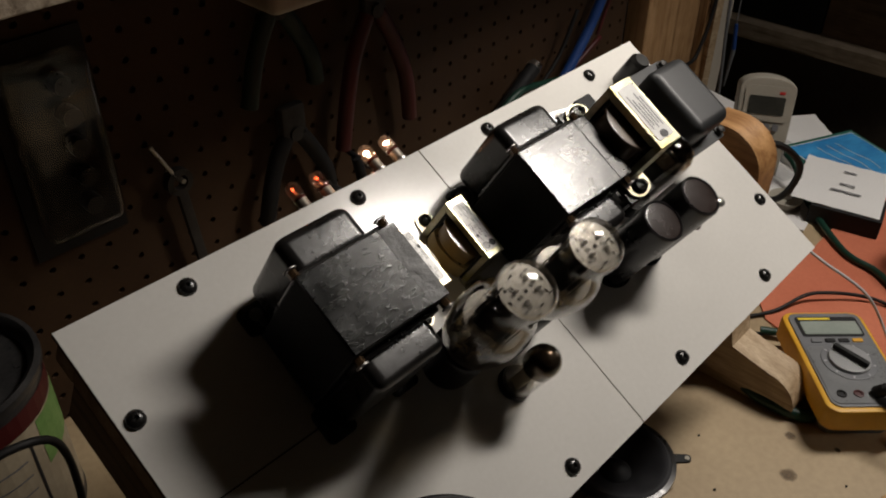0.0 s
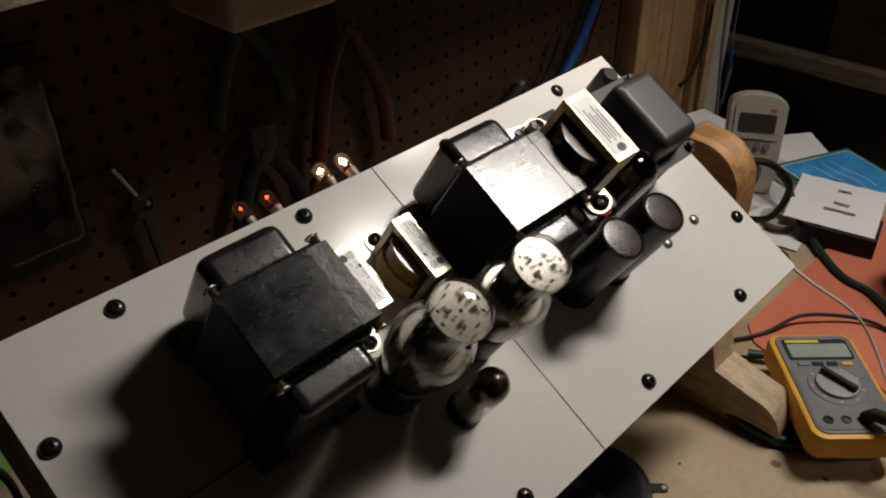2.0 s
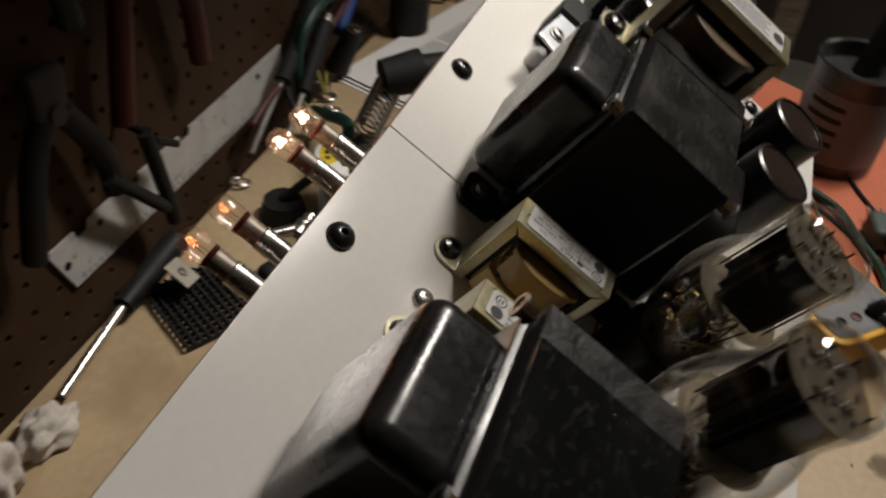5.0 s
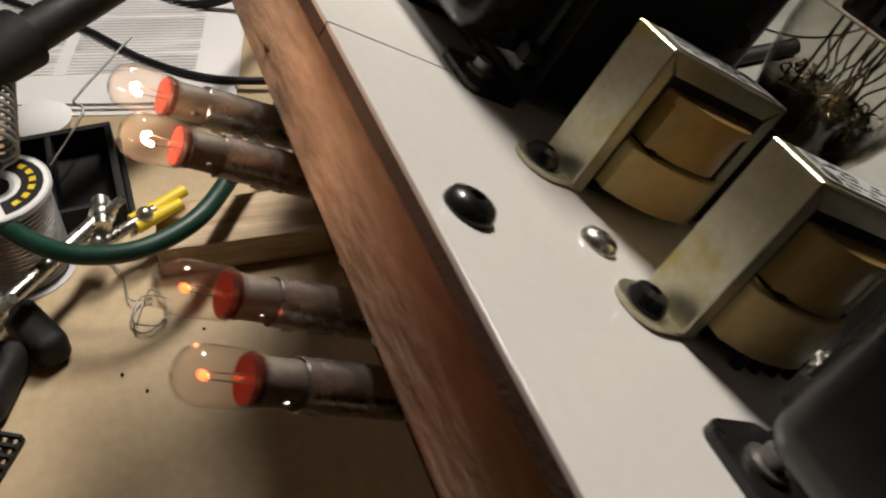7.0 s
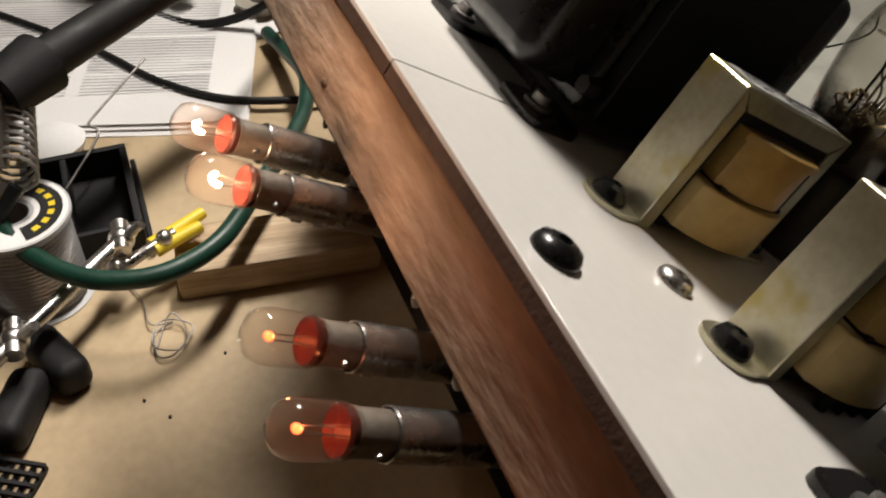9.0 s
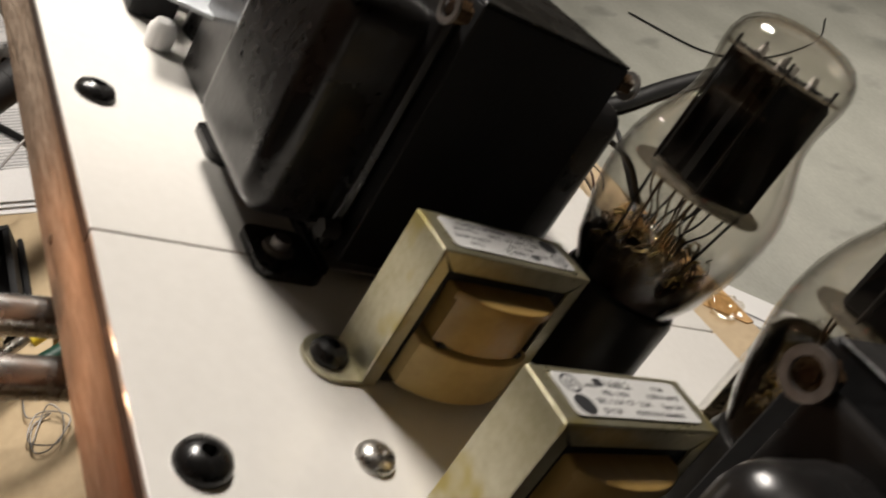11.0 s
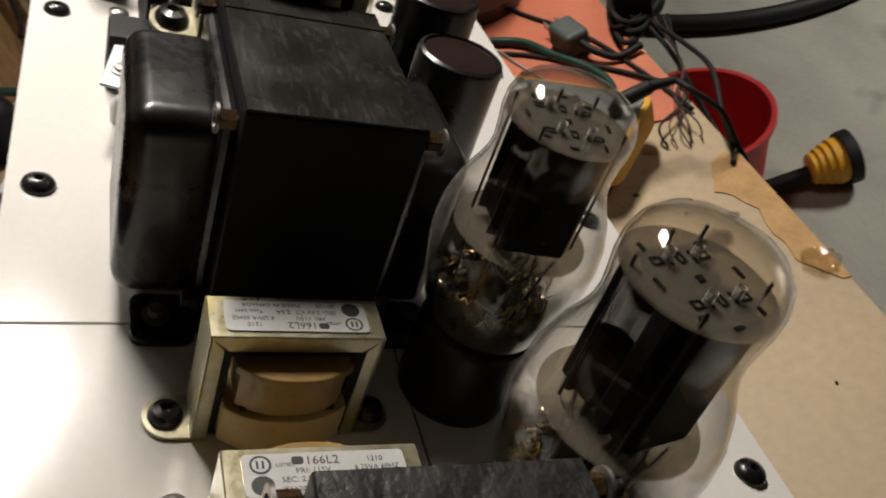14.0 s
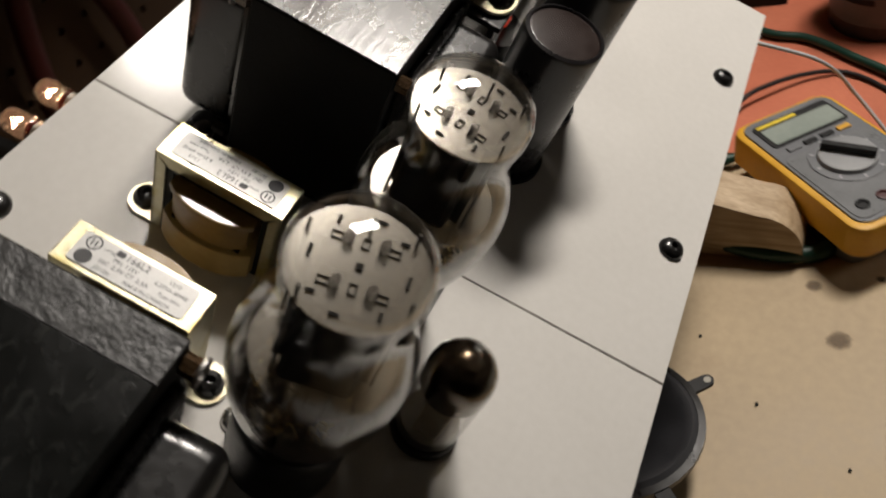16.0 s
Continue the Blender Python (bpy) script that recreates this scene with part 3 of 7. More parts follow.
pegboard()
structure("post", bm_box(bmesh.new(), 0.650, 0.425, 0, 0.806, 0.4605, 2.35, 0.003), POST, "rough amber wooden wall post")
structure("post_narrow", bm_box(bmesh.new(), 0.812, 0.415, 0, 0.862, 0.4605, 2.35, 0.003), POST, "narrow rough wooden wall stud")

# the bench
structure("bench_top", bm_prism(bmesh.new(), [(-0.95, -0.157), (0.525, -0.157), (0.664, 0.160), (0.617, 0.265), (0.617, 0.4240), (-0.95, 0.4240)], B - 0.035, B, Matrix(), 0.0015), BENCHTOP, "worn tan hardboard bench top with stains")
structure("bench_apron", bm_box(bmesh.new(), -0.95, -0.142, B - 0.13, 0.515, -0.107, B - 0.036), PINE, "pine apron under the bench top")
structure("bench_leg_1", bm_box(bmesh.new(), 0.43, -0.106, 0, 0.51, -0.03, B - 0.036), PINE, "pine bench leg")
structure("bench_leg_2", bm_box(bmesh.new(), -0.9, -0.106, 0, -0.82, -0.03, B - 0.036), PINE, "pine bench leg")

# ---- the amplifier ----
X0, X1, Y0, Y1 = -0.312, 0.196, -0.0065, 0.2215
chassis = thing("amplifier_chassis", "tilted white laminate amplifier chassis on a reddish wooden frame", "amplifier", W)
TH = 0.0044
# the sheets were cut by hand, so their corners are not quite square
for outline in ([(X0, -0.0075), (-0.0545, -0.0063), (-0.0562, 0.1082), (X0, 0.1098)],
                [(X0, 0.1106), (-0.0563, 0.1090), (-0.0583, 0.2202), (X0, 0.2237)],
                [(-0.0536, -0.0063), (0.1990, -0.0050), (0.1942, 0.2200), (-0.0575, 0.2202)]):
    p = part("top_panel", bm_prism(bmesh.new(), outline, -0.0012, 0, Matrix(), 0.0003), WHITE, chassis, "glossy white laminate panel")
    part("panel_core", bm_prism(bmesh.new(), outline, -TH, -0.00122), PANEL_EDGE, p, "dark brown hardboard core")
FR = -0.0255
part("back_rail", bm_box(bmesh.new(), X0 + 0.0005, Y1 - 0.0180, FR, X1 - 0.004, Y1 - 0.0020, -TH - 0.0006, 0.0008), CEDAR, chassis, "rough reddish cedar rail")
bm = bmesh.new()
bm_lathe(bm, [(0, 0.0006), (0.0010, 0.0006), (0.0017, 0.0003), (0.0022, 0.0)], 14, T(-0.036, Y1 - 0.00205, -0.0200) @ pose(0, 0, 0, -90, 0, 0) @ Matrix.Diagonal((0.85, 0.55, 1, 1)))
part("knot", bm, BROWNWOOD, chassis, "small dark knot in the rail")
part("front_rail", bm_box(bmesh.new(), X0 + 0.004, Y0 + 0.003, FR, X1 - 0.004, Y0 + 0.021, -TH - 0.0006, 0.0008), CEDAR, chassis, "rough reddish cedar rail")
part("end_board", bm_box(bmesh.new(), X0 + 0.0006, Y0 + 0.004, -0.073, X0 + 0.0180, Y1 - 0.0188, FR - 0.0004, 0.0008), BROWNWOOD, chassis, "dark brown wooden end board")
for x in (X0 + 0.0006, X1 - 0.022):
    part("end_rail", bm_box(bmesh.new(), x, Y0 + 0.0212, FR, x + 0.0174, Y1 - 0.0186, -TH - 0.0006, 0.0008), CEDAR, chassis, "rough reddish cedar rail")
part("inner_plate", bm_box(bmesh.new(), X0 + 0.03, 0.03, -0.040, X1 - 0.03, Y1 - 0.02, FR + 0.006), BLACK_MATT, chassis, "dark metal tray under the frame")


def screw_mesh(r, h, mat, name, cross=True):
    bm = bmesh.new()
    prof = [(r, 0), (r, h * 0.25), (r * 0.86, h * 0.7), (r * 0.5, h * 0.95)]
    bm_lathe(bm, prof + [(r * 0.28, h), (r * 0.22, h * 0.45), (0, h * 0.4)], 20)
    if cross:
        for a in (0, 90):
            bm_box(bm, -r * 0.55, -r * 0.09, h * 0.86, r * 0.55, r * 0.09, h * 0.9) if a == 0 else bm_box(bm, -r * 0.09, -r * 0.55, h * 0.86, r * 0.09, r * 0.55, h * 0.9)
    return to_mesh(name, bm, mat, 50)


BLACK_SCREW = screw_mesh(0.0052, 0.0034, BLACK_STEEL, "screw", False)
SILVER_SCREW = screw_mesh(0.0042, 0.0026, STEEL, "silver_screw")
for x, y in ((-0.242, 0.212), (-0.1195, 0.211), (0.003, 0.2105), (0.125, 0.210), (-0.303, 0.165), (-0.303, 0.042), (-0.243, 0.004), (-0.118, 0.005), (0.007, 0.006), (0.128, 0.007), (0.185, 0.052), (0.185, 0.165)):
    share("screw", BLACK_SCREW, chassis, T(x, y))
for x, y in ((-0.118, 0.176), (0.145, 0.070), (0.106, 0.068), (-0.142, 0.113), (0.130, 0.186), (-0.116, 0.103)):
    share("silver_screw", SILVER_SCREW, chassis, T(x, y) @ pose(0, 0, 0, 0, 0, random.uniform(0, 90)))


def power_transformer(m, step, top, label):
    """A lamination stack on a flange with a bell at front and back."""
    o = thing("transformer", label, "transformer", m, "large transformers on the chassis")
    part("core", bm_box(bmesh.new(), -0.0325, -0.0245, 0.006, 0.0325, 0.0245, 0.0745, 0.0004, 1), BLACK_MATT, o, "dull black core of stacked steel")
    part("core_top", bm_box(bmesh.new(), -0.0325, -0.0245, 0.0746, 0.0192 if step else 0.0325, 0.0245, 0.0766 if step else 0.0753, 0.0003, 1), top, o, "scratched varnished top of the core")
    if step:
        part("tape_wrap", bm_box(bmesh.new(), 0.0196, -0.0247, 0.0746, 0.0318, 0.0247, 0.0753, 0.0003, 1), CRUMPLED, o, "crumpled shiny black tape wrap")
    else:
        part("strap_seam", bm_box(bmesh.new(), 0.0205, -0.0246, 0.0750, 0.0212, 0.0246, 0.0757), top, o)
    for s in (1, -1):
        bm = bmesh.new()
        bm_box(bm, -0.0255, 0, 0.008, 0.0225, 0.0265, 0.0667, 0.0066, 4)
        bm_box(bm, -0.0285, 0, 0.005, 0.0285, 0.0042, 0.0705, 0.002, 2)
        mm = Matrix.Translation((0, 0.0246, 0)) if s > 0 else Matrix.Translation((0, -0.0246, 0)) @ Matrix.Diagonal((1, -0.80, 0.93, 1))
        if s < 0:
            bm.transform(mm)
            bmesh.ops.reverse_faces(bm, faces=bm.faces[:])
            mm = Matrix()
        part("bell_cover", bm, BLACK_STEEL, o, "glossy black steel bell cover", mm)
    for s in (1, -1):
        bm = bmesh.new()
        bm_box(bm, -0.0300, 0.0240, 0, 0.0290, 0.0265, 0.0022)
        bm.transform(Matrix.Diagonal((1, s, 1, 1)))
        bmesh.ops.recalc_face_normals(bm, faces=bm.faces[:])
        part("foot", bm, BLACK_STEEL, o, "black steel mounting flange")
        reach = 0.0450 if s > 0 else 0.0490
        for x in (-0.0260, 0.0210):
            bm = bmesh.new()
            y0, y1 = sorted((s * 0.0267, s * reach))
            bm_prism(bm, round_rect(x - 0.0095, y0, x + 0.0095, y1, 0.0040), 0, 0.0022, Matrix(), 0.0005)
            part("foot", bm, BLACK_STEEL, o, "black steel mounting tab")
            bm = bmesh.new()
            bm_lathe(bm, [(0.0040, 0.0022), (0.0040, 0.0032), (0.0024, 0.0034), (0.0024, 0.0056), (0, 0.0060)], 18)
            part("foot_bolt", bm, DULL_STEEL if s > 0 else DARK_IRON, o, "steel bolt with washer", T(x, s * (reach - 0.0075)))
    for x in (-0.0285, 0.0275):
        for y in (0.0295, -0.0285):
            bm = bmesh.new()
            bm_rod(bm, (0, -0.0020, 0), (0, 0.0020, 0), 0.0027, seg=6)
            bm_rod(bm, (0, -0.0026, 0), (0, 0.0026, 0), 0.0012, seg=8)
            nut = part("clamp_bolt", bm, NUT, o, "small amber-varnished clamp nut", T(x * 1.05, y * 0.95, 0.0706))
            bm = bmesh.new()
            out = 0.0024 if y > 0 else -0.0024
            bm_lathe(bm, [(0.0023, out), (0.0037, out), (0.0037, out * 1.35), (0.0023, out * 1.35), (0.0023, out)], 20, pose(0, 0, 0, -90, 0, 0))
            part("washer", bm, DULL_STEEL, nut, "dull steel washer")
            bm = bmesh.new()
            bm_rod(bm, (0, -0.0024, 0), (0, 0.0024, 0), 0.0026, seg=6)
            part("clamp_nut", bm, DARK_IRON, o, "", T(x * 1.02, y, 0.0125))
    return o


power_transformer(W @ T(-0.1950, 0.1438) @ Matrix.Diagonal((1, 0.945, 1, 1)), True, LAMINATION_DARK, "large black varnished transformer with bell covers and a clamping strap")
power_transformer(W @ T(-0.0305, 0.1423) @ Matrix.Diagonal((1, 0.945, 1, 1)), False, LAMINATION, "large black varnished transformer with two glossy bell covers")


def small_transformer(m, k3, coil_mat, label, printed=True):
    """A coil on a lamination frame held by a zinc channel with two eared feet and a printed label."""
    o = thing("channel_transformer", label, "transformer", m @ Matrix.Diagonal((*k3, 1)), "small channel transformers on the chassis")
    h, w, l, t = 0.0375, 0.0142, 0.0435, 0.0011
    bm = bmesh.new()
    prof = [(-l / 2, 0.0), (-l / 2, h), (l / 2, h), (l / 2, 0.0), (l / 2 - t, 0.0), (l / 2 - t, h - t), (-l / 2 + t, h - t), (-l / 2 + t, 0.0)]
    mm = Matrix(((0, 0, 1, 0), (1, 0, 0, 0), (0, 1, 0, 0), (0, 0, 0, 1)))
    lo = [bm.verts.new((-w / 2, y, z)) for y, z in prof]
    hi = [bm.verts.new((w / 2, y, z)) for y, z in prof]
    for i in range(8):
        bm.faces.new((lo[i], lo[(i + 1) % 8], hi[(i + 1) % 8], hi[i]))
    for r in (lo, hi):
        for q in ((0, 1, 6, 7), (1, 2, 5, 6), (2, 3, 4, 5)):
            bm.faces.new([r[k] for k in q])
    bmesh.ops.recalc_face_normals(bm, faces=bm.faces[:])
    bmesh.ops.bevel(bm, geom=[e for e in bm.edges if len(e.link_faces) == 2 and e.calc_face_angle(0) > 1], offset=0.0003, segments=1, affect="EDGES")
    chan = part("channel", bm, ZINC, o, "yellow-zinc steel channel")
    for s in (1, -1):
        for a in (1, -1):
            bm = bmesh.new()
            bm_prism(bm, [(0.0, 0.0), (0.0, h - 0.0006), (-0.0036, h - 0.0050), (-0.0036, 0.0)], 0, 0.0006,
                     Matrix(((0, 0, 1, a * (w / 2) - (0.0006 if a > 0 else 0)), (s, 0, 0, s * (l / 2 - 0.0004)), (0, 1, 0, 0.0002), (0, 0, 0, 1))))
            part("flange", bm, ZINC, chan)
    for a in (1, -1):
        bm = bmesh.new()
        q = [bm.verts.new((a * (w / 2), y, z)) for y, z in ((-l / 2 + 0.0006, h - 0.0006), (l / 2 - 0.0006, h - 0.0006), (l / 2 - 0.0052, h - 0.0048), (-l / 2 + 0.0052, h - 0.0048))]
        r = [bm.verts.new((a * (w / 2 - 0.0006), v.co.y, v.co.z)) for v in q]
        fs = [bm.faces.new(q), bm.faces.new(r[::-1])] + [bm.faces.new((q[i], q[(i + 1) % 4], r[(i + 1) % 4], r[i])) for i in range(4)]
        bmesh.ops.recalc_face_normals(bm, faces=fs)
        part("flange", bm, ZINC, chan)
    bm = bmesh.new()
    for y0, y1 in ((-0.0196, -0.0155), (0.0155, 0.0196)):
        bm_box(bm, -w / 2 + 0.0009, y0, 0.0012, w / 2 - 0.0009, y1, h - t - 0.0004)
    for z0, z1 in ((0.0012, 0.0058), (h - 0.0075, h - t - 0.0004)):
        bm_box(bm, -w / 2 + 0.0009, -0.0154, z0, w / 2 - 0.0009, 0.0154, z1)
    part("core_frame", bm, BLACK_MATT, o, "black steel core frame")
    for name, z0, z1, ex, ey, bulge in (("coil", 0.0040, 0.0158, 0.0098, 0.0158, 0.0052), ("coil", 0.0167, 0.0284, 0.0092, 0.0132, 0.0044), ("coil_cheek", 0.0280, 0.0302, 0.0094, 0.0146, 0.0052)):
        side = [(ex + bulge * (1 - abs(q / 8) ** 2.6), ey * q / 8) for q in range(-8, 9)]
        bm = bmesh.new()
        bm_prism(bm, side + [(-x, -y) for x, y in side], z0, z1, Matrix(), 0.0008)
        lower = z0 < 0.005
        part(name, bm, TAPE_PALE if coil_mat is TAPE and lower else coil_mat, o, ("rounded coil wrapped in " if name == "coil" else "coil cheek covered with ") + ("amber tape" if coil_mat is TAPE else "dark brown tape"))
    bm = bmesh.new()
    bm_box(bm, -0.0112, -0.0120, 0.0156, 0.0112, 0.0120, 0.0170)
    part("tape_edge", bm, BLACK_MATT, o)
    for s in (1, -1):
        bm = bmesh.new()
        outer = [(w / 2, 0), (w / 2, 0.0050)] + [(w / 2 * math.cos(radians(a)), 0.0050 + w / 2 * 0.95 * math.sin(radians(a))) for a in range(10, 180, 10)] + [(-w / 2, 0.0050), (-w / 2, 0)]
        flip = Matrix.Diagonal((1, s, 1, 1))
        bm_prism(bm, outer, 0.0002, 0.0013, flip @ T(0, l / 2 - 0.0002))
        ear = part("ear", bm, ZINC, chan, "rounded yellow-zinc mounting ear")
        bm = bmesh.new()
        bm_lathe(bm, [(0.0045, 0.0014), (0.0045, 0.0024), (0.0034, 0.0042), (0.0015, 0.0048), (0.0011, 0.0032), (0, 0.003)], 18)
        part("ear_screw", bm, BLACK_STEEL, o, "black pan-head screw", flip @ T(0, l / 2 + 0.0058))
    for i in range(4):
        bm = bmesh.new()
        bm_rod(bm, (-0.0125 + 0.0, -0.010 + i * 0.0062, 0.0002), (-0.0125, -0.010 + i * 0.0062, 0.0062), 0.0013, seg=8)
        part("coil_lead", bm, BLACK_MATT, o, "dark insulated lead")
    bm = bmesh.new()
    bm_prism(bm, round_rect(-0.0052, -0.0178, 0.0052, 0.0178, 0.0012), h + 0.0002, h + 0.0004)
    lab = part("label", bm, LABEL, o, "printed white rating label")
    if printed:
        def put(words, size, lx, ly):
            lettering("print", words, size, INK, lab, T(ly, -lx, h + 0.00043) @ pose(0, 0, 0, 0, 0, -90))
        put("166L2", 0.0030, -0.0045, 0.0022)
        put("LISTED", 0.0013, -0.0108, 0.0019)
        put("PRI: 115V", 0.0019, -0.0068, 0.0001)
        put("SEC: 2.5V CT  2.5A", 0.0019, -0.0100, -0.0020)
        put("JS1120", 0.0018, -0.0100, -0.0043)
        put("MADE IN CANADA", 0.0017, -0.0010, -0.0043)
        put("1210", 0.0019, 0.0090, 0.0024)
        put("6.25VA 60HZ", 0.0018, 0.0060, 0.0003)
        put("Type 3AH", 0.0016, 0.0085, -0.0021)
        for lx, ly, r in ((-0.0140, 0.0025, 0.0023), (-0.0140, -0.0026, 0.0024)):
            bm = bmesh.new()
            if ly > 0:
                for k in range(28):
                    a, b = 2 * math.pi * k / 28, 2 * math.pi * (k + 1) / 28
                    q = [bm.verts.new((ly + rr * math.cos(c), -lx + rr * math.sin(c), h + 0.00046)) for rr, c in ((r, a), (r, b), (r * 0.78, b), (r * 0.78, a))]
                    bm.faces.new(q)
                bm_box(bm, ly - 0.0010, -lx + 0.0004, h + 0.00043, ly + 0.0010, -lx + 0.0009, h + 0.00046)
                bm_box(bm, ly - 0.0010, -lx - 0.0008, h + 0.00043, ly + 0.0010, -lx - 0.0003, h + 0.00046)
            else:
                bm_prism(bm, disc(ly, -lx, r), h + 0.00043, h + 0.00046)
            part("mark", bm, INK, lab)
        bm = bmesh.new()
        bm_prism(bm, round_rect(0.0023, 0.0048, 0.0043, 0.0074, 0.0007), h + 0.00043, h + 0.00046)
        part("mark", bm, INK, lab)
    else:
        for k in range(5):
            bm = bmesh.new()
            bm_box(bm, -0.0035 + k * 0.0016, -0.011 + (k % 2) * 0.002, h + 0.00043, -0.0028 + k * 0.0016, 0.012 - (k % 3) * 0.003, h + 0.00046)
            part("print_bar", bm, GREY_INK, lab)
        bm = bmesh.new()
        bm_prism(bm, disc(0, -0.0152, 0.0024), h + 0.00043, h + 0.00046)
        part("mark", bm, INK, lab)
    return o


small_transformer(W @ T(-0.1367, 0.1512), (0.96, 0.955, 1.0), TAPE, "small zinc channel transformer with amber coil and white label")
small_transformer(W @ T(-0.0911, 0.1500) @ pose(0, 0, 0, 0, 0, 180), (0.97, 0.97, 0.975), TAPE, "small zinc channel transformer with amber coil and inverted white label")
small_transformer(W @ T(0.0260, 0.1430, 0.0500), (1.58, 1.16, 1.16), TAPE_DARK, "zinc channel transformer with dark brown coil, raised on a black bracket", False)

# bracket that carries the raised transformer
o = thing("mounting_bracket", "black steel mounting bracket with pale aluminium tabs", "bracket", W @ T(-0.0025, 0.0065))
part("shelf", bm_box(bmesh.new(), 0.014, 0.098, 0.0470, 0.043, 0.174, 0.0495, 0.0006), BLACK_STEEL, o)
for y in (0.100, 0.170):
    part("leg", bm_box(bmesh.new(), 0.016, y, 0.0003, 0.041, y + 0.0025, 0.0469, 0.0004), BLACK_STEEL, o)
bm = bmesh.new()
bm_prism(bm, [(0.066, 0.172), (0.066, 0.183), (0.038, 0.1875), (0.033, 0.1720), (0.044, 0.1655)], 0.0195, 0.0208, Matrix(), 0.0004)
bm_rod(bm, (0.0385, 0.1690, 0.0194), (0.0385, 0.1690, 0.0003), 0.0030, seg=10)
part("aluminium_tab", bm, ALU, o, "pale aluminium angle tab")
bm = bmesh.new()
bm_lathe(bm, [(0.0042, 0), (0.0042, 0.0006), (0.0030, 0.0008), (0.0030, 0.0020), (0.0012, 0.0024), (0.0010, 0.0014), (0, 0.0014)], 16)
part("tab_bolt", bm, DULL_STEEL, o, "", T(0.047, 0.1800, 0.0209))
bm = bmesh.new()
bm_lathe(bm, [(0, 0.0003), (0.0042, 0.0003), (0.0045, 0.006), (0.0030, 0.0090), (0, 0.0095)], 18)
part("spacer", bm, PAPER, o, "white plastic spacer", T(0.049, 0.1790))
part("terminal_block", bm_box(bmesh.new(), 0.068, 0.1700, 0.0003, 0.0865, 0.1850, 0.0230, 0.0015), BLACK_MATT, o, "black phenolic terminal block")

# choke with a satin black bell
o = thing("choke", "satin black bell-covered choke bolted to the chassis end", "transformer", W @ T(0.1170, 0.1440))
part("core", bm_box(bmesh.new(), -0.0270, -0.0340, 0.0003, 0.0260, 0.0340, 0.0398, 0.0008), BLACK_MATT, o, "dull black steel core")
bm = bmesh.new()
bm_prism(bm, round_rect(-0.0300, -0.0375, 0.0300, 0.0375, 0.003), 0.0400, 0.0422, Matrix(), 0.0005)
part("flange", bm, CHOKE_GREY, o, "satin black steel flange")
bm = bmesh.new()
bm_box(bm, -0.0245, -0.0300, 0.0300, 0.0190, 0.0270, 0.0680, 0.0075, 5)
part("bell_cover", bm, CHOKE_GREY, o, "satin grey-black bell cover")
for x in (-0.0252, 0.0255):
    for y in (-0.0325, 0.0325):
        bm = bmesh.new()
        bm_lathe(bm, [(0.0040, 0), (0.0040, 0.0012), (0.0030, 0.0014), (0.0030, 0.0046), (0.0012, 0.0054), (0, 0.0054)], 12)
        part("bolt", bm, DARK_IRON, o, "dark steel bolt head", T(x, y, 0.0423))
bm = bmesh.new()
bm_rod(bm, (0, 0, 0.0003), (0, 0, 0.026), 0.0085, seg=24)
bm_rod(bm, (0, 0, 0.026), (0, 0, 0.029), 0.0085, 0.006, seg=24)
knob = thing("fuse_holder", "round black fuse holder standing on the chassis", "fuse holder", W @ T(0.150, 0.192))
part("body", bm, BAKELITE, knob)


def mica_disc(bm, r, z):
    bm_prism(bm, disc(0, 0, r, 28), z, z + 0.0006)
    return bm


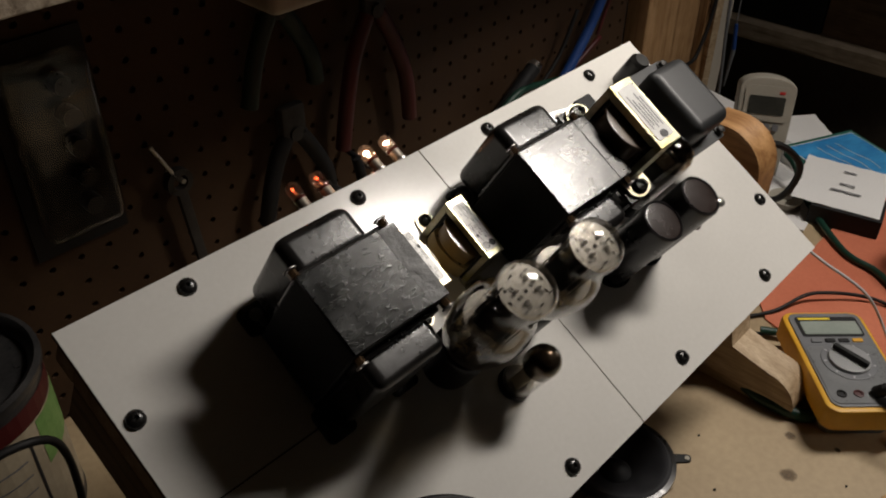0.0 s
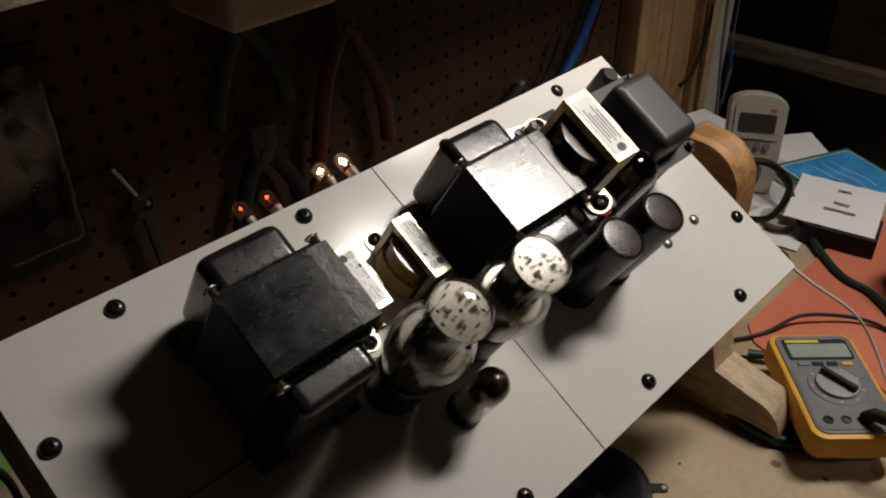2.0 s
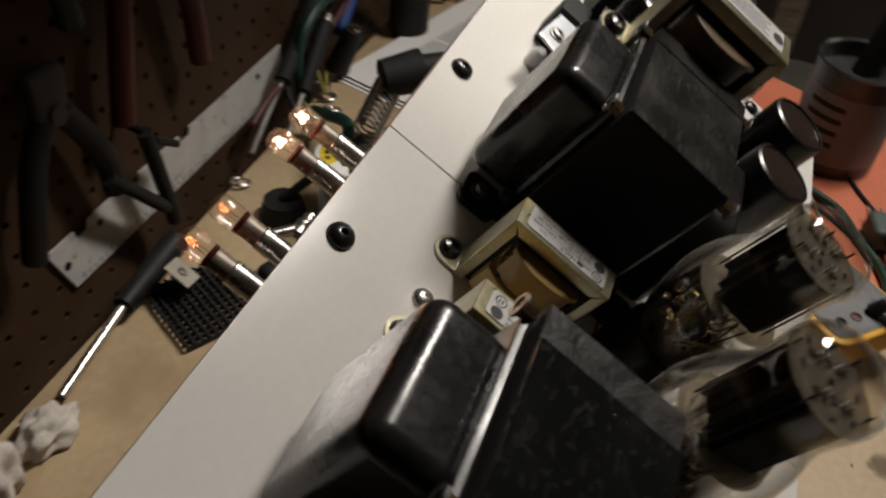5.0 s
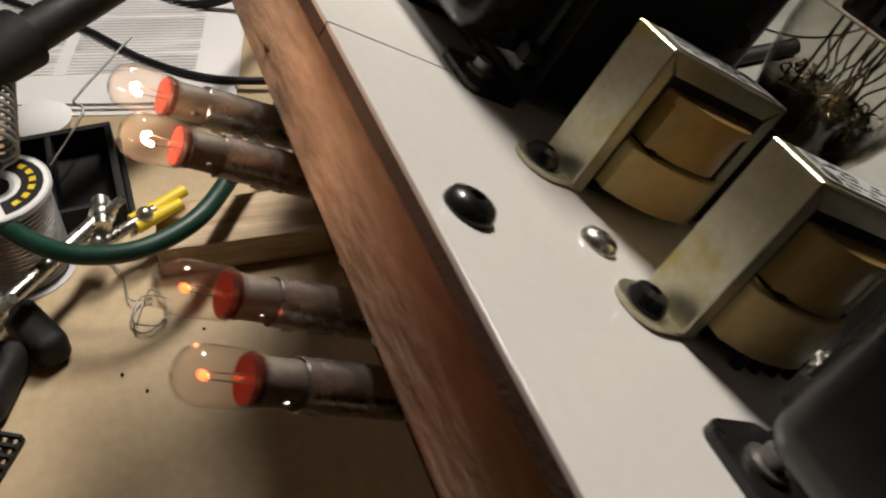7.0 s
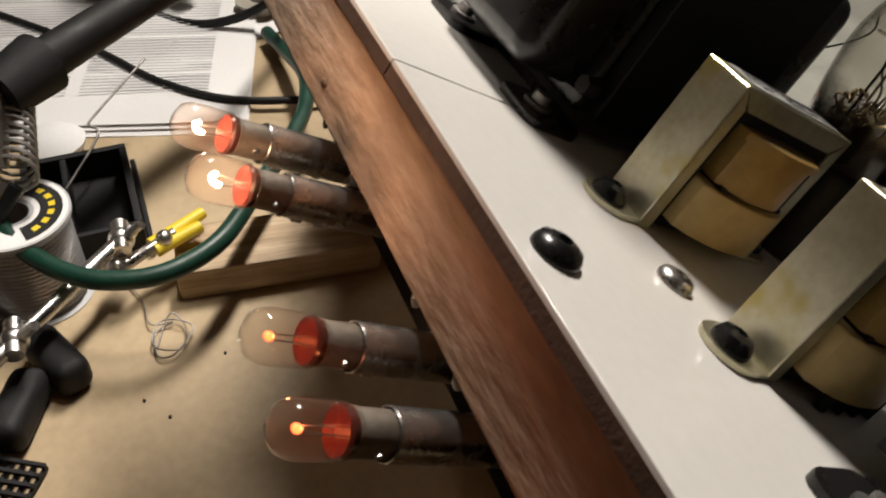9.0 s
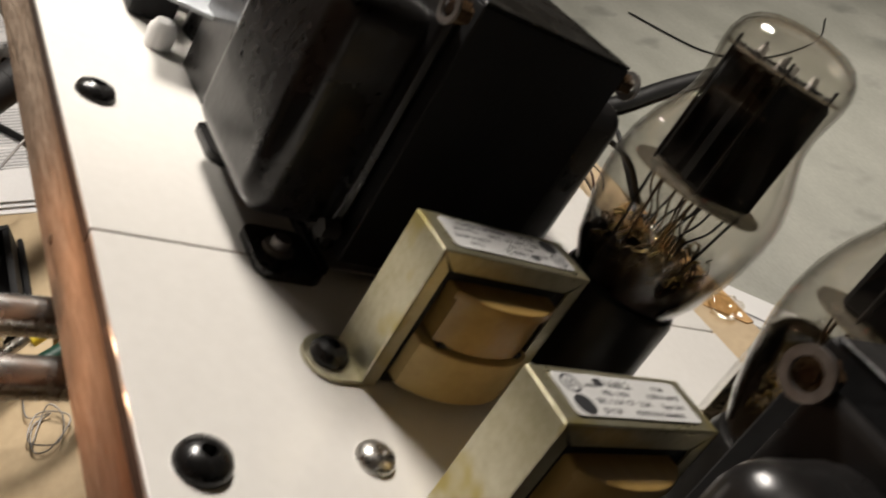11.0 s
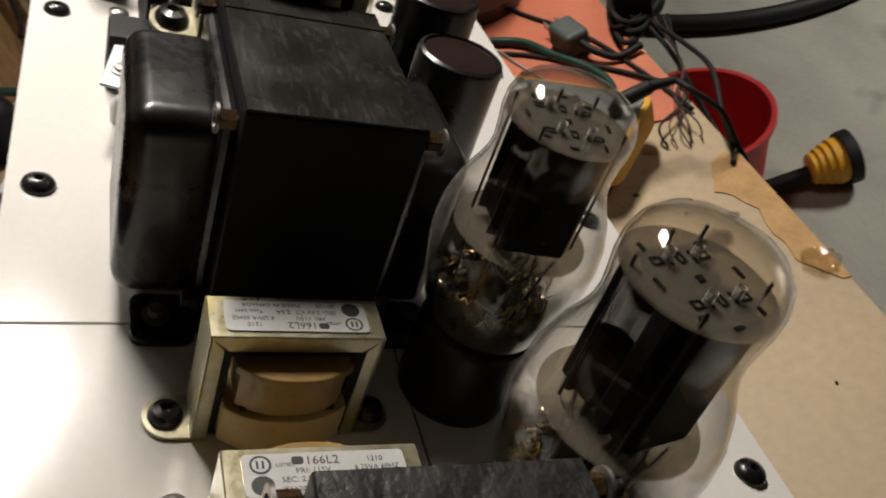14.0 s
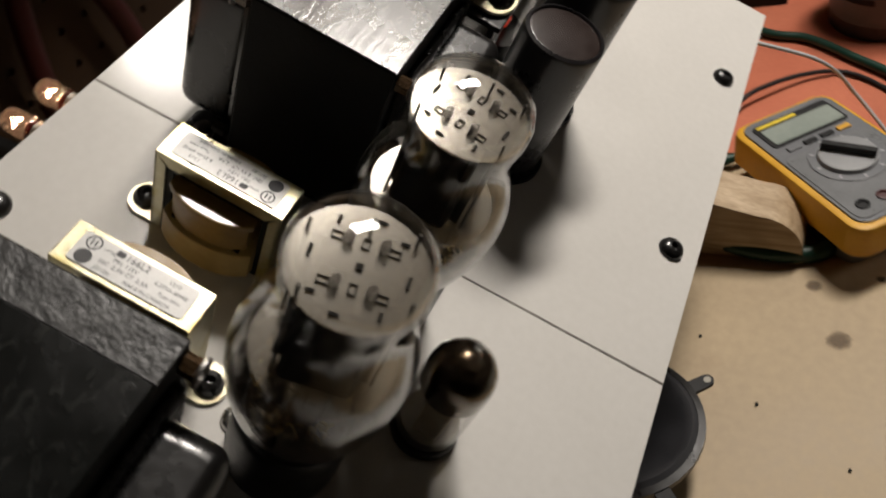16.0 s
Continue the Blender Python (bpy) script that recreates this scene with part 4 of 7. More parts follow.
def power_tube(m, turn, glow_mat, label, tall=1.0):
    """Shouldered glass tube on a black base, with two plates between mica discs."""
    o = thing("vacuum_tube", label, "vacuum tube", m @ pose(0, 0, 0, 0, 0, turn) @ Matrix.Diagonal((1, 1, tall, 1)), "power tubes")
    bm = bmesh.new()
    bm_lathe(bm, [(0, 0.0004), (0.0162, 0.0004), (0.0166, 0.003), (0.0166, 0.0250), (0.0158, 0.0275), (0.0150, 0.0280), (0.0, 0.0280)], 40)
    part("base", bm, BAKELITE, o, "black bakelite tube base")
    bm = bmesh.new()
    wall = [(0.0148, 0.0276), (0.0156, 0.0295), (0.0182, 0.0350), (0.0206, 0.0440), (0.0221, 0.0530), (0.0223, 0.0590), (0.0216, 0.0650), (0.0196, 0.0715), (0.0172, 0.0765), (0.0158, 0.0805),
            (0.0154, 0.0845), (0.0158, 0.0885), (0.0164, 0.0930), (0.0163, 0.0965), (0.0152, 0.0998), (0.0128, 0.1024), (0.0092, 0.1040), (0.0048, 0.1048), (0, 0.1050)]
    bm_lathe(bm, wall, 56)
    bm_lathe(bm, [(max(0, r - 0.0007), z - (0.0007 if z > 0.1 else 0)) for r, z in wall], 56)
    part("bulb", bm, GLASS, o, "clear shouldered glass bulb", sharp=180)
    bm = bmesh.new()
    bm_lathe(bm, [(0.0150, 0.0290), (0.0176, 0.0347), (0.0200, 0.0440), (0.0215, 0.0530), (0.0217, 0.0590)], 40)
    part("getter", bm, FLASH, o, "dark brown getter flash fading upwards", sharp=180)
    for z, r, mat in ((0.0600, 0.0178, MICA_LOW), (0.0935, 0.0156, MICA)):
        part("mica_spacer", mica_disc(bmesh.new(), r, z), mat, o, "silvery mica disc")
    for k, (x, y) in enumerate(((-0.0058, 0), (0.0058, 0))):
        bm = bmesh.new()
        bm_box(bm, x - 0.00575, y - 0.0088, 0.0612, x + 0.00575, y + 0.0088, 0.0930, 0.0012, 1)
        for s in (1, -1):
            bm_box(bm, x - 0.0004, y + s * 0.0080, 0.0625, x + 0.0004, y + s * 0.0112, 0.0928)
        part("plate", bm, PLATE, o, "matt black carbonised plate")
    bm = bmesh.new()
    for x, y, a, b in ((0, 0.0105, 0.0015, 0.0004), (0, -0.0105, 0.0015, 0.0004), (-0.0125, 0.002, 0.0004, 0.0011), (0.0125, -0.002, 0.0004, 0.0011), (0, 0, 0.0008, 0.0008), (0.0098, 0.0068, 0.0010, 0.0004), (-0.0098, -0.0068, 0.0010, 0.0004), (-0.0090, 0.0078, 0.0004, 0.0010), (0.0090, -0.0078, 0.0004, 0.0010)):
        bm_box(bm, x - a, y - b, 0.0942, x + a, y + b, 0.0946)
    for x in (-0.0058, 0.0058):
        for y in (-0.0062, 0.0, 0.0062):
            w, h = (0.0010, 0.0013) if y else (0.0014, 0.0009)
            for x0, y0, x1, y1 in ((-w, -h, -w + 0.0003, h), (w - 0.0003, -h, w, h), (-w, -h, w, -h + 0.0003), (-w, h - 0.0003, w, h)):
                bm_box(bm, x + x0, y + y0, 0.0942, x + x1, y + y1, 0.0945)
        for y in (-0.0032, 0.0032):
            bm_box(bm, x - 0.0016, y - 0.0002, 0.0942, x + 0.0016, y + 0.0002, 0.0946)
    part("spacer_slots", bm, PLATE, o, "dark slots and tabs on the upper mica")
    for x in (-0.0058, 0.0058):
        for y in (-0.0038, 0.0038):
            bm = bmesh.new()
            bm_tube(bm, [(x + 0.0010 * math.cos(q * 1.05), y + 0.0010 * math.sin(q * 1.05), 0.0942 + q * 0.00009) for q in range(31)], 0.00013, 5, 0)
            part("filament_spring", bm, DULL_STEEL, o, "small coiled wire filament spring")
    for x, y, top in ((-0.0105, 0.010, 0.0972), (0.0105, -0.010, 0.0972), (-0.0058, -0.0124, 0.0965), (0.0058, 0.0124, 0.0965), (0.0100, 0, 0.0975)):
        bm = bmesh.new()
        bm_rod(bm, (x, y, 0.0615), (x, y, top), 0.0004, seg=8)
        part("support_rod", bm, DARK_IRON, o, "dark wire support rod")
    # stem and the wires between stem and lower mica
    bm = bmesh.new()
    bm_lathe(bm, [(0.0095, 0.0285), (0.0082, 0.033), (0.0062, 0.037), (0.0056, 0.0395)], 24)
    bm_box(bm, -0.0085, -0.0024, 0.037, 0.0085, 0.0024, 0.0455, 0.0015, 3)
    part("stem", bm, STEM, o, "pressed glass stem")
    bm = bmesh.new()
    bm_lathe(bm, [(0, 0.0284), (0.0142, 0.0284), (0.0140, 0.0300), (0.0110, 0.0312), (0.0072, 0.0322), (0, 0.0324)], 32)
    part("stem_collar", bm, DARK_STEM, o, "dark glassy collar of the stem")
    rnd = random.Random(turn)
    for i in range(12):
        a = -0.0080 + i * 0.00145
        bm = bmesh.new()
        ex, ey = a * 1.45, (-1, 1)[i % 2] * rnd.uniform(0.001, 0.008)
        bm_tube(bm, [(a, 0, 0.0435), (a, ey * 0.1, 0.0480), (ex * 0.9, ey * 0.8, 0.0535), (ex, ey, 0.0602)], 0.00032, 6, 5)
        part("lead_wire", bm, (DARK_IRON, BRONZE)[i % 2], o, "stiff dark lead wire")
    for i in range(54):
        # crinkled tinsel-like leads round the stem
        a, r = rnd.uniform(0, 6.28), rnd.uniform(0.0105, 0.0150)
        z = rnd.uniform(0.034, 0.042)
        pts = []
        for k in range(7):
            a += rnd.uniform(0.02, 0.16)
            q = min(r + rnd.uniform(-0.0016, 0.0012), 0.0163)
            pts.append((q * math.cos(a), q * math.sin(a), z + rnd.uniform(-0.0012, 0.0012) + k * 0.0007))
        bm = bmesh.new()
        bm_tube(bm, pts, rnd.uniform(0.0002, 0.0004), 5, 3)
        part("lead_wire", bm, FOILY if i % 3 == 0 else BRASS if i % 3 == 1 else BRONZE, o, "crinkled golden lead")
    for k in range(22):
        # crumpled foil strips that glint round the stem
        a, r, z = rnd.uniform(0, 6.28), rnd.uniform(0.0105, 0.0140), rnd.uniform(0.034, 0.043)
        bm = bmesh.new()
        g = [[bm.verts.new((0.0009 * u, 0.0005 * math.sin(2.1 * v + k) + 0.0003 * math.sin(5 * v), 0.0007 * v)) for v in range(6)] for u in (-1, 0, 1)]
        for u in range(2):
            for v in range(5):
                bm.faces.new((g[u][v], g[u + 1][v], g[u + 1][v + 1], g[u][v + 1]))
        for q in g[1]:
            q.co.y += 0.0004
        top = bmesh.ops.extrude_face_region(bm, geom=bm.faces[:])
        for q in [e for e in top["geom"] if isinstance(e, bmesh.types.BMVert)]:
            q.co.y += 0.0001
        bmesh.ops.recalc_face_normals(bm, faces=bm.faces[:])
        part("foil_strip", bm, FOILY, o, "bright crumpled foil strip", T(r * math.cos(a), r * math.sin(a), z) @ pose(0, 0, 0, rnd.uniform(-40, 40), rnd.uniform(-60, 60), math.degrees(a) + 90))
    for i in range(5):
        a = i * 1.257 + rnd.uniform(-0.3, 0.3)
        r0, r1 = rnd.uniform(0.0080, 0.0110), rnd.uniform(0.009, 0.0145)
        bm = bmesh.new()
        bm_rod(bm, (r0 * math.cos(a), r0 * math.sin(a), 0.0320), (r1 * math.cos(a + 0.2), r1 * math.sin(a + 0.2), 0.0602), 0.0004, seg=6)
        part("lead_wire", bm, (BRONZE, DARK_IRON)[i % 2], o, "straight dark lead")
    bm = bmesh.new()
    bm_lathe(bm, [(0.0, 0.0), (0.0024, 0.0), (0.0028, 0.0010), (0.0021, 0.0014), (0.0016, 0.0006), (0, 0.0006)], 20)
    part("getter_cup", bm, FOILY, o, "bright metal getter cup", pose(0, 0, 0, 0, 0, 235) @ T(0, -0.0150, 0.0420) @ pose(0, 0, 0, 60, 0, 0))
    if glow_mat:
        for x in (-0.0058, 0.0058):
            bm = bmesh.new()
            bm_rod(bm, (x, 0.001, 0.0608), (x, 0.001, 0.0616), 0.0004, seg=8)
            part("filament", bm, glow_mat, o, "faintly red filament end")
    return o


power_tube(W @ T(-0.1430, 0.0970), 12, DULLRED, "clear shouldered vacuum tube with black plates in its socket", 1.048)
power_tube(W @ T(-0.0810, 0.0948), -8, DULLRED, "clear shouldered vacuum tube with black plates beside the transformer", 0.985)

# small glass tube
o = thing("miniature_tube", "small dark glass miniature tube standing in its socket", "vacuum tube", W @ T(-0.1145, 0.0632) @ Matrix.Diagonal((1, 1, 1.08, 1)))
bm = bmesh.new()
bm_lathe(bm, [(0, 0.0003), (0.0108, 0.0003), (0.0110, 0.0020), (0.0104, 0.003), (0, 0.003)], 32)
part("socket", bm, BAKELITE, o, "dark socket ring")
bm = bmesh.new()
bm_lathe(bm, [(0.0096, 0.0031), (0.0103, 0.006), (0.0103, 0.034), (0.0098, 0.0375), (0.0082, 0.0405), (0.0055, 0.0425), (0.0022, 0.0436), (0.0016, 0.0462), (0, 0.0468)], 36)
part("bulb", bm, GLASS, o, "clear glass envelope", sharp=180)
bm = bmesh.new()
bm_lathe(bm, [(0.0101, 0.0285), (0.0101, 0.0340), (0.0096, 0.0374), (0.0080, 0.0402), (0.0053, 0.0422), (0, 0.0432)], 36)
part("getter", bm, GETTER, o, "dark mirrored getter dome", sharp=180)
for x in (-0.0045, 0.0045):
    bm = bmesh.new()
    bm_box(bm, x - 0.0032, -0.0042, 0.008, x + 0.0032, 0.0042, 0.026, 0.0010)
    part("plate", bm, FOILY, o, "grey metal plate")
for z in (0.0072, 0.0264):
    part("mica_spacer", mica_disc(bmesh.new(), 0.0092, z), MICA, o)

# rectifier tube standing between choke and raised transformer
o = thing("rectifier_tube", "round-topped glass rectifier tube with a red-glowing heater", "vacuum tube", W @ T(0.0625, 0.1150))
bm = bmesh.new()
bm_lathe(bm, [(0, 0.0003), (0.0150, 0.0003), (0.0152, 0.0120), (0, 0.0124)], 32)
part("base", bm, BAKELITE, o)
bm = bmesh.new()
bm_lathe(bm, [(0.0135, 0.0122), (0.0143, 0.016), (0.0143, 0.058), (0.0136, 0.0635), (0.0112, 0.0680), (0.0075, 0.0705), (0, 0.0715)], 40)
part("bulb", bm, GLASS, o, "clear straight-sided glass bulb", sharp=180)
bm = bmesh.new()
bm_lathe(bm, [(0.0140, 0.0555), (0.0133, 0.0632), (0.0110, 0.0676), (0.0073, 0.0701), (0, 0.0710)], 40)
part("getter", bm, SMOKED, o, "smoky getter film", sharp=180)
bm = bmesh.new()
bm_box(bm, -0.0085, -0.006, 0.022, 0.0085, 0.006, 0.052, 0.002)
part("plate", bm, PLATE, o)
bm = bmesh.new()
bm_rod(bm, (-0.003, -0.0065, 0.0165), (0.003, -0.0065, 0.0165), 0.0016, seg=8)
part("heater", bm, DULLRED, o, "red-glowing heater end")

# second tube, dark with a bright rim, behind the raised transformer
o = thing("metal_tube", "dark round-topped tube behind the raised transformer", "vacuum tube", W @ T(0.0660, 0.1580))
bm = bmesh.new()
bm_lathe(bm, [(0, 0.0003), (0.0145, 0.0003), (0.0145, 0.052), (0.0138, 0.0555), (0.0120, 0.0568), (0, 0.0575)], 36)
part("shell", bm, BLACK_STEEL, o, "glossy black metal shell")


def capacitor(m):
    o = thing("capacitor", "tall black sleeved electrolytic capacitor with brown-black top", "capacitor", m, "capacitors on the chassis")
    bm = bmesh.new()
    bm_lathe(bm, [(0, 0.0003), (0.0148, 0.0003), (0.0150, 0.002), (0.0150, 0.0572), (0.0146, 0.0586), (0.0134, 0.0592), (0.0130, 0.0588)], 40)
    part("sleeve", bm, SLEEVE, o, "shiny black shrink sleeve")
    bm = bmesh.new()
    bm_lathe(bm, [(0.0131, 0.0583), (0.012, 0.0585), (0, 0.0585)], 40)
    part("top", bm, CAPTOP, o, "brown-black top disc")
    bm = bmesh.new()
    bm_lathe(bm, [(0.0151, 0.0003), (0.0170, 0.0003), (0.0170, 0.0022), (0.0151, 0.0022)], 32)
    part("clamp", bm, BLACK_MATT, o, "black mounting clamp")
    return o


TALL = Matrix.Diagonal((1, 1, 1.075, 1))
c = capacitor(W @ T(0.0091, 0.0838) @ TALL)
copy_thing(c, W @ T(0.0466, 0.0817) @ TALL)

# pilot lamps along the back
LAMP = [(-0.0480, 0.2534, HOT, 0.9, -8), (-0.0672, 0.2534, HOT, 0.9, -5), (-0.1120, 0.2518, WARM, 0.3, -2), (-0.1320, 0.2522, WARM, 0.3, 0)]
for x, tip, mat, watts, swing in LAMP:
    bright = mat is HOT
    o = thing("pilot_lamp", "brightly glowing pilot lamp in a metal bayonet socket" if bright else "dimly glowing red pilot lamp in a metal bayonet socket", "lamp",
              W @ T(x, tip, -0.0350) @ pose(0, 0, 0, 0, 0, -swing * 0.3) @ pose(0, 0, 0, -91, 0, 0) @ T(0, 0, -0.0445), "pilot lamps along the chassis back")
    bm = bmesh.new()
    bm_lathe(bm, [(0.0048, -0.0062), (0.0048, 0.0226), (0.0049, 0.0230), (0.0047, 0.0233), (0.0044, 0.0230), (0.0043, 0.0160)], 28)
    part("socket_sleeve", bm, LAMPSTEEL, o, "dull steel socket sleeve")
    for k in range(3):
        bm = bmesh.new()
        bm_box(bm, 0.0044, -0.0012, 0.005 + k * 0.006, 0.0053, 0.0012, 0.0075 + k * 0.006, 0.0002, 1)
        part("sleeve_tab", bm, DULL_STEEL, o, "", pose(0, 0, 0, 0, 0, 90 + k * 8))
    bm = bmesh.new()
    bm_lathe(bm, [(0.0042, 0.016), (0.0042, 0.0296), (0.0044, 0.0300), (0.0044, 0.0305), (0.0040, 0.0308)], 28)
    part("bayonet_base", bm, LAMPBASE, o, "tarnished grey-brown bayonet base")
    bm = bmesh.new()
    bm_rod(bm, (-0.0050, 0, 0.0262), (0.0050, 0, 0.0262), 0.0006, seg=8)
    part("bayonet_pin", bm, LAMPSTEEL, o)
    bm = bmesh.new()
    bm_lathe(bm, [(0.0043, 0.0304), (0.0049, 0.0318), (0.0050, 0.0345), (0.0051, 0.0390), (0.0049, 0.0412), (0.0041, 0.0431), (0.0024, 0.0442), (0, 0.0445)], 32)
    part("bulb", bm, LAMP_GLASS, o, "clear round-ended glass bulb", sharp=180)
    bm = bmesh.new()
    bm_lathe(bm, [(0, 0.0303), (0.0042, 0.0305), (0.0047, 0.0320), (0.0043, 0.0327), (0.0, 0.0322)], 24)
    part("glass_bead", bm, BEAD, o, "red-tinted glass bead")
    bm = bmesh.new()
    if bright:
        bm_tube(bm, [(-0.0020, 0, 0.0380), (-0.0008, 0.0002, 0.0393), (0.0008, -0.0002, 0.0393), (0.0020, 0, 0.0380)], 0.00055, 6, 4)
    else:
        bmesh.ops.create_icosphere(bm, subdivisions=2, radius=0.0009, matrix=T(0, 0, 0.0398) @ Matrix.Diagonal((1.15, 0.8, 1, 1)))
    part("filament", bm, mat, o, "glowing wire filament")
    for s in (1, -1):
        bm = bmesh.new()
        bm_rod(bm, (s * 0.0010, 0, 0.0322), (s * (0.0020 if bright else 0.0007), 0, 0.0383 if bright else 0.0395), 0.00014, seg=6)
        part("filament_post", bm, DARK_IRON, o)
    d = bpy.data.lights.new("filament_light", "POINT")
    d.energy, d.color, d.shadow_soft_size = watts * (0.034 if bright else 0.012), (1.0, 0.58, 0.34) if bright else (1.0, 0.22, 0.08), 0.0012
    lt = new("filament_light", d)
    lt.matrix_world = o.matrix_basis @ T(0, 0, 0.0389)
o = thing("lamp_bracket", "dark metal strip carrying the pilot lamp sockets", "bracket", W)
part("strip", bm_box(bmesh.new(), -0.152, 0.2030, -0.0400, -0.042, 0.2050, -0.0260), BLACK_MATT, o)
for x in (-0.035, -0.0580, -0.100, -0.122):
    bm = bmesh.new()
    bm_lathe(bm, [(0.0026, 0), (0.0026, 0.0015), (0.0012, 0.002), (0.0012, 0.007), (0.0019, 0.008), (0, 0.009)], 12, T(x, 0.2051, -0.0300) @ pose(0, 0, 0, -90, 0, 0))
    part("terminal_screw", bm, STEEL, o, "bright terminal screw")

# ---- wooden supports of the chassis ----


def rounded_board(name, label, x0, x1, outline, mat):
    """A board that stands on edge along y; the outline is in y and z."""
    bm = bmesh.new()
    m = Matrix(((0, 0, 1, 0), (1, 0, 0, 0), (0, 1, 0, 0), (0, 0, 0, 1)))
    bm_prism(bm, outline, x0, x1, m, 0.0012)
    o = thing(name, label, "wooden block")
    part("board", bm, mat, o)
    return o


def arc(cx, cz, r, a0, a1, n=8, k=1.0):
    return [(cx + r * math.cos(radians(a0 + (a1 - a0) * i / n)), cz + k * r * math.sin(radians(a0 + (a1 - a0) * i / n))) for i in range(n + 1)]


rounded_board("support_board", "pale pine support board with a rounded end, under the chassis", 0.1752, 0.2094,
              [(0.110, B + 0.0005), (0.110, 1.0987), (0.060, 1.0675), (0.030, B + 0.046)] + arc(-0.0074, B + 0.010, 0.027, 90, 175, 8) + [(-0.0339, B + 0.0005)], PINE)
rounded_board("support_block", "honey-coloured rounded wooden block beside the chassis end", 0.213, 0.247,
              [(0.112, B + 0.0005), (0.112, B + 0.225)] + arc(0.096, B + 0.188, 0.037, 90, 180, 9) + [(0.059, B + 0.140), (0.064, B + 0.0005)], HONEY)
rounded_board("support_rail", "pale pine rail under the middle of the chassis", -0.235, -0.205,
              [(0.120, B + 0.0005), (0.120, 1.1049), (0.030, 1.0487), (0.030, B + 0.0005)], PINE)
o = thing("rear_board", "tan wooden board lying behind the chassis", "wooden block", T(0.1798, 0.1816, B + 0.0005) @ pose(0, 0, 0, 0, 0, -6.9) @ Matrix.Diagonal((1.145, 1.145, 1.145, 1)))
part("board", bm_box(bmesh.new(), -0.0185, -0.054, 0, 0.0185, 0.050, 0.019, 0.002), PINE, o)

# ---- multimeter ----
a = math.degrees(math.atan2(-0.046, 0.0575))
METER = spot(0.2350, -0.0830, 0.2351, -0.0478, -7.4, 0.993) @ T(0.2350, -0.0830, B) @ pose(0, 0, 0, 0, 0, a)
o = thing("multimeter", "yellow and grey digital multimeter lying on the bench", "multimeter", METER)
mw, ml = 0.0385, 0.0640
bm = bmesh.new()
bm_prism(bm, round_rect(-mw, -ml, mw, ml, 0.012, 6), 0.0200, 0.0420, Matrix(), 0.0045)
part("holster", bm, YELLOW, o, "amber-yellow rubber holster")
bm = bmesh.new()
bm_prism(bm, round_rect(-mw + 0.009, -ml + 0.014, mw - 0.009, ml - 0.009, 0.008, 6), 0.0005, 0.0198, Matrix(), 0.0030)
part("meter_back", bm, METER_GREY, o, "dark grey back of the meter")
bm = bmesh.new()
bm_prism(bm, round_rect(-mw + 0.005, -ml + 0.005, mw - 0.005, ml - 0.005, 0.009, 6), 0.0385, 0.0434, Matrix(), 0.0010)
part("face", bm, METER_GREY, o, "dark grey meter face")
bm = bmesh.new()
bm_prism(bm, round_rect(-mw + 0.010, 0.0265, mw - 0.010, 0.0530, 0.003), 0.0435, 0.0441, Matrix(), 0.0002)
part("bezel", bm, BLACK_MATT, o)
bm = bmesh.new()
bm_prism(bm, round_rect(-mw + 0.013, 0.0290, mw - 0.012, 0.0465, 0.0015), 0.0442, 0.0445)
part("display", bm, LCD, o, "pale grey-green LCD")
bm = bmesh.new()
bm_box(bm, -mw + 0.013, 0.0485, 0.0442, 0.004, 0.0515, 0.0444)
part("brand_bar", bm, PURE_YELLOW, o)
for k in range(4):
    bm = bmesh.new()
    bm_box(bm, -0.0235 + k * 0.0125, 0.0185, 0.0432, -0.0142 + k * 0.0125, 0.0230, 0.0450, 0.0008)
    part("button", bm, (METER_GREY, BLACK_MATT, BLACK_MATT, YELLOW)[k], o, ("dark grey button", "black button", "black button", "yellow button")[k])
bm = bmesh.new()
bm_prism(bm, round_rect(-mw + 0.007, -ml + 0.008, mw - 0.007, 0.0140, 0.006), 0.0435, 0.0440)
part("jack_panel", bm, METER_PANEL, o, "pale grey lower panel")
bm = bmesh.new()
bm_lathe(bm, [(0.0235, 0.0441), (0.0235, 0.0447), (0.0225, 0.0450), (0, 0.0450)], 40)
part("dial_plate", bm, METER_GREY, o, "dark grey dial plate", T(0, -0.006))
bm = bmesh.new()
bm_lathe(bm, [(0.0182, 0.0450), (0.0176, 0.0478), (0.0160, 0.0486), (0, 0.0486)], 36)
dial = part("dial", bm, METER_MID, o, "mid-grey rotary dial", T(0, -0.006))
bm = bmesh.new()
bm_box(bm, -0.0165, -0.0024, 0.0487, 0.0165, 0.0024, 0.0540, 0.0012)
part("grip", bm, BLACK_MATT, dial, "", pose(0, 0, 0, 0, 0, -52))
for k in range(9):
    t = radians(20 + k * 40)
    bm = bmesh.new()
    bm_box(bm, -0.0012, -0.0006, 0.04505, 0.0012, 0.0006, 0.0452)
    part("dial_mark", bm, METER_PALE, o, "", T(0.0208 * math.cos(t), -0.006 + 0.0208 * math.sin(t)) @ pose(0, 0, 0, 0, 0, math.degrees(t)))
for k, mat in ((-1.5, BLACK_MATT), (-0.5, DARKRED), (0.5, BLACK_MATT), (1.5, DARKRED)):
    bm = bmesh.new()
    bm_lathe(bm, [(0.0042, 0.0440), (0.0042, 0.0450), (0.0028, 0.0452), (0.0022, 0.0442), (0, 0.0441)], 20)
    part("jack", bm, mat, o, "dark red jack" if mat is DARKRED else "black jack", T(k * 0.0145, -0.0455))
bm = bmesh.new()
bm_rod(bm, (0, 0, 0.0455), (0, -0.006, 0.054), 0.0056, 0.0052, 16)
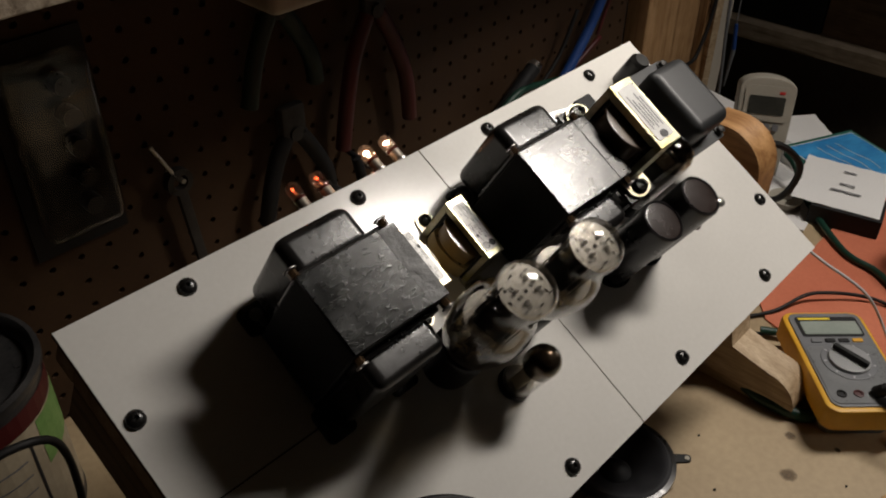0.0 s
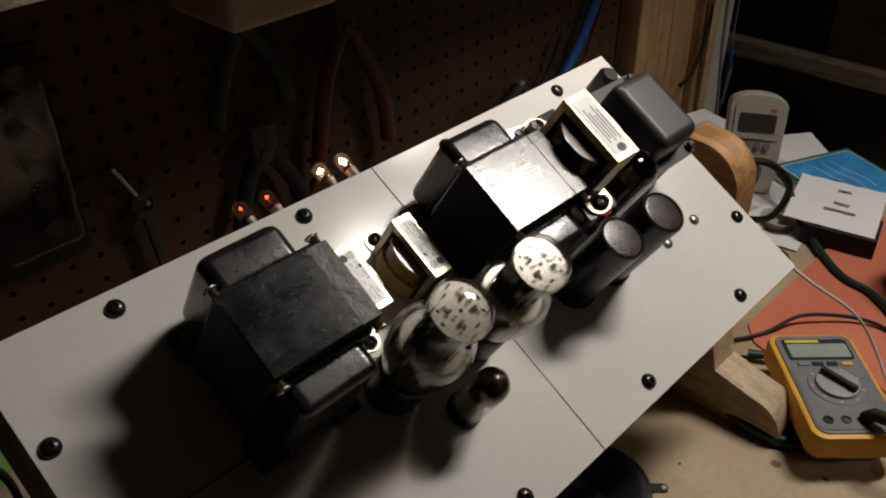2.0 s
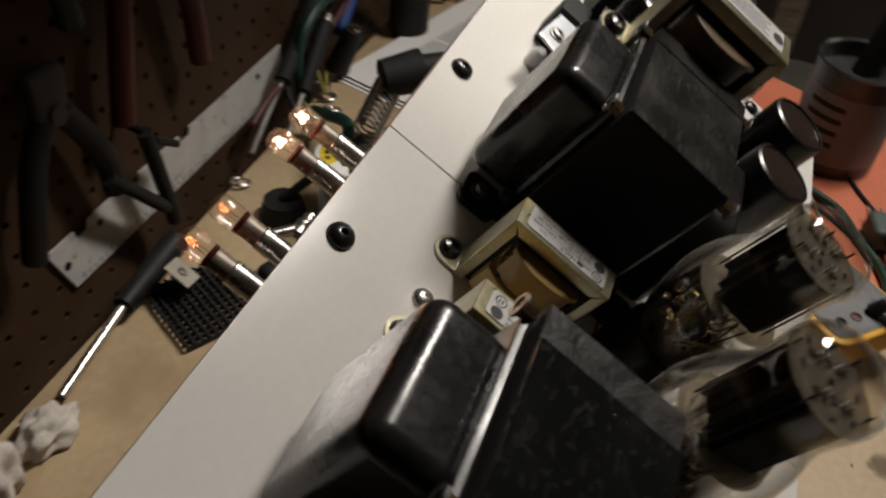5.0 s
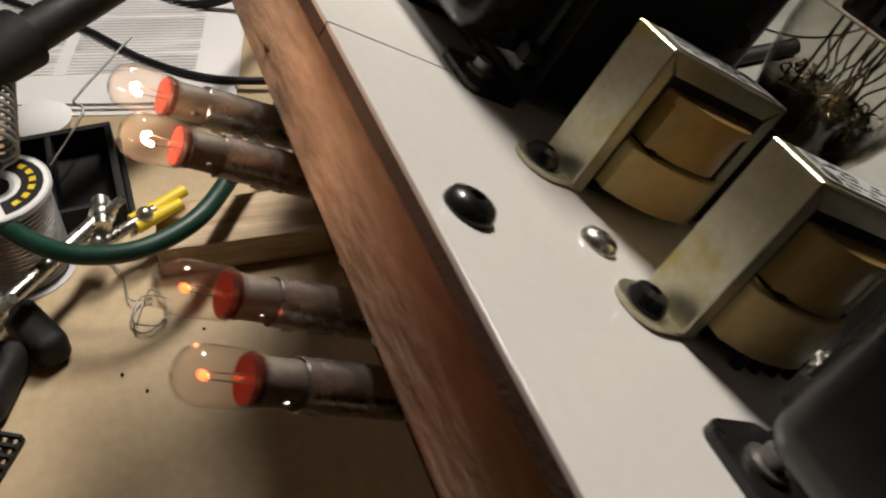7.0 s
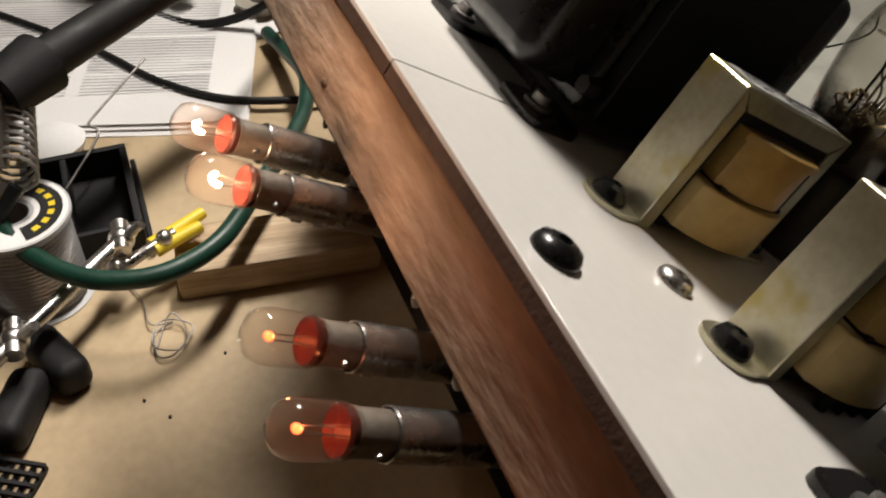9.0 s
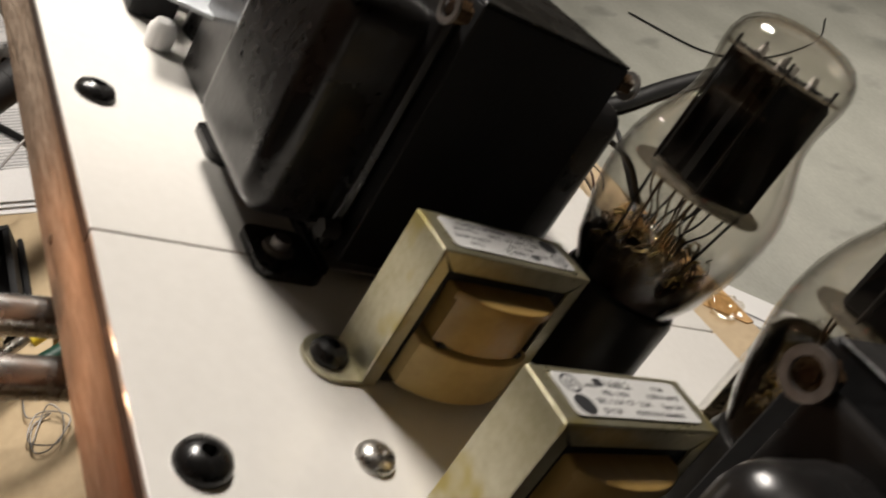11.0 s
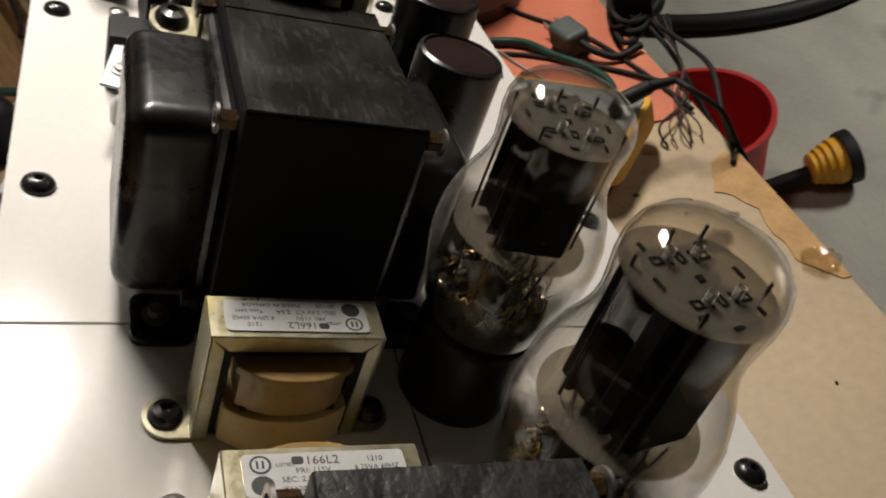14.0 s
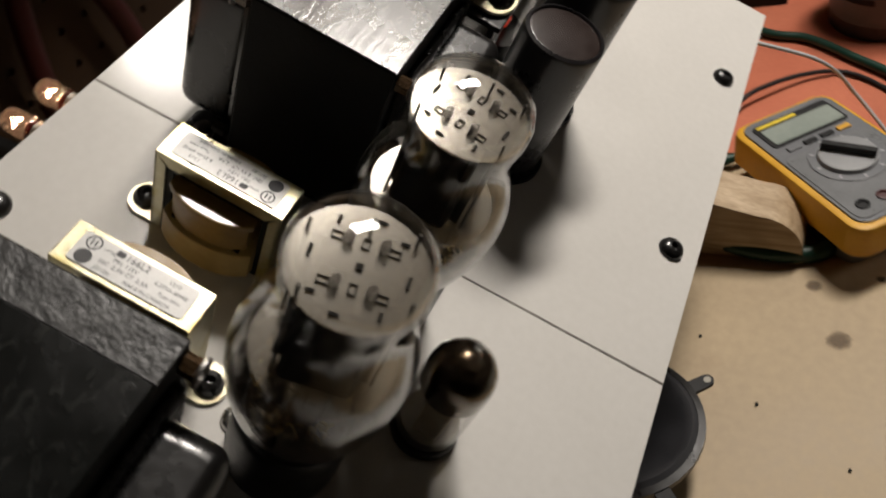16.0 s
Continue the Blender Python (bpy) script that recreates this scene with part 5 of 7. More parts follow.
bm_rod(bm, (0, -0.005, 0.0535), (0, -0.026, 0.0575), 0.0056, 0.0050, 16)
bm_rod(bm, (0, -0.0262, 0.0575), (0, -0.044, 0.0560), 0.0040, 0.0026, 14)
part("plug", bm, RUBBER, o, "thick black lead plug", T(0.5 * 0.0145, -0.0455) @ pose(0, 0, 0, 0, 0, 42))


def cable(name, label, pts, r, mat, seg=10, steps=8, at=Matrix()):
    bm = bmesh.new()
    bm_tube(bm, [at @ Vector(q) for q in pts], r, seg, steps)
    o = new(name, to_mesh(name, bm, mat, 180))
    return tagged(o, label, "cable")


tip = tuple(METER @ Vector((0.0367, -0.0782, 0.0560)))
cable("test_lead", "thin black test lead of the multimeter", [tip, (0.1911, -0.1332, 0.9530), (0.1829, -0.1485, 0.9350), (0.1778, -0.1560, 0.9100), (0.1760, -0.1640, 0.8850), (0.1950, -0.1690, 0.8650), (0.2500, -0.1720, 0.8760), (0.2950, -0.1700, 0.9020), (0.3400, -0.1700, 0.9070)], 0.0021, RUBBER)
cable("test_lead", "thin black test lead from the bundle", [(0.3420, -0.1720, 0.9100), (0.2929, -0.1740, 0.9180), (0.2353, -0.1690, 0.9300), (0.1980, -0.1570, 0.9230), (0.1760, -0.1530, 0.9045), (0.1640, -0.1470, 0.9035)], 0.0019, RUBBER)
cable("test_lead", "thin black test lead round the mat", [(0.2640, -0.1500, 0.9060), (0.3234, -0.1090, 0.9040), (0.3863, -0.0425, 0.9050), (0.3468, 0.0182, 0.9120), (0.2960, 0.0423, 0.9040), (0.2378, 0.0821, 0.9030)], 0.0019, RUBBER)
cable("test_lead", "thin black test lead lying across the mat", [(0.2292, -0.1507, 0.9040), (0.2940, -0.1399, 0.9035), (0.3670, -0.1216, 0.9035), (0.4500, -0.0829, 0.9040), (0.5244, -0.0915, 0.9035)], 0.0020, RUBBER)
cable("test_lead", "thin black test lead with clip under the chassis edge", [(0.1931, 0.0629, 0.9100), (0.2421, 0.0508, 0.9040), (0.2601, 0.0304, 0.9060)], 0.0016, RUBBER)
cable("mains_cord", "glossy dark green mains cord curving round the support board", [(0.1766, 0.1201, 0.9075), (0.1959, 0.0625, 0.9070), (0.1805, 0.0119, 0.9062), (0.1774, -0.0200, 0.9058), (0.1874, -0.0470, 0.9055), (0.2182, -0.0398, 0.9055), (0.2449, -0.0136, 0.9055)], 0.0056, GREEN_CORD, 12)
cable("mains_cord", "dark green mains cord plugged into the energy meter", [(0.5406, 0.1507, 0.9403), (0.5269, 0.1305, 0.9345), (0.5052, 0.1011, 0.9115), (0.4438, 0.0301, 0.9067), (0.4315, -0.0103, 0.9067), (0.4027, -0.0487, 0.9067), (0.3820, -0.0740, 0.9067), (0.3500, -0.0890, 0.9067), (0.3169, -0.1060, 0.9067), (0.2860, -0.1120, 0.9067), (0.2520, -0.1000, 0.9067)], 0.0037, GREEN_CORD, 12)
cable("plug_cord", "short dark cord of the grey-green plug", [(0.3400, -0.1110, 0.9160), (0.3260, -0.1180, 0.9120), (0.3160, -0.1320, 0.9070), (0.3180, -0.1530, 0.9080)], 0.0030, RUBBER)
cable("bare_wire", "thin pale grey insulated wire past the chassis end", [(0.3925, 0.1982, 1.0312), (0.3762, 0.1694, 1.0050), (0.3199, 0.0874, 0.9966), (0.2994, 0.0184, 0.9840), (0.3083, -0.0282, 0.9630), (0.3170, -0.0520, 0.9315), (0.2996, -0.0811, 0.9042)], 0.0014, METER_PALE, 8)
o = thing("alligator_clip", "small green-sleeved alligator clip on a test lead", "clip", spot(0.2390, -0.0040, 0.2601, 0.0362, -7.4, 1.078) @ T(0.239, -0.004, B + 0.006) @ pose(0, 0, 0, 0, 0, -55))
bm = bmesh.new()
bm_rod(bm, (0, 0, 0), (0.020, 0, 0.002), 0.0042, 0.0030, 10)
part("sleeve", bm, GREEN_CORD, o)
bm = bmesh.new()
bm_rod(bm, (0.0202, 0, 0.002), (0.034, 0, 0.001), 0.0024, 0.0010, 8)
part("jaw", bm, STEEL, o)

# orange silicone mat
o = thing("silicone_mat", "orange-red silicone mat lying on the bench", "mat")
bm = bmesh.new()
bm_prism(bm, [(0.254, -0.1545), (0.520, -0.1545), (0.545, -0.132), (0.637, 0.040), (0.622, 0.059), (0.306, 0.059), (0.285, 0.042), (0.231, -0.132), (0.236, -0.149)], B + 0.0003, B + 0.0022, Matrix(), 0.0006)
part("sheet", bm, ORANGE_MAT, o)
o = thing("power_plug", "dull grey-green rubber plug lying on the orange mat", "plug", spot(0.4020, -0.1390, 0.3560, -0.1070, -30.0, 0.92) @ T(0.402, -0.139, B + 0.0145) @ pose(0, 0, 0, 0, 0, 40))
bm = bmesh.new()
bm_box(bm, -0.018, -0.012, -0.012, 0.018, 0.012, 0.012, 0.005, 3)
part("body", bm, PLUG_GREEN, o, "dull grey-green moulded body")
for y in (-0.006, 0.006):
    part("prong", bm_box(bmesh.new(), 0.018, y - 0.0008, -0.003, 0.034, y + 0.0008, 0.003), STEEL, o)

# coiled leads bundled at the bench edge
o = thing("lead_bundle", "bundle of coiled black rubber leads at the mat edge", "cable", spot(0.3300, -0.2100, 0.3720, -0.1720, -8.7, 0.883))
rnd = random.Random(31)
axis = Matrix.Translation((0.360, -0.222, B + 0.0232)) @ pose(0, 0, 0, 0, 0, -20)
for k in range(13):
    a, b, lift = rnd.uniform(0.055, 0.092), rnd.uniform(0.012, 0.026), rnd.uniform(-0.014, -0.004)
    tilt = pose(rnd.uniform(-0.012, 0.012), rnd.uniform(-0.006, 0.006), lift, rnd.uniform(-12, 12), rnd.uniform(-4, 4), rnd.uniform(-9, 9))
    bm = bmesh.new()
    bm_tube(bm, [axis @ tilt @ Vector((a * math.cos(t), b * math.sin(t), 0.004 * math.sin(2 * t + k))) for t in [2 * math.pi * q / 14 for q in range(15)]], rnd.uniform(0.0018, 0.0030), 8, 3)
    part("lead_loop", bm, RUBBER, o)
part("plug_block", bm_box(bmesh.new(), -0.034, -0.012, -0.0205, 0.012, 0.012, -0.003, 0.007, 3), RUBBER, o, "black moulded plug block", axis)
part("tie", bm_box(bmesh.new(), -0.058, -0.018, -0.014, -0.050, 0.017, 0.016, 0.003, 2), BLACK_MATT, o, "black strap round the bundle", axis)
part("paper_tag", bm_box(bmesh.new(), -0.014, -0.009, 0, 0.014, 0.009, 0.0006), PAPER, o, "small white tag", Matrix.Translation((0.392, -0.193, B + 0.040)) @ pose(0, 0, 0, 18, 0, 20))
for k in range(5):
    y = -0.166 - 0.0070 * k
    q = [(0.385, -0.222 + 0.004 * k, B + 0.014), (0.310 + rnd.uniform(-0.006, 0.006), -0.208, B + 0.008 + 0.002 * k), (0.268, -0.198 + 0.003 * k, B + 0.008 + 0.002 * k), (0.240 - 0.002 * k, y, B + 0.012), (0.216 + rnd.uniform(-0.008, 0.010), y + rnd.uniform(-0.004, 0.004), B + 0.0018)]
    q = [spot(0.2400, -0.1900, 0.2143, -0.1410, -7.4, 0.893) @ Vector(p) for p in q]
    cable("fine_wire", ("thin black stranded wire by the meter", "thin brown stranded wire by the meter")[k % 2], q, 0.0006 if k % 3 else 0.0010, (RUBBER, BROWNWIRE)[k % 2], 6, 6)

# energy meter
o = thing("energy_meter", "beige plug-in energy meter with a dark display, leaning back", "energy meter", spot(0.4500, 0.1350, 0.5404, 0.1877, -10.2000, 1.0800) @ T(0.450, 0.135, B + 0.001) @ pose(0, 0, 0, -17, 0, -50) @ Matrix.Diagonal((0.98, 0.9, 0.93, 1)))
bm = bmesh.new()
bm_prism(bm, [(-0.0265, 0.0), (0.0265, 0.0), (0.0300, 0.050), (0.0312, 0.104)] + [(0.0305 * math.cos(radians(a)), 0.106 + 0.013 * math.sin(radians(a))) for a in range(10, 180, 20)] + [(-0.0312, 0.104), (-0.0300, 0.050)], -0.018, 0.018, Matrix(((1, 0, 0, 0), (0, 0, -1, 0), (0, 1, 0, 0), (0, 0, 0, 1))), 0.003)
part("case", bm, BEIGE, o, "beige plastic case")
F = Matrix(((1, 0, 0, 0), (0, 0, 1, -0.0185), (0, 1, 0, 0), (0, 0, 0, 1)))


def on_face(x0, z0, x1, z1, d, r=0.002):
    bm = bmesh.new()
    bm_prism(bm, round_rect(x0, z0, x1, z1, r), -d, 0, F)
    return bm


part("display_frame", on_face(-0.0245, 0.066, 0.0245, 0.108, 0.0012, 0.004), BEIGE, o)
part("display", on_face(-0.0195, 0.074, 0.0200, 0.096, 0.0020), LCD_DARK, o, "dark display")
for k in range(4):
    part("button", on_face(-0.0190 + k * 0.0100, 0.055, -0.0125 + k * 0.0100, 0.063, 0.0026), METER_GREY, o, "dark grey button")
part("mark", on_face(0.0120, 0.0995, 0.0185, 0.1025, 0.0018, 0.001), RED, o, "small red printed mark")
part("lower_plate", on_face(-0.0225, 0.004, 0.0225, 0.046, 0.0012, 0.004), BEIGE, o)
bm = bmesh.new()
bm_rod(bm, (0, -0.019, 0.028), (0, -0.046, 0.024), 0.0135, 0.0085, 18)
part("plug", bm, GREEN_CORD, o, "green moulded plug")

# books and papers by the energy meter
o = thing("book", "closed book with a blue cover in a dark green border", "book", spot(0.5570, 0.0480, 0.6122, 0.0949, -11.3, 1.131) @ T(0.557, 0.048, B + 0.0005) @ pose(0, 0, 0, 0, 0, -13) @ Matrix.Diagonal((0.52, 0.64, 0.70, 1)))
part("pages", bm_box(bmesh.new(), -0.098, -0.083, 0.0020, 0.094, 0.083, 0.0255, 0.001), PAPER, o, "white page block")
part("cover", bm_box(bmesh.new(), -0.100, -0.085, 0.0257, 0.098, 0.085, 0.0280, 0.0008), BOOKGREEN, o, "dark green cover")
part("back_cover", bm_box(bmesh.new(), -0.100, -0.085, 0, 0.098, 0.085, 0.0018, 0.0006), BOOKGREEN, o)
part("cover_border", bm_box(bmesh.new(), -0.090, -0.077, 0.0281, 0.090, 0.077, 0.0283), PAPER, o)
part("cover_picture", bm_box(bmesh.new(), -0.088, -0.075, 0.0284, 0.088, 0.075, 0.0286), BOOKBLUE, o, "blue picture of waves and rock")
bm = bmesh.new()
bm_prism(bm, [(-0.05, -0.075), (-0.01, -0.072), (-0.005, -0.045), (-0.03, -0.03), (-0.045, -0.04)], 0.0287, 0.0288)
part("rock_patch", bm, TORN, o, "brown rock in the picture")
for k in range(3):
    bm = bmesh.new()
    bm_tube(bm, [(-0.03 + 0.025 * k, 0.055, 0.0288), (-0.025 + 0.025 * k, 0.02, 0.0288), (-0.015 + 0.025 * k, -0.01, 0.0288), (-0.018 + 0.025 * k, -0.04, 0.0288)], 0.0008, 5, 6)
    part("wave_line", bm, PAPER, o)


def sheet(name, label, m, w, h, bars=(), curl=0.0, mat=None, ink=None):
    """A sheet of paper with lines of print."""
    o = thing(name, label, "paper", m)
    bm = bmesh.new()
    n = 8
    g = [[bm.verts.new((-w / 2 + w * i / n, -h / 2 + h * j / n, curl * ((i / n - 0.5) ** 2 + 0.4 * (j / n) ** 3) + 0.0004 * math.sin(5 * i + 3 * j))) for j in range(n + 1)] for i in range(n + 1)]
    for i in range(n):
        for j in range(n):
            bm.faces.new((g[i][j], g[i + 1][j], g[i + 1][j + 1], g[i][j + 1]))
    r = bmesh.ops.extrude_face_region(bm, geom=bm.faces[:])
    for v in [q for q in r["geom"] if isinstance(q, bmesh.types.BMVert)]:
        v.co.z -= 0.0006
    bmesh.ops.recalc_face_normals(bm, faces=bm.faces[:])
    part("page", bm, mat or PAPER, o)
    for x0, y0, x1, y1 in bars:
        part("print_line", bm_box(bmesh.new(), x0, y0, 0.0012 + curl * 0.3, x1, y1, 0.00125 + curl * 0.3), ink or GREY_INK, o)
    return o


sheet("pamphlet", "folded white pamphlet with a short grey title", spot(0.4925, 0.0320, 0.5372, 0.0765, -10.5, 1.114) @ T(0.4925, 0.032, B + 0.0245) @ pose(0, 0, 0, 0, -2, 24), 0.0907, 0.086, [(0.026, -0.010, 0.0285, 0.003), (0.000, -0.012, 0.0028, 0.003), (-0.014, -0.020, -0.0112, 0.010)], 0.002)
sheet("loose_paper", "creased white loose paper under the books", spot(0.4485, 0.0945, 0.5157, 0.1498, -10.1, 1.164) @ T(0.4485, 0.0945, B + 0.0012) @ pose(0, 0, 0, 0, 0, 20), 0.12, 0.10, (), 0.004)
sheet("loose_paper", "white loose paper beside the book", spot(0.5400, 0.1400, 0.6363, 0.2060, -11.3, 1.209) @ T(0.540, 0.140, B + 0.0012) @ pose(0, 0, 0, 0, 0, -30), 0.14, 0.09, (), 0.004)
o = thing("pamphlet_stack", "dark low box under the white pamphlet", "box", spot(0.4760, 0.0160, 0.5134, 0.0584, -10.4, 1.102) @ T(0.476, 0.016, B + 0.0005) @ pose(0, 0, 0, 0, 0, 24))
part("box", bm_box(bmesh.new(), -0.025, -0.036, 0, 0.022, 0.034, 0.0225, 0.002), BLACK_MATT, o)
o = thing("solder_wick", "flat pale round reel lying on its side", "reel", spot(0.4343, 0.0703, 0.4907, 0.1209, -9.9, 1.143) @ T(0.4343, 0.0703, B + 0.0005))
bm = bmesh.new()
bm_lathe(bm, [(0.006, 0.0), (0.017, 0.0), (0.017, 0.002), (0.012, 0.003), (0.012, 0.009), (0.017, 0.010), (0.017, 0.012), (0.006, 0.012), (0.006, 0.0)], 28)
part("reel", bm, BEIGE, o)

# dark tin beside the mat
o = thing("tin_can", "dark grey tin can with a worn label", "can", spot(0.4820, -0.0980, 0.4767, -0.0631, -10.1, 1.019) @ T(0.482, -0.098, B + 0.0025))
bm = bmesh.new()
bm_lathe(bm, [(0, 0), (0.041, 0), (0.041, 0.098), (0.0425, 0.100), (0.041, 0.102), (0.039, 0.100), (0.039, 0.085), (0, 0.085)], 40)
part("body", bm, TIN, o, "dark tin body")
bm = bmesh.new()
bm_lathe(bm, [(0.0413, 0.012), (0.0413, 0.080)], 40)
part("wrapper", bm, METER_GREY, o, "dark grey worn wrapper")
for k in range(4):
    bm = bmesh.new()
    for j in range(6):
        t0, t1 = 2.3 + j * 0.14, 2.3 + (j + 1) * 0.14
        z0, z1 = 0.066 - k * 0.012, 0.071 - k * 0.012
        q = [bm.verts.new((0.0415 * math.cos(t), 0.0415 * math.sin(t), z)) for t, z in ((t0, z0), (t1, z0), (t1, z1), (t0, z1))]
        bm.faces.new(q)
    part("print_bar", bm, BLACK_MATT, o)
bm = bmesh.new()
bm_rod(bm, (0.01, 0.0, 0.08), (0.035, -0.02, 0.20), 0.011, 0.013, 16)
part("brush_handle", bm, RUBBER, o, "black handle standing in the can")

# loudspeaker under the front edge
o = thing("loudspeaker", "small round black loudspeaker lying on the bench", "loudspeaker", spot(0.0010, 0.0030, 0.0131, 0.0397, -4.0, 1.061) @ T(0.0010, 0.0030, B + 0.0005) @ Matrix.Diagonal((0.86, 0.86, 1, 1)))
bm = bmesh.new()
bm_lathe(bm, [(0.024, 0), (0.026, 0.002), (0.026, 0.012), (0.046, 0.024), (0.050, 0.025), (0.050, 0.028), (0.046, 0.029)], 48)
part("basket", bm, BLACK_STEEL, o, "black steel basket")
bm = bmesh.new()
bm_lathe(bm, [(0.046, 0.0285), (0.043, 0.0305), (0.039, 0.0295), (0.037, 0.0270), (0.014, 0.0140), (0.013, 0.0150), (0.009, 0.0185), (0, 0.0200)], 48)
part("cone", bm, SPEAKER, o, "matt black paper cone")
for k in range(4):
    t = radians(-42 + 90 * k)
    bm = bmesh.new()
    ring = [(0.0600 + 0.0042 * math.cos(s), 0.0042 * math.sin(s)) for s in [math.pi * j / 6 - math.pi / 2 for j in range(7)]]
    bm_prism(bm, [(0.0495, -0.0045)] + ring + [(0.0495, 0.0045)], 0.0252, 0.0272)
    ear = part("ear", bm, RUBBER, o, "mounting ear", pose(0, 0, 0, 0, 0, math.degrees(t)))
    bm = bmesh.new()
    bm_prism(bm, disc(0.0606, 0, 0.0022, 14), 0.02725, 0.02735)
    part("ear_hole", bm, BEIGE, ear)

# stains and specks on the bench
for x, y, r in ((0.1592, -0.0432, 0.0060), (0.1174, -0.0606, 0.0086), (0.1085, -0.1057, 0.0124), (0.1714, -0.0794, 0.0038), (0.1231, -0.1252, 0.0045)):
    bm = bmesh.new()
    edge = [r * (0.9 + 0.22 * noise.noise(Vector((3 * math.cos(2 * math.pi * i / 48), 3 * math.sin(2 * math.pi * i / 48), 40 * x)))) for i in range(48)]
    bm_prism(bm, [(x + edge[i] * math.cos(2 * math.pi * i / 48), y + edge[i] * math.sin(2 * math.pi * i / 48)) for i in range(48)], B + 0.0001, B + 0.00022)
    structure("stain", bm, STAIN, "brownish dried stain on the bench")
for k, (x, y) in enumerate(((0.063, -0.024), (0.100, 0.271), (0.085, 0.260), (0.118, 0.225), (0.101, -0.087), (0.105, 0.014), (0.139, -0.100), (0.033, -0.073), (-0.012, -0.109), (0.066, -0.126), (0.204, 0.313))):
    bm = bmesh.new()
    bmesh.ops.create_icosphere(bm, subdivisions=1, radius=0.0016 - 0.0001 * (k % 5), matrix=T(x, y, B + 0.0006) @ Matrix.Diagonal((1, 0.7, 0.5, 1)))
    tagged(new("crumb", to_mesh("crumb", bm, PLATE)), "dark crumb of debris on the bench top", "debris", "crumbs on the bench")
bm = bmesh.new()
rnd = random.Random(5)
inner = [(0.1739, -0.1361), (0.1654, -0.1319), (0.1583, -0.1298), (0.1481, -0.1244), (0.1435, -0.1298), (0.1395, -0.1328), (0.1303, -0.1357), (0.1206, -0.1406), (0.1089, -0.1379), (0.0977, -0.1369), (0.0888, -0.1390), (0.0813, -0.1386), (0.0720, -0.1372), (0.0603, -0.1443), (0.0476, -0.1521)]
bm_prism(bm, inner + [(0.047, -0.1568), (0.178, -0.1568), (0.179, -0.146)], B + 0.0002, B + 0.0009)
structure("torn_edge", bm, TORN, "torn brown layer at the bench edge")
o = thing("clear_wrapper", "crumpled clear plastic wrapper at the bench edge", "wrapper", spot(0.0830, -0.1990, 0.0642, -0.1484, -5.0, 0.883) @ T(0.083, -0.199, B + 0.0025))
bm = bmesh.new()
bmesh.ops.create_icosphere(bm, subdivisions=3, radius=0.012)
for v in bm.verts:
    v.co *= 1 + 0.5 * noise.noise(v.co * 200)
    v.co.z = v.co.z * 0.12 + 0.0012 * noise.noise(v.co * 350)
part("film", bm, CLEAR_PLASTIC, o, "", Matrix(), 10)

# ---- behind the chassis ----
BACK = spot(0.1500, 0.2500, 0.2407, 0.2847, -7.8, 1.262) @ T(-0.156, 0.355) @ pose(0, 0, 0, 0, 0, 2.75) @ T(0.156, -0.355)
PAGES = spot(0.3600, 0.2050, 0.4800, 0.2304, -12.0, 1.217) @ T(-0.156, 0.355) @ pose(0, 0, 0, 0, 0, 2.75) @ T(0.156, -0.355)
rnd = random.Random(21)
lines = []
for k in range(58):
    if k % 13 == 12:
        continue
    for c in (-0.082, 0.004):
        lines.append((c, 0.108 - k * 0.0036, c + 0.078 - (rnd.uniform(0.01, 0.05) if rnd.random() < 0.2 else 0.0), 0.1089 - k * 0.0036))
sheet("data_sheet", "printed white data sheet lying behind the chassis", PAGES @ T(0.378, 0.202, B + 0.0042) @ pose(0, 0, 0, 0, 0, -96), 0.215, 0.26, lines, 0.001, None, PALE_INK)
sheet("data_sheet", "second printed white sheet under the first", PAGES @ T(0.375, 0.202, B + 0.0024) @ pose(0, 0, 0, 0, 0, -96), 0.216, 0.26, (), 0.0)
sheet("data_sheet", "lowest printed white sheet of the stack", PAGES @ T(0.371, 0.2025, B + 0.0008) @ pose(0, 0, 0, 0, 0, -96.5), 0.216, 0.26, (), 0.0)
o = thing("parts_tray", "black plastic parts tray with square wells", "tray", spot(0.1570, 0.2375, 0.2565, 0.2852, -5.5, 1.266, 0.9100, 0.9126) @ T(0.157, 0.2375, B + 0.0005) @ pose(0, 0, 0, 0, 0, 6))
part("tray_floor", bm_box(bmesh.new(), -0.034, -0.026, 0, 0.034, 0.026, 0.004, 0.001, 1), BLACK_MATT, o)
for a, b, c, d in ((-0.034, -0.026, -0.031, 0.026), (0.030, -0.026, 0.034, 0.026), (-0.0308, -0.026, 0.0298, -0.0225), (-0.0308, 0.0225, 0.0298, 0.026), (-0.0308, 0.004, 0.0298, 0.007)):
    part("tray_wall", bm_box(bmesh.new(), a, b, 0.0041, c, d, 0.019, 0.0007, 2), BLACK_MATT, o)
part("tray_lip", bm_box(bmesh.new(), -0.037, -0.029, 0.0008, 0.037, -0.0262, 0.006, 0.0007, 1), BLACK_MATT, o)
o = thing("solder_spool", "reel of solder wire with a black and yellow label", "spool", spot(0.1070, 0.2720, 0.2019, 0.3162, -5.5, 1.314, 0.9450, 0.9567) @ T(0.107, 0.272, B + 0.0005))
bm = bmesh.new()
bm_lathe(bm, [(0.007, 0), (0.0235, 0), (0.0235, 0.002), (0.0145, 0.003), (0.0145, 0.044), (0.0235, 0.045), (0.0235, 0.047), (0.007, 0.047), (0.007, 0)], 40)
part("reel", bm, METER_PALE, o, "clear grey plastic reel")
bm = bmesh.new()
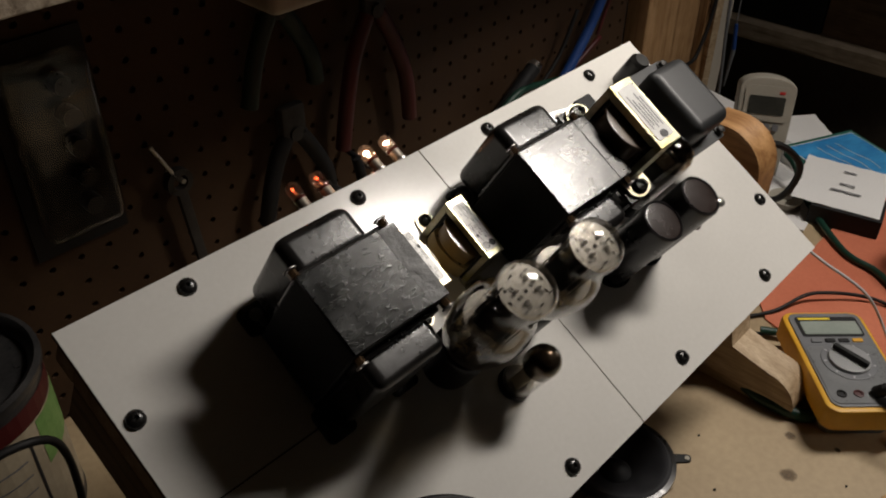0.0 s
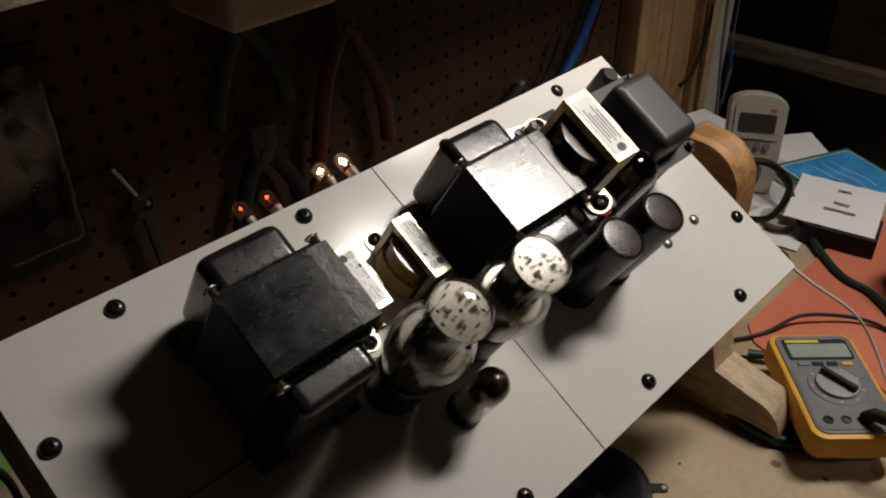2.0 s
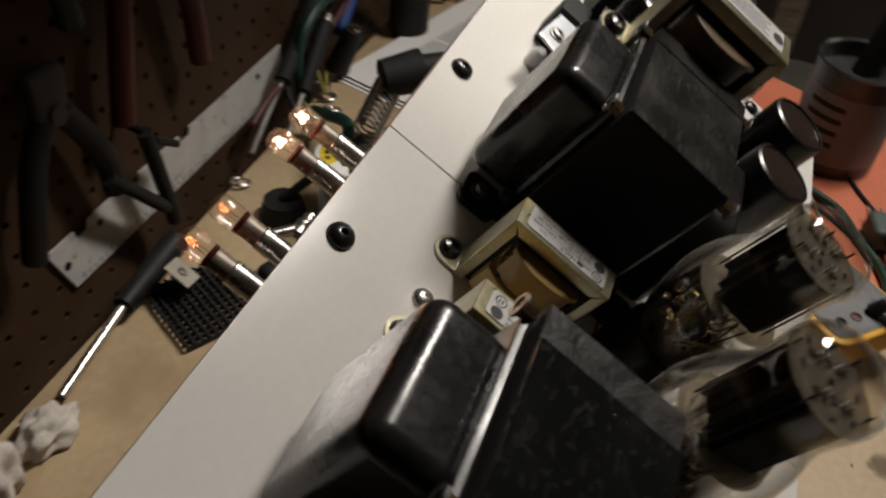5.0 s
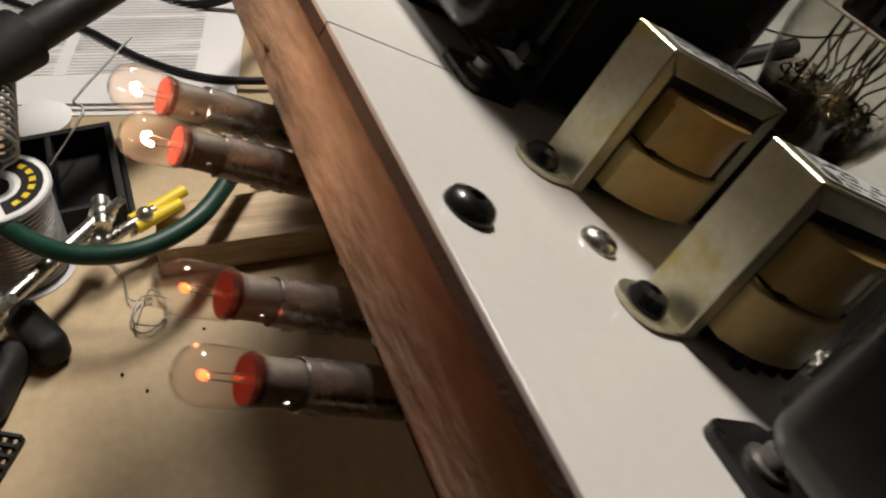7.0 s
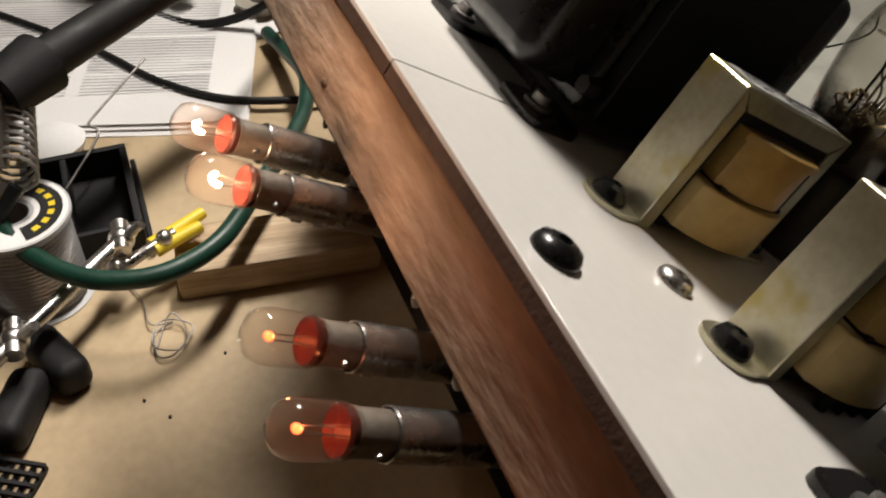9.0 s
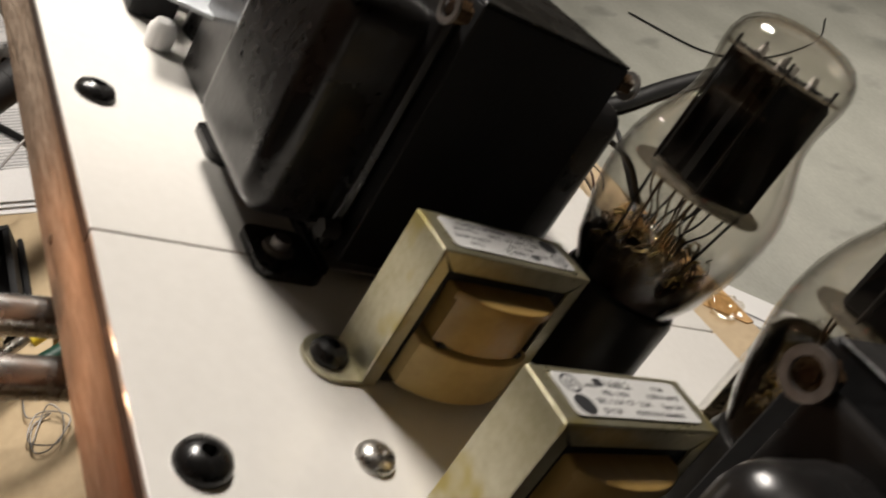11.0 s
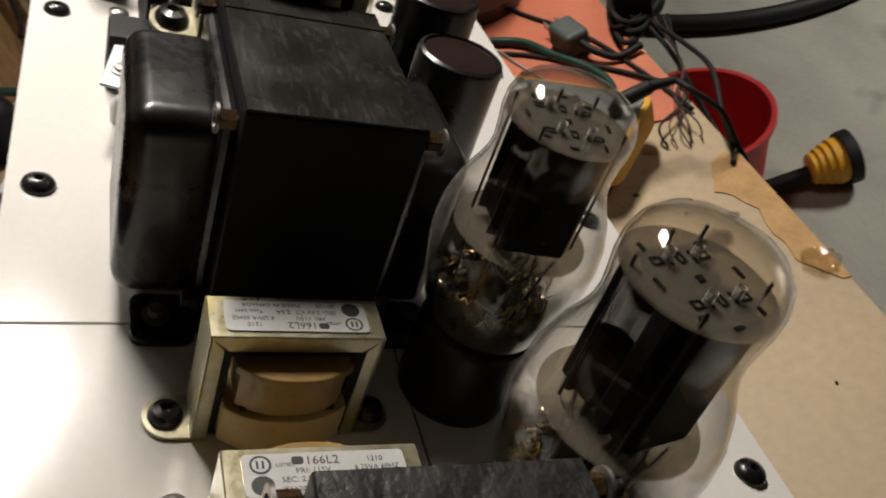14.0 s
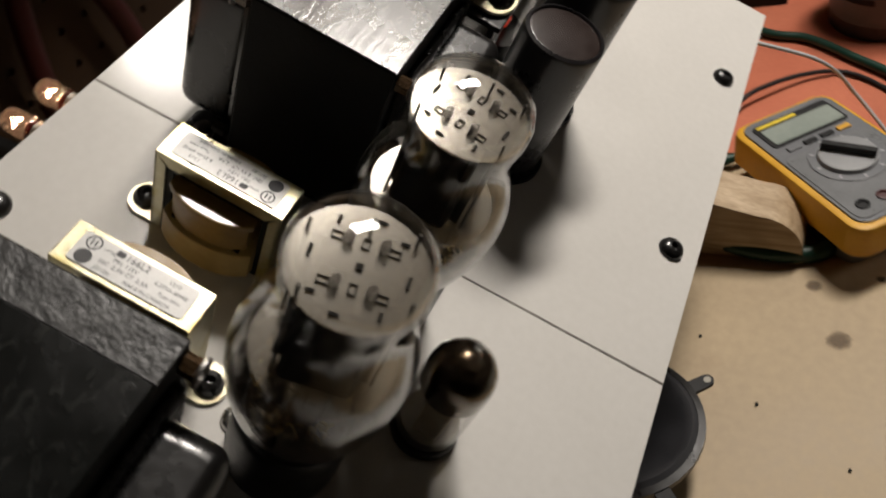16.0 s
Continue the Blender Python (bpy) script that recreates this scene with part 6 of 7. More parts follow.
bm_tube(bm, [(0.0205 * math.cos(k * 0.2618), 0.0205 * math.sin(k * 0.2618), 0.0042 + k * 0.0022 / 24) for k in range(18 * 24)], 0.0011, 6, 0)
part("solder_wire", bm, SOLDER, o, "wound bright solder wire")
bm = bmesh.new()
bm_lathe(bm, [(0.009, 0.0472), (0.0225, 0.0472)], 40)
lab = part("reel_label", bm, PAPER, o, "round paper label")
for s in (0, 1):
    bm = bmesh.new()
    for j in range(10):
        t0, t1 = s * math.pi + 0.35 + j * 0.244, s * math.pi + 0.35 + (j + 1) * 0.244
        bm.faces.new([bm.verts.new((r * math.cos(t), r * math.sin(t), 0.0474)) for r, t in ((0.0115, t0), (0.0205, t0), (0.0205, t1), (0.0115, t1))])
    part("label_band", bm, BLACK_MATT if s else PURE_YELLOW, lab, "black band" if s else "yellow band")
    bm = bmesh.new()
    for j in range(6):
        t0 = s * math.pi + 0.6 + j * 0.34
        bm.faces.new([bm.verts.new((r * math.cos(t), r * math.sin(t), 0.0476)) for r, t in ((0.0148, t0), (0.0175, t0), (0.0175, t0 + 0.2), (0.0148, t0 + 0.2))])
    part("label_print", bm, PURE_YELLOW if s else INK, lab)
o = thing("helping_hand_stand", "steel helping-hand stand with ball joints and black feet", "stand", spot(0.0550, 0.2680, 0.1339, 0.3173, -3.4, 1.299, 0.9120, 0.9151))
bm = bmesh.new()
bm_rod(bm, (0.103, 0.2255, B + 0.030), (0.028, 0.291, B + 0.030), 0.0034, seg=14)
part("bar", bm, STEEL, o, "bright steel bar")
for p in ((0.098, 0.230, B + 0.030), (0.050, 0.272, B + 0.030)):
    bm = bmesh.new()
    bmesh.ops.create_uvsphere(bm, u_segments=16, v_segments=10, radius=0.0058, matrix=T(*p))
    bm_rod(bm, p, (p[0] - 0.004, p[1] - 0.010, p[2] + 0.010), 0.0022, seg=10)
    bm_rod(bm, (p[0] - 0.008, p[1], p[2]), (p[0] + 0.008, p[1], p[2] + 0.002), 0.0040, seg=10)
    part("ball_joint", bm, STEEL, o, "shiny ball joint")
for x, y, a in ((0.056, 0.262, 30), (0.034, 0.276, -20)):
    bm = bmesh.new()
    bm_box(bm, -0.017, -0.0075, 0.0004, 0.017, 0.0075, 0.017, 0.0055, 3)
    part("foot", bm, BLACK_MATT, o, "black cast foot", T(x, y, B) @ pose(0, 0, 0, 0, 0, a))
o = thing("alligator_clip", "steel clip with a yellow sleeve", "clip", spot(0.098, 0.22, 0.183, 0.249, -4.7, 1.227, 0.931, 0.93) @ T(0.098, 0.220, B + 0.031) @ pose(0, 0, 0, 0, -4, -62))
bm = bmesh.new()
bm_rod(bm, (0, 0.002, 0), (0.030, 0.004, 0), 0.0040, 0.0030, 10)
bm_rod(bm, (0, -0.002, 0), (0.024, -0.003, 0), 0.0036, 0.0028, 10)
part("sleeve", bm, PURE_YELLOW, o, "yellow plastic sleeve")
bm = bmesh.new()
bm_rod(bm, (-0.018, 0, 0), (0.012, 0, 0.002), 0.0032, 0.0026, 10)
bmesh.ops.create_uvsphere(bm, u_segments=14, v_segments=8, radius=0.0052, matrix=T(-0.018, 0.001, 0))
bmesh.ops.create_uvsphere(bm, u_segments=14, v_segments=8, radius=0.0042, matrix=T(0.006, -0.001, 0.003))
part("jaw", bm, STEEL, o, "bright steel jaw")
cable("mains_cord", "thick dark green cord looping behind the chassis", [(0.4396, 0.1251, 0.9100), (0.3863, 0.1210, 0.9200), (0.3266, 0.1214, 0.9350), (0.2775, 0.1344, 0.9400), (0.2316, 0.1593, 0.9450), (0.1900, 0.1863, 0.9500), (0.1537, 0.2114, 0.9530), (0.1387, 0.2352, 0.9530), (0.1358, 0.2585, 0.9530), (0.1461, 0.2851, 0.9530), (0.1712, 0.3081, 0.9530), (0.1975, 0.3226, 0.9570), (0.2414, 0.3390, 0.9570), (0.2850, 0.3800, 0.9300), (0.3200, 0.4100, 0.9060)], 0.0054, GREEN_CORD, 12)
rnd = random.Random(3)
bm = bmesh.new()
p = [(0.110, 0.222, B + 0.001), (0.092, 0.213, B + 0.002), (0.075, 0.210, B + 0.003)]
for k in range(14):
    p.append((0.066 + 0.010 * math.cos(k * 1.15) + rnd.uniform(-0.003, 0.003), 0.200 + 0.008 * math.sin(k * 1.15) + rnd.uniform(-0.003, 0.003), B + 0.001 + 0.004 * rnd.random()))
bm_tube(bm, [BACK @ Vector(q) for q in p], 0.00045, 6, 5)
tagged(new("wire_scrap", to_mesh("wire_scrap", bm, DULL_STEEL, 180)), "tangled scrap of thin stranded wire", "wire")
cable("wire_end", "thin bent wire standing up from the tray", [(0.2594, 0.2949, 0.9225), (0.2936, 0.2672, 0.9375), (0.3034, 0.2708, 0.9400), (0.3097, 0.2669, 0.9425), (0.3477, 0.2269, 0.9563)], 0.0009, DULL_STEEL, 6, 4)
cable("signal_cable", "thin black cable across the data sheet", [(0.5410, 0.3284, 0.9075), (0.4625, 0.2626, 0.9075), (0.3974, 0.2200, 0.9075), (0.3568, 0.1763, 0.9075), (0.3379, 0.1246, 0.9075), (0.3342, 0.0960, 0.9075)], 0.0030, RUBBER, 8)

# soldering iron in its spiral stand
o = thing("soldering_iron_stand", "black iron stand with a coiled steel spring holder", "stand", spot(0.1250, 0.2680, 0.2232, 0.3019, -7.3, 1.312, 0.9800, 1.0008))
bm = bmesh.new()
bm_tube(bm, [(0.136 - 0.00035 * k + 0.0076 * math.cos(k * 0.9) * 0.10, 0.268 + 0.00003 * k + 0.0085 * math.cos(k * 0.9), B + 0.090 - 0.00032 * k + 0.0080 * math.sin(k * 0.9)) for k in range(76)], 0.0009, 6, 2)
part("spring", bm, DULL_STEEL, o, "coiled steel spring holder")
bm = bmesh.new()
bm_rod(bm, (0.108, 0.271, B + 0.062), (0.082, 0.312, B + 0.016), 0.0030, seg=10)
bm_rod(bm, (0.082, 0.312, B + 0.016), (0.082, 0.312, B + 0.0032), 0.012, 0.015, seg=24)
part("base", bm, BLACK_MATT, o, "black cast base")
o = thing("soldering_iron", "black-handled soldering iron resting in the spiral stand", "soldering iron", spot(0.1650, 0.2430, 0.2630, 0.2683, -9.1, 1.268, 0.9950, 1.0197))
bm = bmesh.new()
bm_rod(bm, (0.154, 0.252, B + 0.0945), (0.196, 0.213, B + 0.098), 0.0095, 0.0088, 20)
bm_rod(bm, (0.196, 0.213, B + 0.098), (0.246, 0.168, B + 0.101), 0.0088, 0.0108, 20)
bm_rod(bm, (0.246, 0.168, B + 0.101), (0.264, 0.151, B + 0.102), 0.0108, 0.0050, 20)
part("handle", bm, RUBBER, o, "black tapered handle")
bm = bmesh.new()
bm_rod(bm, (0.135, 0.268, B + 0.092), (0.154, 0.252, B + 0.0945), 0.0115, 0.0138, 20)
part("collar", bm, BLACK_MATT, o, "black collar")
bm = bmesh.new()
bm_rod(bm, (0.135, 0.268, B + 0.092), (0.114, 0.270, B + 0.070), 0.0036, 0.0028, 14)
part("barrel", bm, STEEL, o, "steel heating barrel")
bm = bmesh.new()
bm_tube(bm, [(0.262, 0.153, B + 0.102), (0.292, 0.138, B + 0.098), (0.318, 0.130, B + 0.070), (0.330, 0.150, B + 0.025), (0.345, 0.200, B + 0.005), (0.40, 0.26, B + 0.004)], 0.0030, 8, 8)
part("cord", bm, RUBBER, o, "black mains lead")
o = thing("metal_mesh", "corner of black expanded metal mesh", "mesh", spot(-0.0060, 0.3060, 0.0612, 0.3677, -1.8, 1.351, 0.9000, 0.9000) @ T(-0.006, 0.306, B + 0.001) @ pose(0, 0, 0, 0, 0, -29))
for k in range(13):
    part("strand", bm_box(bmesh.new(), -0.026, -0.026 + k * 0.0042, 0, 0.026, -0.0246 + k * 0.0042, 0.002), BLACK_MATT, o)
    part("strand", bm_box(bmesh.new(), -0.026 + k * 0.0042, -0.026, 0.0021, -0.0246 + k * 0.0042, 0.026, 0.0040), BLACK_MATT, o)
cable("cord_loop", "small loop of glossy green cord by the data sheet", [(0.292 + 0.016 * math.cos(k * 0.7), 0.092 + 0.012 * math.sin(k * 0.7), B + 0.004 + 0.0006 * k) for k in range(11)], 0.0022, GREEN_CORD, 8, 4, at=BACK)
o = thing("white_cap", "pale white plastic cap lying behind the tray", "cap", spot(0.2190, 0.2430, 0.3379, 0.2988, -6.7, 1.285, 0.9000, 0.9000) @ T(0.219, 0.243, B + 0.0045))
bm = bmesh.new()
bm_lathe(bm, [(0.0, 0), (0.016, 0), (0.017, 0.004), (0.012, 0.008), (0, 0.009)], 24)
part("cap", bm, PAPER, o)

# ---- tools on the pegboard ----


def rag(name, label, cx, cy, sx, sy, sz, seed):
    bm = bmesh.new()
    bmesh.ops.create_icosphere(bm, subdivisions=4, radius=1)
    for v in bm.verts:
        n = noise.noise(v.co * 1.8 + Vector((seed, 0, 0))) * 0.45 + noise.noise(v.co * 4 + Vector((seed, 3, 0))) * 0.16
        v.co *= 1 + n
        v.co = Vector((cx + v.co.x * sx, cy + v.co.y * sy, B + max(0.001, 0.55 * sz + v.co.z * sz)))
    return tagged(new(name, to_mesh(name, bm, COTTON, 180)), label, "cloth")


rag("cotton_rag", "crumpled off-white cotton rag on the bench", -0.130, 0.398, 0.022, 0.021, 0.034, 1.3)
rag("cotton_rag", "crumpled off-white cotton rag with brown smears", -0.080, 0.394, 0.019, 0.014, 0.014, 7.7)

o = thing("steel_ruler", "white steel rule with notches resting along the pegboard", "ruler", T(0, 0.4490))
RULE = Matrix(((1, 0, 0, 0), (0, 0, -1, 0), (0, 1, 0, 0), (0, 0, 0, 1)))
Z0, Z1 = 0.9172, 0.9612
out = [(0.0234, Z0), (0.330, Z0), (0.330, Z1)] + [q for u in (0.168, 0.100, 0.040) for q in ((u + 0.008, Z1), (u + 0.006, Z1 - 0.007), (u - 0.005, Z1 - 0.008), (u - 0.007, Z1))] + [(0.0054, Z1)]
part("blade", bm_prism(bmesh.new(), out, -0.0008, 0.0008, RULE), RULEWHITE, o, "off-white enamelled blade")
for k in range(46):
    x, v = 0.032 + k * 0.00635, (0.0060, 0.0034, 0.0034, 0.0048, 0.0034)[k % 5]
    part("graduation", bm_box(bmesh.new(), x, -0.0013, Z0 + 0.0020, x + 0.0008, -0.0010, Z0 + 0.0020 + v), GREY_INK, o)
part("hole", bm_prism(bmesh.new(), disc(0.0201, 0.9404, 0.0034), 0.0010, 0.0013, RULE), PLATE, o)
for x in (0.058, 0.285):
    bm = bmesh.new()
    bm_rod(bm, (x, -0.002, Z1 - 0.010), (x, 0.0045, Z1 - 0.010), 0.0026, seg=10)
    part("peg", bm, DARK_IRON, o, "steel peg")
o = thing("square_clamp", "black steel bar clamp hanging in front of the ruler", "clamp")
bm = bmesh.new()
for a, b, r in (((0.0969, 0.4280, 1.0104), (0.1132, 0.4280, 0.9333), 0.0058), ((0.0530, 0.4280, 1.0006), (0.1075, 0.4280, 0.9360), 0.0052), ((0.1064, 0.4280, 0.9979), (0.1309, 0.4280, 0.9794), 0.0030), ((0.1132, 0.4280, 0.9333), (0.1154, 0.4280, 0.9182), 0.0065)):
    bm_rod(bm, a, b, r, seg=10)
bm_rod(bm, (0.0969, 0.4280, 1.0104), (0.0969, 0.4540, 1.0144), 0.003, seg=8)
part("bar", bm, BLACK_MATT, o)


def pliers(name, label, px, pz, spread, length, grip, head_up, y=0.433):
    """Pliers hanging by the jaws: a head, a pivot and two bowed handles with grips."""
    o = thing(name, label, "pliers", T(px, y, pz) @ Matrix.Diagonal((1.2, 1.2, 1.2, 1)))
    bm = bmesh.new()
    bm_box(bm, -0.012, -0.005, 0.0, 0.012, 0.005, head_up, 0.004, 2)
    part("jaw_head", bm, DARK_IRON, o, "dark steel jaws")
    bm = bmesh.new()
    bm_rod(bm, (0, -0.007, 0.006), (0, 0.007, 0.006), 0.006, seg=14)
    part("pivot", bm, DARK_IRON, o)
    for s in (1, -1):
        bm = bmesh.new()
        bm_tube(bm, [(s * 0.006, 0, 0.004), (s * spread * 0.55, 0, -length * 0.25), (s * spread * 0.85, -0.002, -length * 0.6), (s * spread, 0, -length)], 0.0068, 10, 6)
        part("handle", bm, grip, o, "rubber-dipped grip")
    bm = bmesh.new()
    bm_rod(bm, (0, 0.004, head_up * 0.6), (0, 0.016, head_up * 0.6), 0.0025, seg=8)
    part("hook", bm, DARK_IRON, o, "pegboard hook")
    return o


pliers("pliers", "large pliers with dark red grips hanging on the pegboard", 0.132, 1.150, 0.040, 0.105, DARKRED, 0.05)
pliers("pliers", "pliers with dark green grips hanging on the pegboard", 0.018, 1.181, 0.032, 0.060, GREEN_GRIP, 0.04)
pliers("pliers", "small pliers with black grips hanging on the pegboard", 0.023, 1.0605, 0.034, 0.065, RUBBER, 0.03)

o = thing("combination_wrench", "dull steel combination wrench hanging on the pegboard", "wrench", T(-0.100, 0.437, 1.066) @ Matrix.Diagonal((1.1, 1.1, 1.1, 1)) @ pose(0, 0, 0, 90, 0, 0) @ pose(0, 0, 0, 0, 0, 6))
bm = bmesh.new()
for r0, r1, z0, z1 in ((0.0065, 0.0115, -0.0035, 0.0035),):
    bm_lathe(bm, [(r0, z0), (r1, z0), (r1, z1), (r0, z1), (r0, z0)], 24)
bm_box(bm, -0.0045, -0.098, -0.0026, 0.0045, -0.0105, 0.0026, 0.0012)
jaw = [(-0.006, 0.0), (0.006, 0.0), (0.0125, -0.010), (0.0105, -0.028), (0.0058, -0.030), (0.0052, -0.016), (-0.0052, -0.016), (-0.0058, -0.030), (-0.0105, -0.028), (-0.0125, -0.010)]
bm_prism(bm, jaw, -0.0032, 0.0032, T(0, -0.094) @ pose(0, 0, 0, 0, 0, 12))
part("wrench", bm, DARK_IRON, o)
bm = bmesh.new()
bm_rod(bm, (-0.014, 0.040, 0.002), (-0.002, 0.006, 0.002), 0.0016, seg=8)
bm_rod(bm, (0, 0.004, -0.013), (0, 0.004, 0.010), 0.0022, seg=8)
part("hook", bm, STEEL, o, "steel pegboard hook")

o = thing("screwdriver", "screwdriver with a bright chrome shaft and dark handle", "screwdriver")
bm = bmesh.new()
bm_rod(bm, (-0.054, 0.4046, B + 0.006), (0.0233, 0.4117, B + 0.0135), 0.0032, seg=12)
part("shaft", bm, STEEL, o, "bright chrome shaft")
bm = bmesh.new()
bm_rod(bm, (0.0235, 0.4117, B + 0.0135), (0.096, 0.4155, B + 0.0155), 0.0075, 0.0105, 14)
part("handle", bm, RUBBER, o, "dark moulded handle")
o = thing("yellow_tag", "pale yellow cardboard tag", "tag", T(0.062, 0.388, B + 0.022) @ pose(0, 0, 0, 35, 20, 10))
part("card", bm_box(bmesh.new(), -0.011, -0.011, 0, 0.011, 0.011, 0.0008), BEIGE, o)
bm = bmesh.new()
bm_lathe(bm, [(0.002, 0.0009), (0.004, 0.0009), (0.004, 0.0016), (0.002, 0.0016), (0.002, 0.0009)], 16)
part("eyelet", bm, DULL_STEEL, o)
for k, (x, y) in enumerate(((0.3124, 0.4147), (0.3537, 0.4120), (0.3700, 0.4260), (0.1958, 0.4186), (0.3350, 0.3980))):
    bm = bmesh.new()
    bm_lathe(bm, [(0.0062 + 0.0014 * math.cos(t), 0.0016 + 0.0014 * math.sin(t)) for t in [i * math.pi / 3 for i in range(7)]], 22)
    o = new("split_ring", to_mesh("split_ring", bm, STEEL, 180))
    o.matrix_basis = T(x, y, B + 0.0004) @ pose(0, 0, 0, 0, 6 * k, 0) @ Matrix.Diagonal((1.3, 1.3, 1.3, 1))
    tagged(o, "bright steel ring lying on the bench", "ring", "steel rings behind the chassis")
cable("hookup_wire", "yellow-green hook-up wire behind the chassis", [(0.3024, 0.3875, 0.9044), (0.3295, 0.4320, 0.9172), (0.3544, 0.4320, 0.9492), (0.3466, 0.4114, 0.9110), (0.3930, 0.4320, 0.9103)], 0.0016, DULL_YELLOW, 6)
cable("hookup_wire", "black hook-up wires behind the chassis", [(0.2817, 0.4014, 0.9044), (0.3098, 0.4320, 0.9449), (0.3858, 0.4320, 0.9626), (0.4465, 0.4320, 1.0042), (0.4818, 0.4320, 1.0604)], 0.0028, RUBBER, 6)
cable("mains_cord", "dark green cord arching along the pegboard", [(0.318, 0.424, 0.906), (0.325, 0.426, 0.965), (0.3602, 0.425, 0.9900), (0.4133, 0.425, 0.9847), (0.5008, 0.422, 0.9665), (0.580, 0.405, 0.935), (0.610, 0.380, 0.9055)], 0.0046, GREEN_CORD, 10)
o = thing("bottle", "squat black bottle standing at the wall", "bottle", T(0.520, 0.392, B + 0.0005))
bm = bmesh.new()
bm_lathe(bm, [(0, 0), (0.020, 0), (0.022, 0.003), (0.022, 0.044), (0.018, 0.052), (0.010, 0.056), (0.010, 0.058), (0, 0.058)], 28)
part("body", bm, RUBBER, o)
bm = bmesh.new()
bm_lathe(bm, [(0.0115, 0.0582), (0.0115, 0.069), (0.010, 0.0705), (0, 0.0705)], 24)
part("cap", bm, DARKRED, o, "dark red cap")
for label, foot, neck, top, r in (("screwdriver with a chrome cap leaning on the pegboard", (0.236, 0.430, B + 0.0035), (0.300, 0.431, 0.9440), (0.400, 0.434, 1.0075), 0.0095), ("short screwdriver with a chrome end leaning at the wall", (0.276, 0.414, B + 0.0035), (0.313, 0.417, 0.9290), (0.3720, 0.422, 0.9705), 0.0080)):
    o = thing("screwdriver", label, "screwdriver")
    bm = bmesh.new()
    bm_rod(bm, foot, neck, 0.0028, seg=10)
    part("shaft", bm, DULL_STEEL, o, "steel shaft")
    bm = bmesh.new()
    bm_rod(bm, neck, top, r * 0.85, r, 14)
    part("handle", bm, BLACK_MATT, o, "black handle")
    bm = bmesh.new()
    a, b = Vector(neck), Vector(top)
    bm_rod(bm, b + 0.0002 * (b - a).normalized(), b + 0.008 * (b - a).normalized(), r * 1.05, r * 0.75, 16)
    part("cap", bm, STEEL, o, "bright chrome cap")
o = thing("coax_plug", "black plug with a steel tip behind the chassis", "plug", T(0.400, 0.412, B + 0.036) @ pose(0, 0, 0, 20, 10, 0))
bm = bmesh.new()
bm_rod(bm, (0, 0, -0.028), (0, 0, 0.018), 0.013, 0.010, 16)
part("body", bm, RUBBER, o)
bm = bmesh.new()
bm_lathe(bm, [(0.003, 0.0181), (0.006, 0.0181), (0.006, 0.022), (0.003, 0.022), (0.003, 0.0181)], 16)
part("tip", bm, STEEL, o)
cable("blue_cable", "blue cable hanging down the pegboard", [(0.8500, 0.4320, 1.6545), (0.6198, 0.4320, 1.2334), (0.5370, 0.4320, 1.0649), (0.4836, 0.4320, 0.9911), (0.4213, 0.4320, 0.9331)], 0.0069, BLUE, 12)
cable("red_cable", "thin red cable hanging down the pegboard", [(0.7441, 0.4320, 1.3869), (0.5822, 0.4320, 1.1047), (0.5340, 0.4320, 1.0115)], 0.0028, DARKRED, 8)
cable("red_cable", "red cable lying at the wall", [(0.2414, 0.4320, 0.9267), (0.2890, 0.4320, 0.9394), (0.4126, 0.4320, 0.9513), (0.5418, 0.4320, 1.0065)], 0.0037, DARKRED, 8)

o = thing("storage_bin", "off-white plastic bin hanging on the pegboard", "bin", T(0.020, 0.362, 1.213) @ Matrix.Diagonal((1.3, 1.3, 1.25, 1)))
bm = bmesh.new()
bm_box(bm, -0.042, 0.0, 0.0, 0.042, 0.069, 0.09, 0.006, 3)
part("bin", bm, BEIGE, o)
part("rim", bm_box(bmesh.new(), -0.0445, -0.0025, 0.0780, 0.0445, 0.0640, 0.0895, 0.002, 2), BEIGE, o, "rolled rim of the bin")
o = thing("blister_pack", "clear plastic blister pack on a dark card on the pegboard", "package", T(-0.187, 0.4365, 1.060))
part("card", bm_box(bmesh.new(), -0.040, 0.012, -0.02, 0.040, 0.014, 0.16), BLACK_MATT, o, "dark printed card")
bm = bmesh.new()
bm_box(bm, -0.034, -0.012, 0.0, 0.034, 0.0118, 0.150, 0.010, 3)
part("blister", bm, CLEAR_PLASTIC, o, "clear plastic blister")
for k in range(5):
    bm = bmesh.new()
    bm_rod(bm, (0.012, -0.002, 0.018 + k * 0.026), (0.012, 0.0115, 0.018 + k * 0.026), 0.008, seg=14)
    part("bit", bm, BLACK_STEEL, o, "dark round bit")

# paint can by the chassis end
o = thing("paint_can", "small paint can with a white, green and red label", "can", T(-0.3390, 0.3700, B + 0.0005) @ Matrix.Diagonal((1.29, 1.29, 1.25, 1)))
bm = bmesh.new()
bm_lathe(bm, [(0, 0), (0.0505, 0), (0.0515, 0.003), (0.0505, 0.006), (0.0505, 0.112), (0.0525, 0.115), (0.0525, 0.119), (0.0495, 0.120), (0.046, 0.117), (0.044, 0.112), (0, 0.111)], 48)
part("body", bm, TIN, o, "dark tin body and lid")


def can_band(mat, a0, a1, z0, z1, name, r=0.0509):
    bm = bmesh.new()
    n = max(2, int((a1 - a0) / 8))
    for j in range(n):
        t = [radians(a0 + (a1 - a0) * (j + q) / n) for q in (0, 1)]
        bm.faces.new([bm.verts.new((r * math.cos(u), r * math.sin(u), z)) for u, z in ((t[0], z0), (t[1], z0), (t[1], z1), (t[0], z1))])
    return part(name, bm, mat, o)


